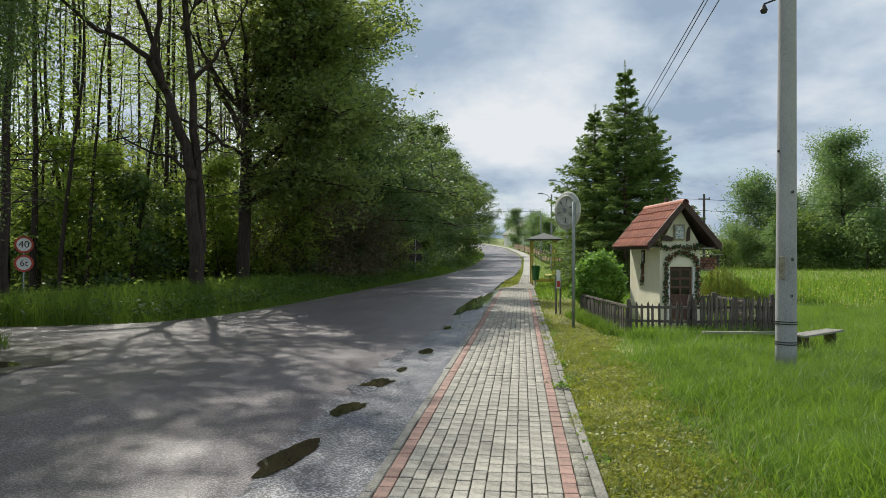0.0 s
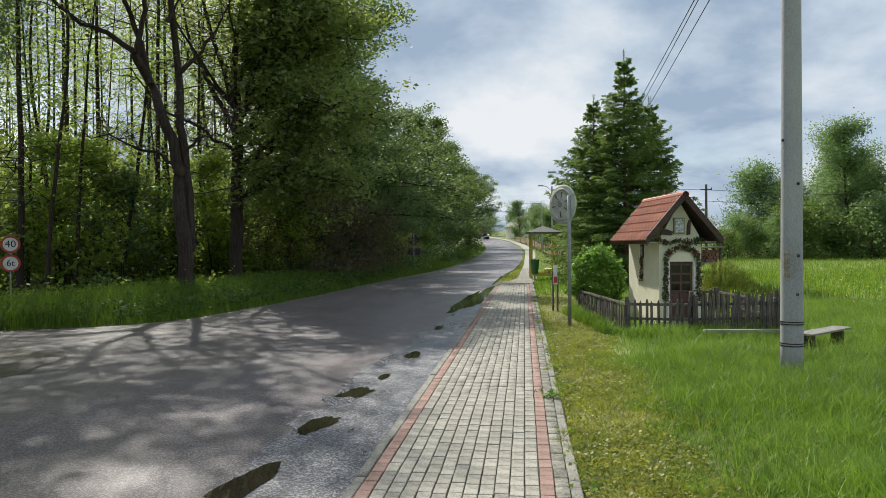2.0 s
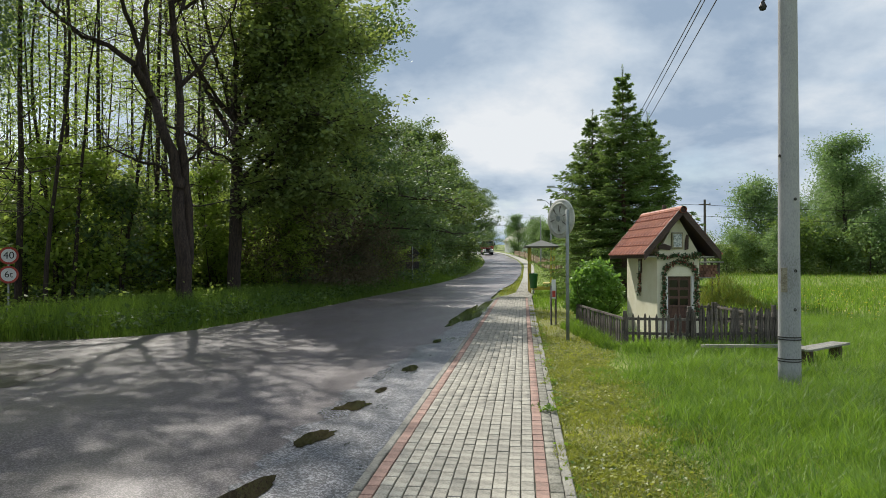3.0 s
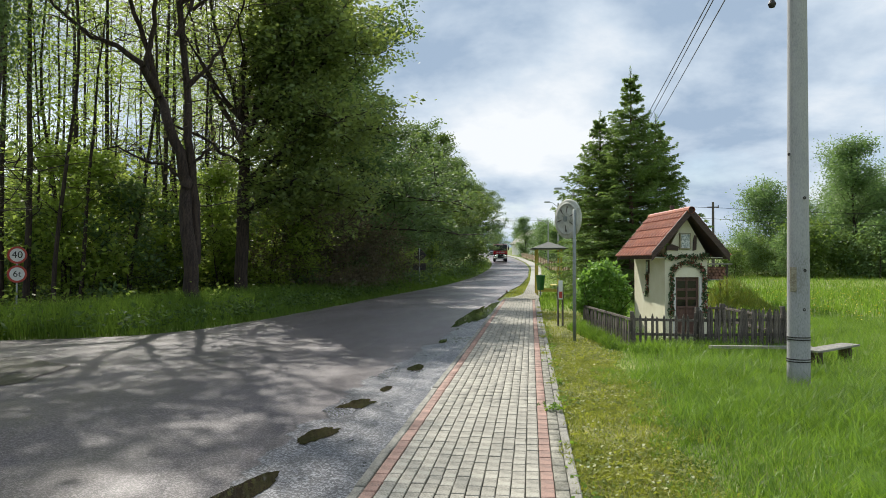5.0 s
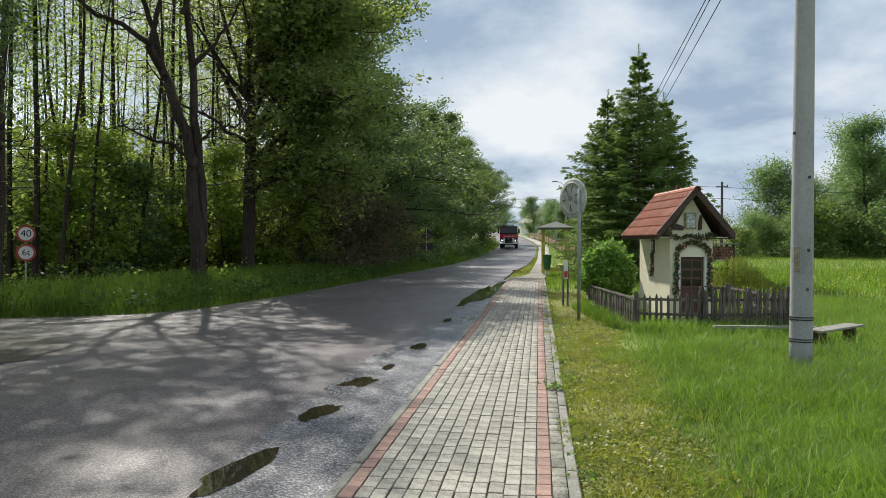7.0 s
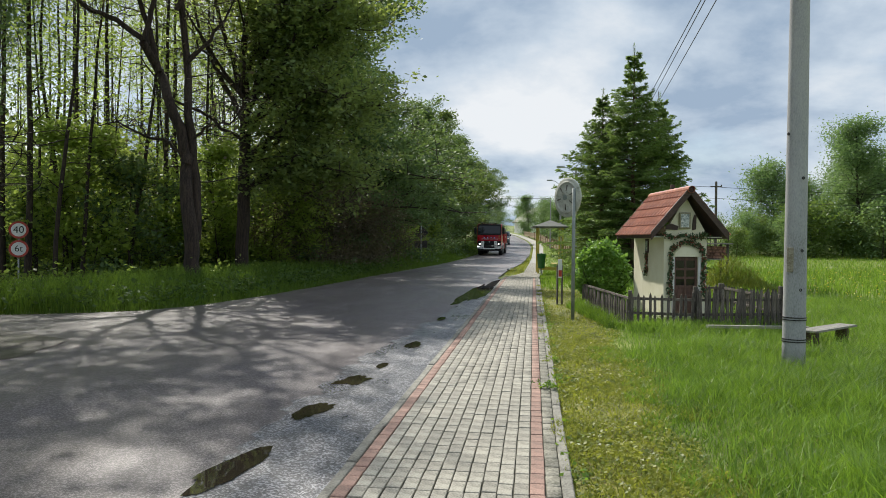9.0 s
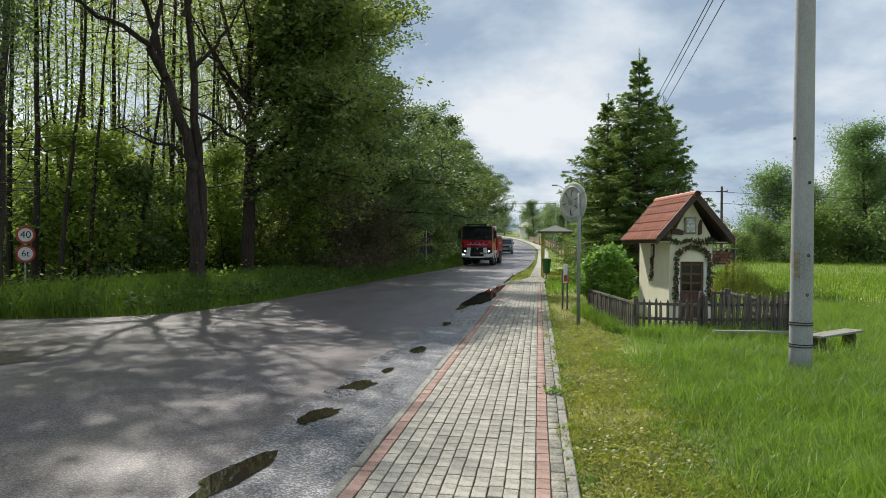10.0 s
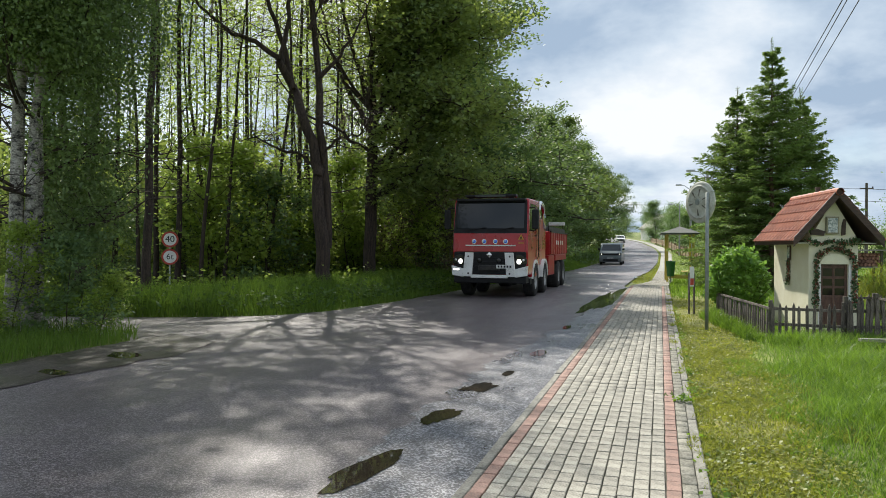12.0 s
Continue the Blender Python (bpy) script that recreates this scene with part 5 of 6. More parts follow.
# broad weeds in the verge and tufts breaking the footpath's edge
weeds = Soup()
c = np.concatenate([scatter(1500, -16, -7.0, 13, 40, rng, verge_zone)])
c = np.repeat(c, 14, 0) + rng.normal(size=(len(c) * 14, 3)) * np.array([0.13, 0.13, 0.12]) + np.array([0, 0, 0.32])
weeds.leaves(c, 0.13, rng, flat=0.4, aspect=0.55)
tagged(weeds.object("verge_weeds", M_WEED), "broad-leaved weeds and nettles in the verge", "weeds", kind="stuff")
tuft = Soup()
tc_ = np.concatenate([scatter(40, 0.24, 0.32, 3.5, 20, rng), np.array([[0.17, 7.75, -0.02]] * 5)])
tc_ = np.repeat(tc_, 16, 0) + rng.normal(size=(len(tc_) * 16, 3)) * np.array([0.05, 0.06, 0.015]) + np.array([0, 0, 0.06])
tuft.leaves(tc_, 0.045, rng, flat=0.5)
tagged(tuft.object("edge_weeds", M_GRASS), "small weeds creeping over the kerb", "weeds", kind="stuff")
low = Soup()
fp = scatter(5200, -40, -9.5, 15, 62, rng, lambda a, b: a < (left_edge(b) - 2.2 if b > 20 else -10.5 - (20 - b)))
fp = np.repeat(fp, 8, 0) + np.abs(rng.normal(size=(len(fp) * 8, 3))) * np.array([0.2, 0.2, 0.35])
low.leaves(fp, 0.16, rng, flat=0.5, aspect=0.6)
tagged(low.object("forest_herbs", M_LEAF_LIGHT), "low green herbs covering the forest floor", "undergrowth", kind="stuff")
fpv = [(-60, 13, -0.045), (-19, 13.2, -0.045), (-11.8, 14.6, -0.045), (-9.9, 17.5, -0.045), (-9.2, 26, -0.045), (-9, 60, -0.045), (-60, 60, -0.045)]
tagged(mesh_object("forest_floor", fpv, [tuple(range(len(fpv)))], M_FLOOR), "brown leaf-strewn forest floor", "ground", kind="structure")

# deep woods behind the front stems
deep = Soup()
n_ = 105000
dp_ = np.stack([rng.uniform(-62, -19, n_), rng.uniform(14, 84, n_), rng.uniform(0, 1, n_) ** 1.15 * 7.0], 1)
dp_ = dp_[(dp_[:, 1] > 30 + 0.6 * (dp_[:, 0] + 19)) & (np.hypot(dp_[:, 0], dp_[:, 1]) > 34)]
keep_ = np.array([noise.noise((p[0] * 0.25, p[1] * 0.25, p[2] * 0.3)) > -0.35 for p in dp_])
deep.leaves(dp_[keep_], 0.5, rng, flat=0.4, aspect=0.7)
tagged(deep.object("deep_woods", M_LEAF_OAK), "dense green woods behind the front stems", "woods", kind="stuff")

# heap of cut grass before the wood store
hp = np.array(at(9.45, 23.0)) + rng.normal(size=(5200, 3)) * np.array([0.75, 0.45, 0.0])
hh_ = 1.15 * np.exp(-((hp[:, 0] - at(9.45, 23.0)[0]) ** 2 / 0.9 + (hp[:, 1] - at(9.45, 23.0)[1]) ** 2 / 0.4))
hp[:, 2] = hh_ * rng.uniform(0, 1, len(hp)) - 0.06
tagged(blades(hp, np.full(len(hp), 0.16), np.full(len(hp), 0.008), rng, 1.2).object("grass_heap", M_MOWN), "heap of cut grass before the wood store", "grass heap", kind="stuff")

# ---- bush by the chapel ----
def round_bush(name, m, rx, h, n, size, leaf, label, seed):
    rg = np.random.default_rng(seed)
    ob = thing(name, m, label, "shrub")
    st, lf = Soup(), Soup()
    for k in range(14):
        a = rg.uniform(0, 6.28)
        st.tube(grow(rg, (0.1 * math.cos(a), 0.1 * math.sin(a), -0.1), (math.cos(a) * 0.7, math.sin(a) * 0.7, 1.2), h * 0.85, 5, 0.1), 0.014 * np.linspace(1, 0.3, 6), 4)
    v = rg.normal(size=(n, 3))
    v /= np.linalg.norm(v, axis=1)[:, None]
    r = rg.uniform(0.55, 1, (n, 1)) ** 0.5
    lump = np.array([1 + 0.3 * noise.noise((q[0] * 2.2 + seed, q[1] * 2.2, q[2] * 2.2)) for q in v])[:, None]
    c = v * r * lump * np.array([rx, rx, h * 0.5]) + np.array([0, 0, h * 0.5])
    c = c[c[:, 2] > 0]
    lf.leaves(c, size, rg, flat=0.2, aspect=0.65)
    st.object("stems", M_BARK, ob)
    lf.object("foliage", leaf, ob)
    return ob


round_bush("garden_bush", pose(1.66, 18.25, -0.06), 0.66, 1.62, 5200, 0.11, M_BUSH, "rounded fresh green leafy bush beside the chapel", 3)
for k_, x_, y_, t_, s_ in ((0, -9.9, 10.2, 20, 0.42), (1, -10.7, 9.8, 80, 0.38), (2, -9.4, 10.35, 140, 0.34), (0, -10.9, 8.6, 200, 0.32), (0, -10.4, 11.0, 260, 0.45)):
    again(sapling[k_], x_, y_, t_, s_)
round_bush("corner_bush", pose(-12.2, 7.2, -0.06), 1.5, 2.4, 8000, 0.1, M_LEAF_OAK, "dark shaded bush below the birches", 5)

# ---- trees round the meadow and up the road ----
willow = broadleaf("meadow_tree", 120, 11, 0.22, 4.4, 0.04, 22000, 0.27, M_BARK, M_LEAF_EDGE, "dense rounded green tree at the meadow's edge", "tree", limbs=30, clump=0.6, group="meadow edge trees", low=60)
placed(willow, 26.6, 83, 0, 0.88)
again(willow, 31.5, 88, 60, 0.75)
pointed = broadleaf("poplar_tree", 121, 14.5, 0.25, 4.4, 0.04, 28000, 0.27, M_BARK, M_LEAF_EDGE, "tall pointed green tree at the meadow's edge", "tree", limbs=40, clump=0.6, profile=1.3, group="meadow edge trees", low=60)
placed(pointed, 34.6, 82, 0, 0.93)
for i_, (x_, y_, s_) in enumerate([(38.5, 84, 0.92), (43, 80, 0.8), (47, 83, 0.9), (52, 79, 0.9), (37, 90, 1.0), (58, 82, 1.0)]):
    again(pointed if i_ % 2 else willow, x_, y_, 73 * i_, s_)
hedge = [broadleaf("hedge_shrub", 130 + i, 4.0, 0.06, 2.0, 0.05, 5000, 0.21, M_BARK, (M_LEAF_EDGE, M_HEDGE)[i], "dense leafy shrub along the meadow's edge", "shrub", limbs=10, clump=0.5, group="meadow hedge", low=45) for i in range(2)]
for i_ in range(24):
    x_ = 14 + i_ * 1.9
    f_ = placed if i_ < 2 else again
    f_(hedge[i_ % 2], x_, 76.5 + 3.2 * math.sin(i_ * 1.7), 61 * i_, (0.7 if x_ < 24 else 1.0) * (1.0 + 0.4 * abs(math.sin(i_ * 2.1))))
for i_, (x_, y_, s_) in enumerate([(9.5, 58, 0.75), (11.5, 61, 0.8), (13.5, 66, 0.85), (10.5, 66, 0.9), (7.5, 62, 1.0), (5.0, 58, 0.9)]):
    again(hedge[1 if i_ % 2 == 0 else 0], x_, y_, 50 * i_, s_)
for i_, (x_, y_, s_) in enumerate([(7.5, 108, 0.5), (4.4, 118, 0.52), (8.0, 128, 0.6), (2.5, 140, 0.6), (-1.0, 152, 0.55), (9, 100, 0.5), (6, 90, 0.42), (5.6, 76, 0.45), (12, 120, 0.7), (3.5, 160, 0.7)]):
    again(willow if i_ % 2 else pointed, x_, y_, 90 * i_, s_)
for i_, (x_, y_, s_) in enumerate([(-28, 205, 0.8), (-18, 222, 0.8), (-10, 214, 0.7), (-36, 190, 0.9), (-4, 205, 0.6), (-42, 215, 0.9), (6, 190, 0.6)]):
    again(willow, x_, y_, 40 * i_, s_)


# ---- bus shelter and litter bin ----
def shelter():
    ob = thing("bus_shelter", pose(0.78, 35.6, 0, 0, 0, 2), "open yellow-posted bus shelter with a grey hipped roof", "bus shelter")
    for x in (-0.56, 0.58):
        for y in (-0.6, 1.4):
            part("post", box(x - 0.045, x + 0.045, y - 0.045, y + 0.045, -0.08, 2.22, 0.006), M_YELLOW, ob)
    bm = bmesh.new()
    e4 = [bm.verts.new(p) for p in ((-0.85, -0.95, 2.2), (0.87, -0.95, 2.2), (0.87, 1.75, 2.2), (-0.85, 1.75, 2.2))]
    f4 = [bm.verts.new((v.co.x, v.co.y, 2.26)) for v in e4]
    r2 = [bm.verts.new((0.01, 0.0, 2.58)), bm.verts.new((0.01, 0.8, 2.58))]
    for a in range(4):
        b = (a + 1) % 4
        bm.faces.new((e4[a], e4[b], f4[b], f4[a]))
    bm.faces.new(e4[::-1])
    bm.faces.new((f4[0], f4[1], r2[0]))
    bm.faces.new((f4[1], f4[2], r2[1], r2[0]))
    bm.faces.new((f4[2], f4[3], r2[1]))
    bm.faces.new((f4[3], f4[0], r2[0], r2[1]))
    part("roof", bm, M_ROOFGREY, ob, "grey-green sheet roof")
    for y in (-0.6, 1.4):
        part("low_rail", box(-0.5, 0.52, y - 0.02, y + 0.02, 0.16, 0.26, 0.004), M_YELLOW, ob)
    part("seat", box(0.16, 0.52, -0.5, 1.3, 0.42, 0.47, 0.006), M_YELLOW, ob)


shelter()


def litter_bin():
    ob = thing("litter_bin", pose(0.38, 34.2, 0), "green plastic litter bin on a short post", "litter bin")
    part("tub", lathe([(0.0, 0.28), (0.15, 0.28), (0.21, 0.95), (0.225, 0.97), (0.2, 0.97), (0.14, 0.32), (0, 0.32)], 18), M_BIN, ob, smooth=True)
    part("post", box(-0.03, 0.03, 0.2, 0.26, -0.08, 1.0, 0.004), M_POST, ob)
    part("bracket", box(-0.02, 0.02, 0.14, 0.2, 0.7, 0.76), M_POST, ob)


litter_bin()


# ---- board fence up the road ----
def board_fence():
    pts = [(3.1, 62), (3.1, 66), (3.1, 70), (3.1, 74), (3.0, 78), (2.9, 82), (2.7, 86), (2.5, 90), (2.35, 94), (2.2, 98), (2.0, 103), (1.8, 108), (1.5, 113), (1.2, 118), (0.8, 124), (0.2, 132), (-0.8, 141), (-2.0, 151)]
    for (ax, ay), (bx, by) in zip(pts, pts[1:]):
        ob = thing("board_fence", pose(ax, ay, rise(ay), 0, 0, math.degrees(math.atan2(by - ay, bx - ax))), "brown wooden board fence panel between light posts", "fence", "roadside fence")
        ln = math.hypot(bx - ax, by - ay)
        lift = rise(by) - rise(ay)
        part("post", box(-0.1, 0.1, -0.1, 0.1, -0.1, 1.35, 0.01), M_FARWOOD, ob)
        for z in (0.25, 0.55, 0.85):
            bm = box(0.1, ln - 0.1, -0.02, 0.02, z, z + 0.24)
            for v in bm.verts:
                v.co.z += lift * v.co.x / ln
            part("board", bm, M_FARWOOD, ob)


board_fence()


def far_house():
    ob = thing("house", pose(2.0, 178, rise(178), 0, 0, 20), "far white house with a pale gabled roof", "house")
    part("wall", prism([(-4, -0.3), (4, -0.3), (4, 3.0), (0, 6.2), (-4, 3.0)], 0, 9), M_PLASTER_W, ob)
    for s in (-1, 1):
        part("roof", prism([(0, 6.25), (s * 4.5, 2.65), (s * 4.5, 2.9), (0, 6.5)], -0.5, 9.5), M_KERB, ob, "pale grey roof")
    for x in (-2, 1.2):
        w_ = part("window", box(x, x + 1, -0.05, -0.003, 1.0, 2.3), M_WHITE, ob)
        part("pane", box(x + 0.08, x + 0.92, -0.06, -0.051, 1.08, 2.22), M_GLASS_FAR, w_)


M_GLASS_FAR = glossy("window_glass", (0.02, 0.025, 0.03), 0.05)
far_house()


# ---- street lamps, far poles and their wires ----
def street_lamp(x, y, h, reach):
    ob = thing("street_lamp", pose(x, y, rise(y)), "street lamp head on a grey pole with a short arm", "street lamp", "street lamps")
    part("pole", lathe([(0, -0.1), (0.1, -0.1), (0.07, h), (0, h)], 10), M_CONCRETE, ob)
    part("arm", rod([(0, 0, h - 0.4), (-reach * 0.6, 0, h), (-reach, 0, h + 0.06)], 0.03, 6), M_STEEL, ob)
    part("lamp_head", box(-reach - 0.45, -reach + 0.05, -0.11, 0.11, h + 0.03, h + 0.15, 0.03), M_STEEL, ob)


street_lamp(2.6, 46, 6.15, 0.75)
street_lamp(2.4, 66, 6.9, 0.8)
street_lamp(2.2, 96, 6.4, 0.9)


def timber_pole(x, y, h):
    ob = thing("timber_pole", pose(x, y, rise(y)), "dark timber line pole", "utility pole", "timber poles")
    part("shaft", lathe([(0, -0.1), (0.14, -0.1), (0.1, h), (0, h)], 10), M_FENCE, ob)
    part("crossarm", box(-0.5, 0.5, -0.05, 0.05, h - 0.5, h - 0.4), M_FENCE, ob)
    part("insulator", lathe([(0.03, 0), (0.05, 0.05), (0.03, 0.12), (0, 0.12)], 8, pose(0.45, 0, h - 0.4)), M_IRON, ob)


timber_pole(16.05, 66.6, 6.9)
timber_pole(60, 62, 6.9)
timber_pole(6.5, 46.4, 9.0)
for z in (6.5, 5.5):
    wire((16.05, 66.6, z), (60, 62, z), 0.9, 0.018)
    wire((2.6, 60, z + 0.6), (16.05, 66.6, z), 0.2, 0.018)
wire((2.2, 96, 7.2), (-13.5, 98, 7.6), 0.1, 0.02)


# ---- wood store behind the chapel ----
def wood_store():
    ob = thing("wood_store", pose(*at(9.25, 24.0), 0, 0, 12), "stacked split firewood under a pale sheet roof", "firewood")
    for x in (-0.5, 0.5):
        for y in (0.0, 0.5):
            part("post", box(x - 0.03, x + 0.03, y - 0.03, y + 0.03, -0.1, 1.5, 0.004), M_FENCE, ob)
    part("sheet_roof", box(-0.62, 0.62, -0.15, 0.65, 1.5, 1.54, 0.004), M_BENCH, ob)
    for z in (0.98,):
        part("shelf", box(-0.53, 0.53, -0.03, 0.53, z, z + 0.03), M_BENCH, ob)
    rg = random.Random(4)
    log = lathe([(0, 0), (0.055, 0), (0.055, 0.45), (0, 0.45)], 7)
    me = bpy.data.meshes.new("log")
    log.to_mesh(me)
    log.free()
    me.materials.append(M_LOG)
    for z0, rows in ((1.01, 4),):
        for r in range(rows):
            for k in range(8):
                o = new("log", me)
                o.parent = ob
                o.matrix_local = pose(-0.42 + k * 0.115 + 0.055 * (r % 2) + rg.uniform(-0.01, 0.01), 0.48 + rg.uniform(-0.03, 0.03), z0 + 0.06 + r * 0.102, 90, 0, 0)


M_LOG = surface("split_wood", (0.14, 0.06, 0.04), (0.34, 0.19, 0.13), 9, (0.8, 0.95), vary=0.4)
wood_store()


# ---- road sign seen from behind ----
def back_sign():
    ob = thing("back_sign", pose(-7.35, 47.0, 0, 0, 0, 14), "dark grey road sign plates seen from behind on a post", "road sign")
    part("post", lathe([(0, -0.1), (0.035, -0.1), (0.035, 2.5), (0, 2.5)], 10), M_STEEL, ob)
    part("plate", prism([(-0.5, 2.05), (0, 1.6), (0.5, 2.05), (0, 2.5)], 0.04, 0.05), M_IRON, ob)
    part("plate", box(-0.42, 0.42, 0.04, 0.05, 1.05, 1.5), M_IRON, ob)


back_sign()


# ---- pavement: bed, kerbs and blocks laid in columns ----
base = part("pavement", box(-1.21, 0.20, -3, 31, -0.2, -0.014), M_JOINT)
tagged(base, "block-paved footpath of grey pavers with red border rows", "pavement", kind="structure")


def block_verts(x0, x1, y0, y1, z, tilt=(0, 0), c=0.004):
    """A block with chamfered top edges, without its underside."""
    v = []
    for (a, b, h) in ((0, 0, -0.06), (0, 0, -c), (c, c, 0)):
        for px, py in ((x0 + a, y0 + b), (x1 - a, y0 + b), (x1 - a, y1 - b), (x0 + a, y1 - b)):
            v.append((px, py, z + h + tilt[0] * (px - (x0 + x1) / 2) + tilt[1] * (py - (y0 + y1) / 2)))
    return v


BLOCK_F = [(0, 1, 5, 4), (1, 2, 6, 5), (2, 3, 7, 6), (3, 0, 4, 7), (4, 5, 9, 8), (5, 6, 10, 9), (6, 7, 11, 10), (7, 4, 8, 11), (8, 9, 10, 11)]
half_w, half_l = 0.0458, 0.0955
block_grey = bpy.data.meshes.new("paver")
block_grey.from_pydata(block_verts(-half_w, half_w, -half_l, half_l, 0), [], BLOCK_F)
block_grey.materials.append(M_PAVER)
block_red = block_grey.copy()
block_red.materials[0] = M_RED
rest_grey, rest_red, rest_moss = Soup(), Soup(), Soup()
rng = np.random.default_rng(12)
count = 0
PITCH_X, PITCH_Y = 0.1, 0.2
for row in range(-15, 155):
    for col in range(14):
        x = -1.21 + 0.05 + col * PITCH_X + rng.normal() * 0.0012
        y = row * PITCH_Y + 0.02 * math.sin(col * 2.3) + rng.normal() * 0.0025
        red = col in (0, 12)
        z = 0.008 * noise.noise((x * 1.1, y * 0.6, 3.0)) + rng.normal() * 0.0012
        if 3.4 < y < 8.0 and count < 300 and col < 13:
            p = new("paver", block_red if red else block_grey)
            p.parent = base
            p.matrix_local = pose(x, y, z, rng.normal() * 0.35, rng.normal() * 0.5, rng.normal() * 0.5)
            count += 1
        else:
            t_ = (rng.normal() * 0.008, rng.normal() * 0.005)
            (rest_red if red else rest_moss if col == 13 else rest_grey).add(block_verts(x - half_w, x + half_w, y - half_l, y + half_l, z, t_), BLOCK_F)
tagged(rest_grey.object("grey_pavers", M_PAVER_I, base), "grey concrete paving blocks", kind="stuff")
tagged(rest_moss.object("mossy_pavers", M_MOSSY, base), "dirty mossy outer row of paving blocks", kind="stuff")
tagged(rest_red.object("red_pavers", M_RED_I, base), "red concrete border paving blocks", kind="stuff")
for side, x0, x1 in (("left", -1.29, -1.213), ("right", 0.193, 0.268)):
    kerb = part("kerb", box(x0 + 0.005, x1 - 0.005, -3, 31, -0.2, -0.03), M_JOINT)
    tagged(kerb, "narrow weathered concrete kerb edging the footpath", "kerb", kind="structure")
    me = bpy.data.meshes.new("kerb_stone")
    me.from_pydata(block_verts(0, x1 - x0, 0.004, 0.996, 0, c=0.008), [], BLOCK_F)
    me.materials.append(M_KERB)
    for k in range(-3, 31):
        st = new("kerb_stone", me)
        st.parent = kerb
        st.matrix_local = pose(x0, k, rng.normal() * 0.004 - 0.002, rng.normal() * 0.15, rng.normal() * 0.6, rng.normal() * 0.2)


def path_strip(name, rows, lift, material, label):
    v, f = [], []
    for y, a, b in rows:
        for x in (a, (a + b) / 2, b):
            v.append((x + interp(y, BEND), y, rise(y) + lift))
    for j in range(len(rows) - 1):
        for k in range(2):
            f.append((j * 3 + k, j * 3 + k + 1, j * 3 + k + 4, j * 3 + k + 3))
    ob = mesh_object(name, v, f, material)
    return tagged(ob, label, "pavement", kind="structure")


far_rows = [(y, interp(y, [(31, -1.21), (33, -0.8), (36, -0.45), (62, -0.15), (100, 0.0), (230, 0.2)]), interp(y, [(31, 0.2), (36, 0.5), (62, 0.85), (100, 1.3), (230, 1.5)])) for y in list(np.arange(31, 60, 1.0)) + list(np.arange(60, 231, 3.0))]
M_FARPAVE = surface("far_paving", (0.24, 0.235, 0.2), (0.42, 0.41, 0.36), 1.5, (0.7, 0.9), bump=0.5, fine=8, stretch=(1, 2, 1))
path_strip("pavement_2", far_rows, -0.006, M_FARPAVE, "light grey footpath running on beside the grass strip")
# cross joints of the farther path, raised blocks row by row
far_blocks = Soup()
for j, y in enumerate(np.arange(31.1, 52, 0.21)):
    a, b = interp(y, [(31, -1.21), (33, -0.8), (36, -0.45), (62, -0.15)]), interp(y, [(31, 0.2), (36, 0.5), (62, 0.85)])
    n = max(1, int((b - a) / 0.1))
    for k in range(n):
        x = a + 0.05 + k * 0.1
        far_blocks.add(block_verts(x - half_w, x + half_w, y - half_l, y + half_l, 0.004 + rng.normal() * 0.002), BLOCK_F)
tagged(far_blocks.object("distant_pavers", M_PAVER_I), "grey paving blocks of the farther footpath", "pavement", kind="stuff")


# ---- fire engine: origin under the front axle, nose towards -y ----
M_FIRE = surface("fire_red_paint", (0.33, 0.0015, 0.010), (0.41, 0.003, 0.014), 1.5, (0.22, 0.34), bump=0.0, coat=0.5, spec=0.4)
M_FIRE_D = surface("dusty_red_paint", (0.26, 0.008, 0.010), (0.40, 0.018, 0.018), 2.5, (0.35, 0.55), bump=0.02, spec=0.3)
M_VWHITE = surface("white_vehicle_paint", (0.66, 0.66, 0.64), (0.78, 0.78, 0.76), 3, (0.3, 0.5), bump=0.0, spots=(0.45, 0.44, 0.41))
M_PLASTIC = surface("black_plastic", (0.007, 0.007, 0.008), (0.018, 0.018, 0.019), 6, (0.45, 0.65), bump=0.05, spec=0.25)
M_RUBBER = surface("tyre_rubber", (0.014, 0.014, 0.014), (0.035, 0.034, 0.033), 8, (0.75, 0.9), bump=0.15, spec=0.3)
M_RIM = surface("grey_rim", (0.22, 0.22, 0.22), (0.38, 0.38, 0.37), 8, (0.4, 0.6), metal=0.5, bump=0.05)
M_GLASS = glossy("windscreen_glass", (0.008, 0.010, 0.012), 0.03)
M_CHROME = glossy("chrome", (0.62, 0.62, 0.62), 0.12, metal=1.0)
M_LENS = glossy("dark_lens", (0.006, 0.006, 0.007), 0.12)
M_HEAD = glow("headlamp_glow", (1.0, 0.97, 0.9), 4.0)
M_BLUE = glow("blue_beacon", (0.02, 0.08, 0.4), 0.35)
M_VANGREY = surface("grey_blue_car_paint", (0.12, 0.145, 0.155), (0.17, 0.195, 0.205), 2, (0.25, 0.4), metal=0.3, bump=0.0, coat=0.4)
M_AMBER = surface("amber_plate", (0.45, 0.2, 0.02), (0.6, 0.3, 0.04), 4, (0.4, 0.5), bump=0.0)


def pbox(name, c, material, parent, bevel=0.0, label=""):
    return part(name, box(*c, bevel), material, parent, label)


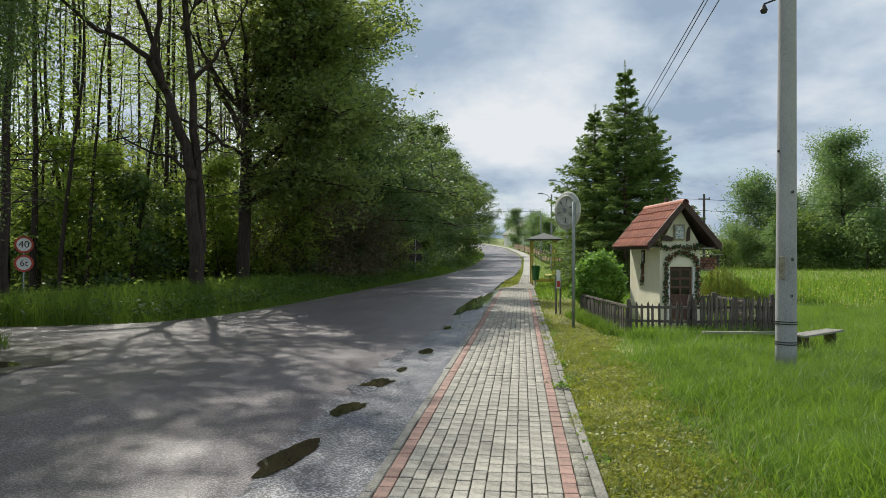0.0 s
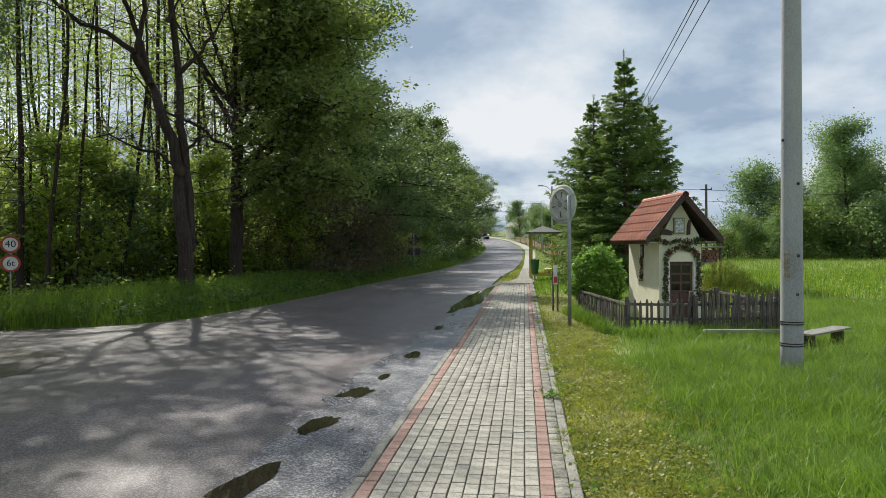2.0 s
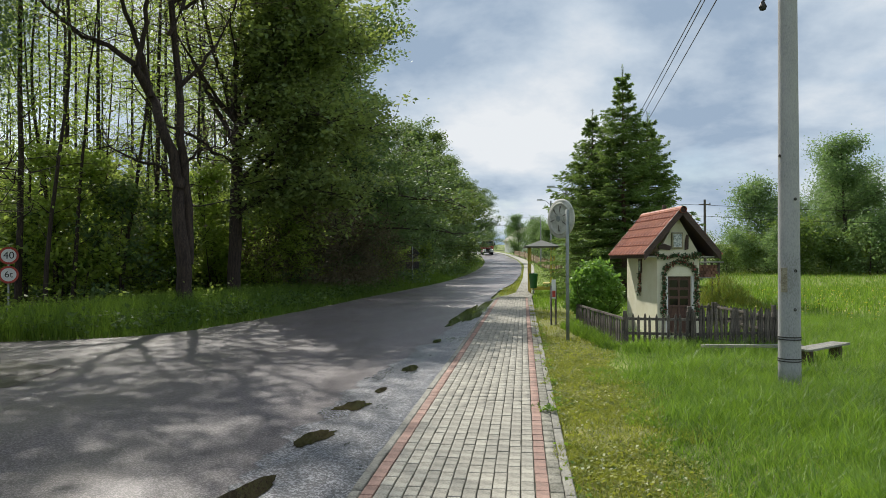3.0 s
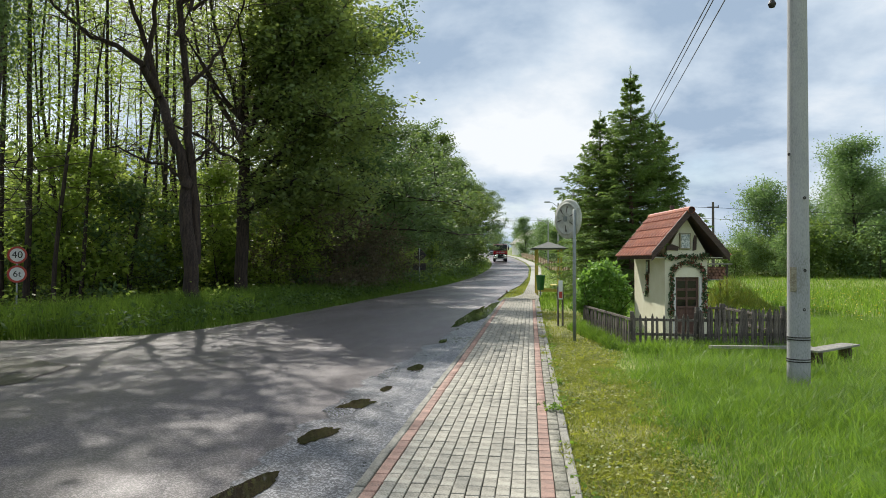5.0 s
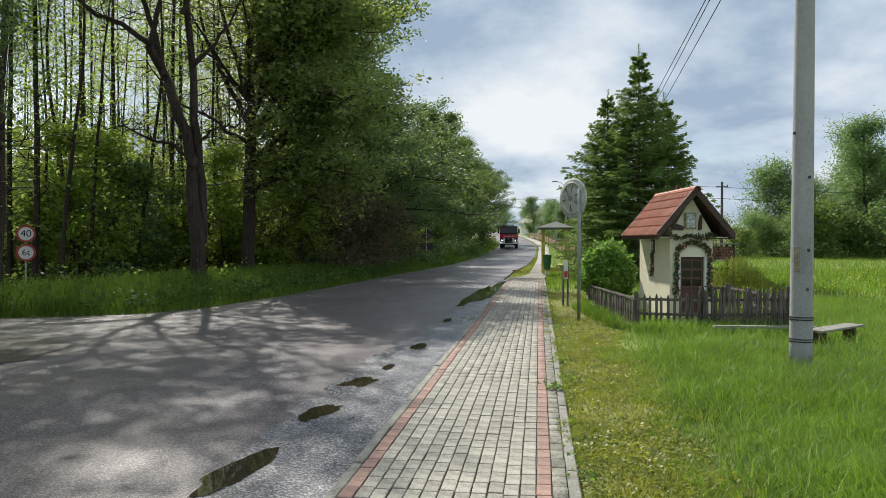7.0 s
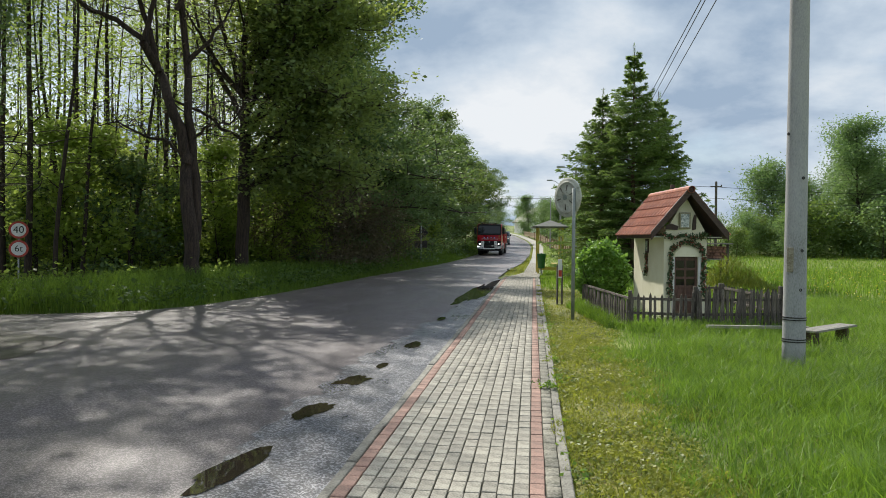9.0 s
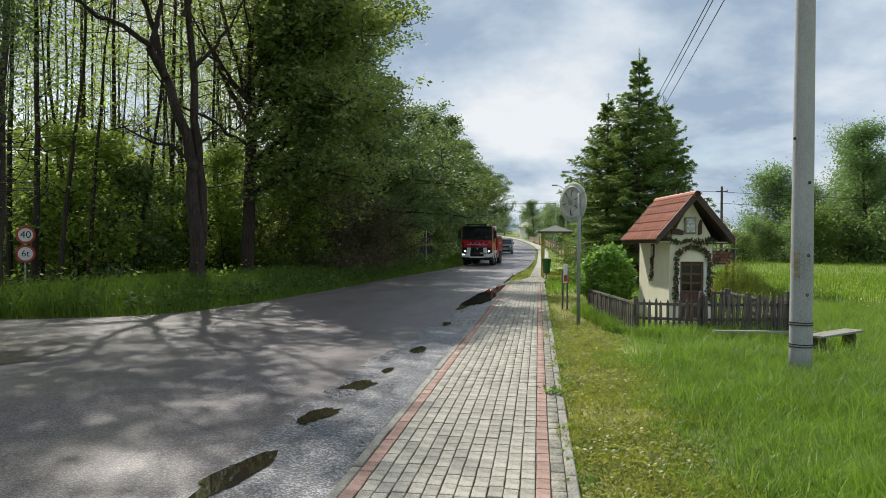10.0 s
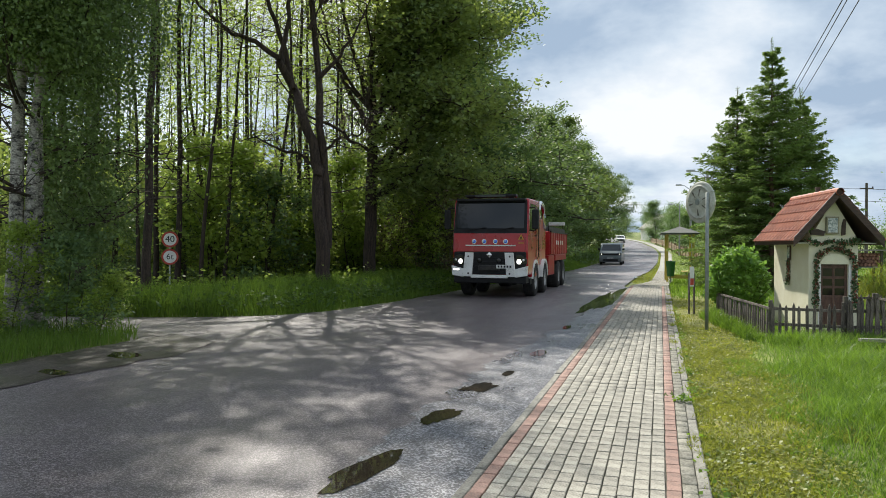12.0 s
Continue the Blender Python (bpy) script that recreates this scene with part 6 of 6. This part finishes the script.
def slab(name, quad, thick, material, parent, label=""):
    """A flat plate on four corners, pushed back along its normal."""
    q = [Vector(p) for p in quad]
    n = (q[1] - q[0]).cross(q[3] - q[0]).normalized() * thick
    bm = bmesh.new()
    a = [bm.verts.new(p) for p in q]
    b = [bm.verts.new(p - n) for p in q]
    bm.faces.new(a)
    bm.faces.new(b[::-1])
    for i in range(4):
        j = (i + 1) % 4
        bm.faces.new((a[i], b[i], b[j], a[j]))
    bmesh.ops.recalc_face_normals(bm, faces=bm.faces)
    return part(name, bm, material, parent, label)


def wheel_of(parent, x, y, r, w):
    """A wheel whose axle runs along its own x."""
    wh = new("wheel")
    wh.parent = parent
    wh.matrix_local = pose(x, y, r)
    s = 1 if x > 0 else -1
    turn = pose(0, 0, 0, 0, 90, 0)
    tyre = lathe([(r * 0.56, -w / 2), (r * 0.9, -w / 2), (r * 0.975, -w * 0.42), (r, -w * 0.3), (r, w * 0.3), (r * 0.975, w * 0.42), (r * 0.9, w / 2), (r * 0.56, w / 2)], 28, turn)
    ty = part("tyre", tyre, M_RUBBER, wh, "black lugged tyre", True)
    for k in range(22):
        bm = box(-w * 0.42, w * 0.42, -0.018, 0.018, r * 0.985, r * 1.01)
        bm.transform(pose(0, 0, 0, k * 360 / 22, 0, 0))
        part("tread_lug", bm, M_RUBBER, ty) if r > 0.5 and k % 2 == 0 else bm.free()
    rim = lathe([(r * 0.57, s * w * 0.48), (r * 0.5, s * w * 0.42), (r * 0.42, s * w * 0.1), (r * 0.2, s * w * 0.12), (r * 0.17, s * w * 0.42), (0, s * w * 0.44)], 24, turn)
    rm = part("rim", rim, M_RIM, wh, "dull grey steel rim", True)
    for k in range(8):
        a = k * math.pi / 4
        part("wheel_nut", lathe([(0.0, 0), (r * 0.04, 0), (r * 0.04, 0.03), (0, 0.035)], 6, pose(s * w * 0.12, r * 0.3 * math.cos(a), r * 0.3 * math.sin(a), 0, 90 * s, 0)), M_CHROME, rm) if r > 0.5 else None
    return wh


truck = thing("fire_engine", Matrix(), "red four-axle fire engine with white bumper and chrome intake pipe", "fire engine")
truck_wheels = []


def build_truck():
    t = truck
    W = 1.22
    # cab shell: side profile drawn across the width
    cab = part("cab", prism([(-1.36, 0.72), (-1.42, 1.42), (-1.40, 2.02), (-1.20, 2.98), (-1.08, 3.07), (0.72, 3.10), (0.80, 3.0), (0.80, 0.95), (0.62, 0.9), (0.60, 0.62), (-0.66, 0.62), (-0.70, 0.72)], -W, W, axis="x", bevel=0.045), M_FIRE, t, "glossy red cab")
    # windscreen with black surround
    slab("windscreen_surround", [(-1.19, -1.432, 2.0), (1.19, -1.432, 2.0), (1.16, -1.235, 3.02), (-1.16, -1.235, 3.02)], 0.02, M_PLASTIC, cab)
    slab("windscreen", [(-1.10, -1.43, 2.14), (1.10, -1.43, 2.14), (1.08, -1.255, 2.95), (-1.08, -1.255, 2.95)], 0.012, M_GLASS, cab, "dark reflecting windscreen")
    pbox("sun_visor", (-1.12, 1.12, -1.40, -1.14, 2.98, 3.06), M_PLASTIC, cab, 0.02)
    for x0 in (-0.75, 0.15):
        part("wiper", rod([(x0, -1.47, 2.06), (x0 + 0.3, -1.465, 2.12), (x0 + 0.62, -1.455, 2.17)], 0.012, 5), M_PLASTIC, cab)
    lb = pbox("light_bar", (-0.95, 0.75, -0.95, -0.62, 3.13, 3.22), M_PLASTIC, t, 0.03, "low dark roof light bar")
    pbox("lens", (-0.6, 0.4, -0.957, -0.951, 3.145, 3.2), M_GLASS, lb)
    pbox("light_bar_foot", (-0.85, -0.7, -0.85, -0.72, 3.05, 3.135), M_PLASTIC, lb)
    pbox("light_bar_foot", (0.5, 0.65, -0.85, -0.72, 3.05, 3.135), M_PLASTIC, lb)
    # red front panel
    slab("front_panel", [(-1.15, -1.452, 1.44), (1.15, -1.452, 1.44), (1.15, -1.436, 1.98), (-1.15, -1.436, 1.98)], 0.02, M_FIRE, cab, "glossy red front flap")
    for x in (-0.5, -0.17, 0.19, 0.52):
        b = part("blue_lamp", lathe([(0.0, 0.04), (0.035, 0.036), (0.052, 0.018), (0.055, 0.0)], 16, pose(x, -1.452, 1.74, 90, 0, 0)), M_BLUE, cab, "round blue flashing lamp")
        part("bezel", lathe([(0.056, 0.0), (0.074, 0.0), (0.074, 0.03), (0.058, 0.03)], 16, pose(x, -1.452, 1.74, 90, 0, 0)), M_CHROME, b)
        # small white dot before the lens, a painted highlight
        part("lens_highlight", lathe([(0, 0.03), (0.02, 0.02), (0.02, 0.0)], 10, pose(x - 0.01, -1.486, 1.75, 90, 0, 0)), M_VWHITE, b)
    pbox("white_bar", (-0.78, 0.84, -1.485, -1.458, 1.60, 1.635), M_VWHITE, cab)
    part("warning_triangle", prism([(0.92, 1.8), (1.1, 1.8), (1.01, 1.97)], -1.462, -1.453), M_AMBER, cab, "small amber and black triangular mark")
    part("triangle_centre", prism([(0.97, 1.83), (1.05, 1.83), (1.01, 1.91)], -1.466, -1.463), M_PLASTIC, cab)
    pbox("mark_bar", (0.93, 1.1, -1.462, -1.453, 1.68, 1.71), M_AMBER, cab)
    # grille, bull bars, bumper, lamps
    gr = pbox("grille", (-1.17, 1.17, -1.47, -1.36, 0.74, 1.42), M_PLASTIC, t, 0.03, "black grille and lamp band")
    for z in (0.95, 1.08, 1.21):
        pbox("grille_slat", (-0.48, 0.48, -1.49, -1.468, z, z + 0.05), M_PLASTIC, gr, 0.01)
    part("badge", lathe([(0, 0), (0.09, 0), (0.09, 0.02), (0, 0.025)], 4, pose(0, -1.475, 1.33, 90, 0, 0)), M_CHROME, gr, "plain chrome diamond badge")
    pbox("winch", (-0.35, 0.35, -1.56, -1.48, 0.84, 1.02), M_IRON, gr, 0.03)
    for s in (-1, 1):
        a, b = sorted((s * 0.52, s * 0.80))
        bar = part("bumper_upright", prism([(s * 0.56, 0.66), (s * 0.86, 0.66), (s * 0.78, 1.40), (s * 0.50, 1.40)], -1.56, -1.47, bevel=0.02), M_VWHITE, t, "white steel bumper upright")
        for z in (0.76, 1.28):
            part("bolt", lathe([(0.03, 0), (0.03, 0.012), (0, 0.014)], 8, pose(s * 0.67, -1.561, z, 90, 0, 0)), M_IRON, bar)
        part("bumper_wing", prism([(s * 0.84, 0.64), (s * 1.21, 0.70), (s * 1.24, 1.0), (s * 0.84, 0.9)], -1.53, -1.38, bevel=0.02), M_VWHITE, t, "white bumper corner")
        hl = part("headlamp", prism([(s * 0.85, 1.0), (s * 1.2, 1.06), (s * 1.21, 1.2), (s * 1.02, 1.34), (s * 0.85, 1.32)], -1.495, -1.44, bevel=0.012), M_LENS, t, "dark glass headlamp unit")
        part("reflector", lathe([(0.085, 0.004), (0.085, 0.0), (0.055, -0.02), (0.05, 0.004)], 18, pose(s * 0.95, -1.503, 1.13, 90, 0, 0)), M_CHROME, hl)
        part("lamp_glow", lathe([(0, 0.02), (0.045, 0.015), (0.06, 0.0)], 14, pose(s * 0.95, -1.498, 1.13, 90, 0, 0)), M_HEAD, hl, "lit headlamp")
        part("side_lens", lathe([(0, 0.012), (0.04, 0.008), (0.045, 0.0)], 12, pose(s * 1.1, -1.497, 1.17, 90, 0, 0)), M_CHROME, hl)
        part("fog_lamp", lathe([(0, 0.03), (0.07, 0.025), (0.085, 0.0), (0.085, -0.04)], 16, pose(s * 0.32, -1.50, 1.16, 90, 0, 0)), M_LENS, gr, "round dark spot lamp")
        pbox("daytime_light", (*sorted((s * 0.98, s * 1.16)), -1.536, -1.53, 0.86, 0.90), M_HEAD if s < 0 else M_VWHITE, hl)
    pbox("bumper_centre", (-0.6, 0.6, -1.55, -1.42, 0.62, 0.72), M_VWHITE, t, 0.02, "white lower bumper")
    pbox("under_skirt", (-1.18, 1.18, -1.44, -1.0, 0.46, 0.68), M_PLASTIC, t, 0.03)
    pl = pbox("number_plate", (0.25, 0.77, -1.572, -1.562, 0.92, 1.03), M_VWHITE, t)
    for k in range(5):
        pbox("plate_bar", (0.29 + k * 0.095, 0.35 + k * 0.095, -1.576, -1.5725, 0.945, 1.01), M_PLASTIC, pl)
    # cab sides: door window, door seam, mirrors, steps, white arches
    for s in (-1, 1):
        X = s * (W + 0.004)
        q = [(X, -1.1, 2.1), (X, 0.05, 2.1), (X, 0.0, 2.92), (X, -1.0, 2.92)]
        slab("side_window", q if s > 0 else q[::-1], 0.006, M_GLASS, cab)
        slab("door_seam", [(X, 0.16, 0.95), (X, 0.19, 0.95), (X, 0.19, 2.96), (X, 0.16, 2.96)][::s], 0.004, M_PLASTIC, cab)
        pbox("door_handle", (*sorted((X, s * (W + 0.04))), -0.12, 0.06, 1.92, 1.97), M_PLASTIC, cab, 0.008)
        mir = pbox("mirror", (*sorted((s * 1.32, s * 1.54)), -1.36, -1.24, 2.12, 2.72), M_PLASTIC, t, 0.04, "tall black door mirror")
        part("mirror_arm", rod([(s * 1.2, -1.1, 2.78), (s * 1.42, -1.28, 2.78), (s * 1.42, -1.28, 2.7)], 0.022, 6), M_PLASTIC, mir)
        part("mirror_arm", rod([(s * 1.2, -1.12, 2.1), (s * 1.42, -1.28, 2.06), (s * 1.42, -1.28, 2.14)], 0.022, 6), M_PLASTIC, mir)
        for yc in (0.0, 1.95):
            pts = [(yc + 0.66 * math.cos(a), 0.52 + 0.66 * math.sin(a)) for a in np.linspace(0.1, math.pi - 0.1, 12)]
            inn = [(yc + 0.56 * math.cos(a), 0.52 + 0.56 * math.sin(a)) for a in np.linspace(math.pi - 0.1, 0.1, 12)]
            part("wheel_arch", prism(pts + inn, *sorted((s * 0.86, s * 1.25)), axis="x"), M_VWHITE, t, "white mudguard")
        pbox("step", (*sorted((s * 0.9, s * 1.22)), -0.98, -0.68, 0.42, 0.6), M_PLASTIC, t, 0.02)
        # body behind the cab
        for k, (y0, y1) in enumerate(((3.35, 4.5), (4.55, 5.7), (5.75, 6.9), (6.95, 8.05))):
            pbox("locker_shutter", (*sorted((s * 1.205, s * 1.235)), y0, y1, 1.32, 2.12), M_FIRE_D, t, 0.008, "dusty red side locker panel")
            for m in range(3):
                pbox("lettering_bar", (*sorted((s * 1.236, s * 1.24)), y0 + 0.15 + m * 0.3, y0 + 0.32 + m * 0.3, 1.68, 1.84), M_VWHITE, t) if k in (1, 2) else None
        pbox("rear_skirt", (*sorted((s * 1.1, s * 1.23)), 4.62, 7.9, 1.07, 1.3), M_FIRE_D, t, 0.02)
        pbox("side_box", (*sorted((s * 0.72, s * 1.2)), 3.0, 4.55, 0.55, 1.28), M_FIRE_D, t, 0.03, "dusty red side tank box")
        for k in range(9):
            pbox("body_rib", (*sorted((s * 1.236, s * 1.25)), 3.34 + k * 0.58, 3.38 + k * 0.58, 1.32, 2.14), M_FIRE_D, t)
        pbox("body_sill", (*sorted((s * 1.2, s * 1.26)), 3.3, 8.1, 2.12, 2.18), M_IRON, t)
        for y in (3.5, 4.6, 5.7, 6.8, 7.9):
            part("rail_stanchion", rod([(s * 1.12, y, 2.14), (s * 1.12, y, 2.36)], 0.018, 6), M_IRON, t)
        slab("quarter_window", [(X, 0.3, 2.2), (X, 0.68, 2.2), (X, 0.68, 2.9), (X, 0.3, 2.9)] if s > 0 else [(X, 0.3, 2.9), (X, 0.68, 2.9), (X, 0.68, 2.2), (X, 0.3, 2.2)], 0.006, M_GLASS, cab)
        part("grab_rail", rod([(s * 1.25, 0.24, 1.2), (s * 1.28, 0.24, 1.3), (s * 1.28, 0.24, 2.2), (s * 1.25, 0.24, 2.3)], 0.016, 6), M_PLASTIC, cab)
    for y, x in ((1.3, -0.7), (1.3, 0.7), (2.4, 0.0)):
        pbox("tower_box", (x - 0.32, x + 0.32, y, y + 0.5, 2.54, 2.8), M_IRON, t, 0.03)
    part("boom", rod([(0.0, 2.6, 2.75), (0.0, 4.5, 2.62), (0.0, 7.2, 2.46)], 0.12, 10), M_FIRE_D, t, "red crane boom laid along the deck")
    pbox("chassis", (-0.45, 0.45, -1.1, 8.0, 0.62, 0.92), M_PLASTIC, t, 0.02)
    pbox("body", (-1.2, 1.2, 3.3, 8.1, 1.3, 2.16), M_FIRE_D, t, 0.03, "red equipment body")
    pbox("cab_rear_unit", (-1.15, 1.15, 1.15, 2.6, 0.95, 2.55), M_FIRE, t, 0.05, "red equipment tower behind the cab")
    pbox("top_rail", (-1.15, -1.1, 3.4, 8.0, 2.2, 2.34), M_IRON, t)
    pbox("top_rail", (1.1, 1.15, 3.4, 8.0, 2.2, 2.34), M_IRON, t)
    pbox("top_gear", (-0.7, 0.7, 3.6, 7.4, 2.16, 2.42), M_PLASTIC, t, 0.06, "dark boom and winch gear")
    pbox("lamp_board", (0.5, 1.2, 7.6, 7.7, 2.5, 2.64), M_VWHITE, t, 0.01, "pale lamp board on the rear frame")
    for x in (0.55, 1.12):
        pbox("board_post", (x - 0.02, x + 0.02, 7.63, 7.67, 2.14, 2.5), M_IRON, t)
    for s in (1,):
        part("intake_pipe", rod([(s * 1.16, 1.0, 2.5), (s * 1.16, 0.98, 2.85)] + [(s * 1.16, 0.98 + 0.3 * (1 - math.cos(a)), 2.85 + 0.22 * math.sin(a)) for a in np.linspace(0.3, math.pi / 2, 5)] + [(s * 1.16, 1.7, 3.02), (s * 1.16, 1.98, 2.9), (s * 1.16, 2.08, 2.6), (s * 1.16, 2.1, 2.2)], 0.075, 12), M_CHROME, t, "curved chrome intake pipe", True)
        for z in (2.62, 2.72, 2.82, 2.92):
            pbox("vent_slat", (0.96, 1.2, 0.84, 0.96, z, z + 0.05), M_CHROME, t, 0.008)
    for y in (0.0, 1.95, 5.55, 6.95):
        w = 0.36 if y < 3 else 0.5
        for s in (-1, 1):
            truck_wheels.append(wheel_of(t, s * (1.24 - w / 2), y, 0.53, w))
        part("axle", rod([(-0.9, y, 0.53), (0.9, y, 0.53)], 0.08, 8), M_PLASTIC, t)


build_truck()
truck.scale = (0.965, 1, 1)


def build_car(name, label, paint, W, L, H, hood, r, lamps=True):
    """A van or car seen from the front: body profile, glass, lamps, wheels; origin under the front axle."""
    ob = thing(name, Matrix(), label, "van" if name == "van" else "car")
    f = -0.85
    e_ = L + f
    prof = [(f, 0.32), (f - 0.04, 0.62), (f + 0.03, hood - 0.12), (f + 0.75, hood + 0.02), (f + 1.55, H - 0.1), (f + 2.0, H), (e_ - 0.35, H - 0.05), (e_ - 0.02, hood + 0.1), (e_, 0.4), (e_ - 0.1, 0.25), (f + 0.1, 0.25)]
    body = part("body", prism(prof, -W, W, axis="x", bevel=0.05), paint, ob)
    slab("windscreen", [(-W + 0.1, f + 0.80, hood + 0.075), (W - 0.1, f + 0.80, hood + 0.075), (W - 0.22, f + 1.5, H - 0.12), (-W + 0.22, f + 1.5, H - 0.12)], 0.02, M_GLASS, body, "dark windscreen")
    for s in (-1, 1):
        X = s * (W + 0.004)
        slab("side_window", [(X, f + 1.15, hood + 0.06), (X, e_ - 0.5, hood + 0.06), (X, e_ - 0.6, H - 0.16), (X, f + 1.65, H - 0.16)][::s], 0.006, M_GLASS, body)
        hl = pbox("headlamp", (*sorted((s * (W - 0.38), s * (W - 0.05))), f - 0.05, f + 0.02, hood - 0.34, hood - 0.16), M_GLASS, body, 0.02)
        if lamps:
            part("lamp_glow", lathe([(0, 0.02), (0.035, 0.0)], 12, pose(s * (W - 0.2), f - 0.052, hood - 0.25, 90, 0, 0)), M_HEAD, hl, "lit headlamp")
        m = pbox("mirror", (*sorted((s * W, s * (W + 0.2))), f + 1.05, f + 1.2, hood + 0.08, hood + 0.26), M_PLASTIC, ob, 0.04)
    pbox("grille", (-W + 0.4, W - 0.4, f - 0.055, f, hood - 0.34, hood - 0.2), M_PLASTIC, body, 0.02)
    pbox("lower_grille", (-W + 0.3, W - 0.3, f - 0.06, f, 0.36, 0.52), M_PLASTIC, body, 0.02)
    pl = pbox("number_plate", (-0.26, 0.26, f - 0.07, f - 0.055, 0.54, 0.65), M_VWHITE, body)
    for k in range(5):
        pbox("plate_bar", (-0.22 + k * 0.095, -0.16 + k * 0.095, f - 0.073, f - 0.0705, 0.565, 0.63), M_PLASTIC, pl)
    wheels = [wheel_of(ob, s * (W - 0.1), y, r, 0.22) for y in (0.0, L - 1.75) for s in (-1, 1)]
    return ob, wheels


van, van_wheels = build_car("van", "grey-blue van with lit headlamps following on the road", M_VANGREY, 0.96, 4.9, 1.92, 1.2, 0.36)
car, car_wheels = build_car("car", "small white car far up the road", M_VWHITE, 0.88, 4.2, 1.5, 0.98, 0.34)

# seconds, x and y of the front axle
TRUCK_ROWS = [(0, -15.5, 206), (1, -12.4, 190), (2, -9.8, 174), (2.5, -8.7, 165), (3.2, -7.5, 154), (4, -6.4, 142), (5, -5.4, 127.5), (6, -4.5, 113.5), (7, -4.1, 99.5), (8, -4.05, 85.8), (9, -4.25, 71.8), (9.5, -4.42, 64.4), (10, -4.65, 56.8), (10.5, -4.9, 48.8), (11, -5.06, 40.4), (11.5, -5.1, 31.9), (12, -5.08, 23.1)]
VAN_ROWS = [(0, -17.5, 214), (1, -15.6, 206), (3, -12.0, 188), (5, -8.9, 167), (6, -7.4, 154), (7, -6.0, 139), (8, -5.0, 124), (9, -4.5, 108.5), (10, -4.3, 93.5), (11, -4.25, 79.5), (12, -4.3, 66)]
CAR_ROWS = [(0, -58, 330), (6, -30, 245), (9, -16.5, 209), (10.5, -12.0, 184), (12, -8.2, 157)]


def smooth_row(rows, t):
    ts = [r[0] for r in rows]
    i = max(0, min(len(ts) - 2, next((k for k in range(len(ts) - 1) if t <= ts[k + 1]), len(ts) - 2)))
    (t0, *a), (t1, *b) = rows[i], rows[i + 1]

    def vel(k):
        lo, hi = rows[max(k - 1, 0)], rows[min(k + 1, len(rows) - 1)]
        return [(q - p) / (hi[0] - lo[0]) for p, q in zip(lo[1:], hi[1:])]
    va, vb = vel(i), vel(i + 1)
    h = t1 - t0
    u = (t - t0) / h
    return [(2 * u ** 3 - 3 * u ** 2 + 1) * p + (u ** 3 - 2 * u ** 2 + u) * h * m + (3 * u ** 2 - 2 * u ** 3) * q + (u ** 3 - u ** 2) * h * n for p, q, m, n in zip(a, b, va, vb)]


def motions():
    for ob, rows, wheels, r, base in ((truck, TRUCK_ROWS, truck_wheels, 0.53, 6.9), (van, VAN_ROWS, van_wheels, 0.36, 3.1), (car, CAR_ROWS, car_wheels, 0.34, 2.4)):
        path = []
        for k in range(0, 61):
            t = k * 0.2
            x, y = smooth_row(rows, t)
            x2, y2 = smooth_row(rows, max(0.0, t - 0.25))
            if t < 0.25:
                x2, y2 = x + (x - smooth_row(rows, 0.3)[0]), y + (y - smooth_row(rows, 0.3)[1])
            yaw = math.degrees(math.atan2(-(x2 - x), max(y2 - y, 0.1)))
            z0, z1 = rise(y), rise(y + base)
            path.append((t, pose(x, y, z0 - 0.012, math.degrees(math.atan2(z1 - z0, base)), 0, yaw)))
        walk(ob, path)
        homes = [w.location.copy() for w in wheels]
        y0 = smooth_row(rows, 0)[1]
        for w, home in zip(wheels, homes):
            walk(w, [(k / 30, Matrix.Translation(home) @ pose(0, 0, 0, math.degrees((y0 - smooth_row(rows, k / 30)[1]) / r), 0, 0)) for k in range(361)])


motions()
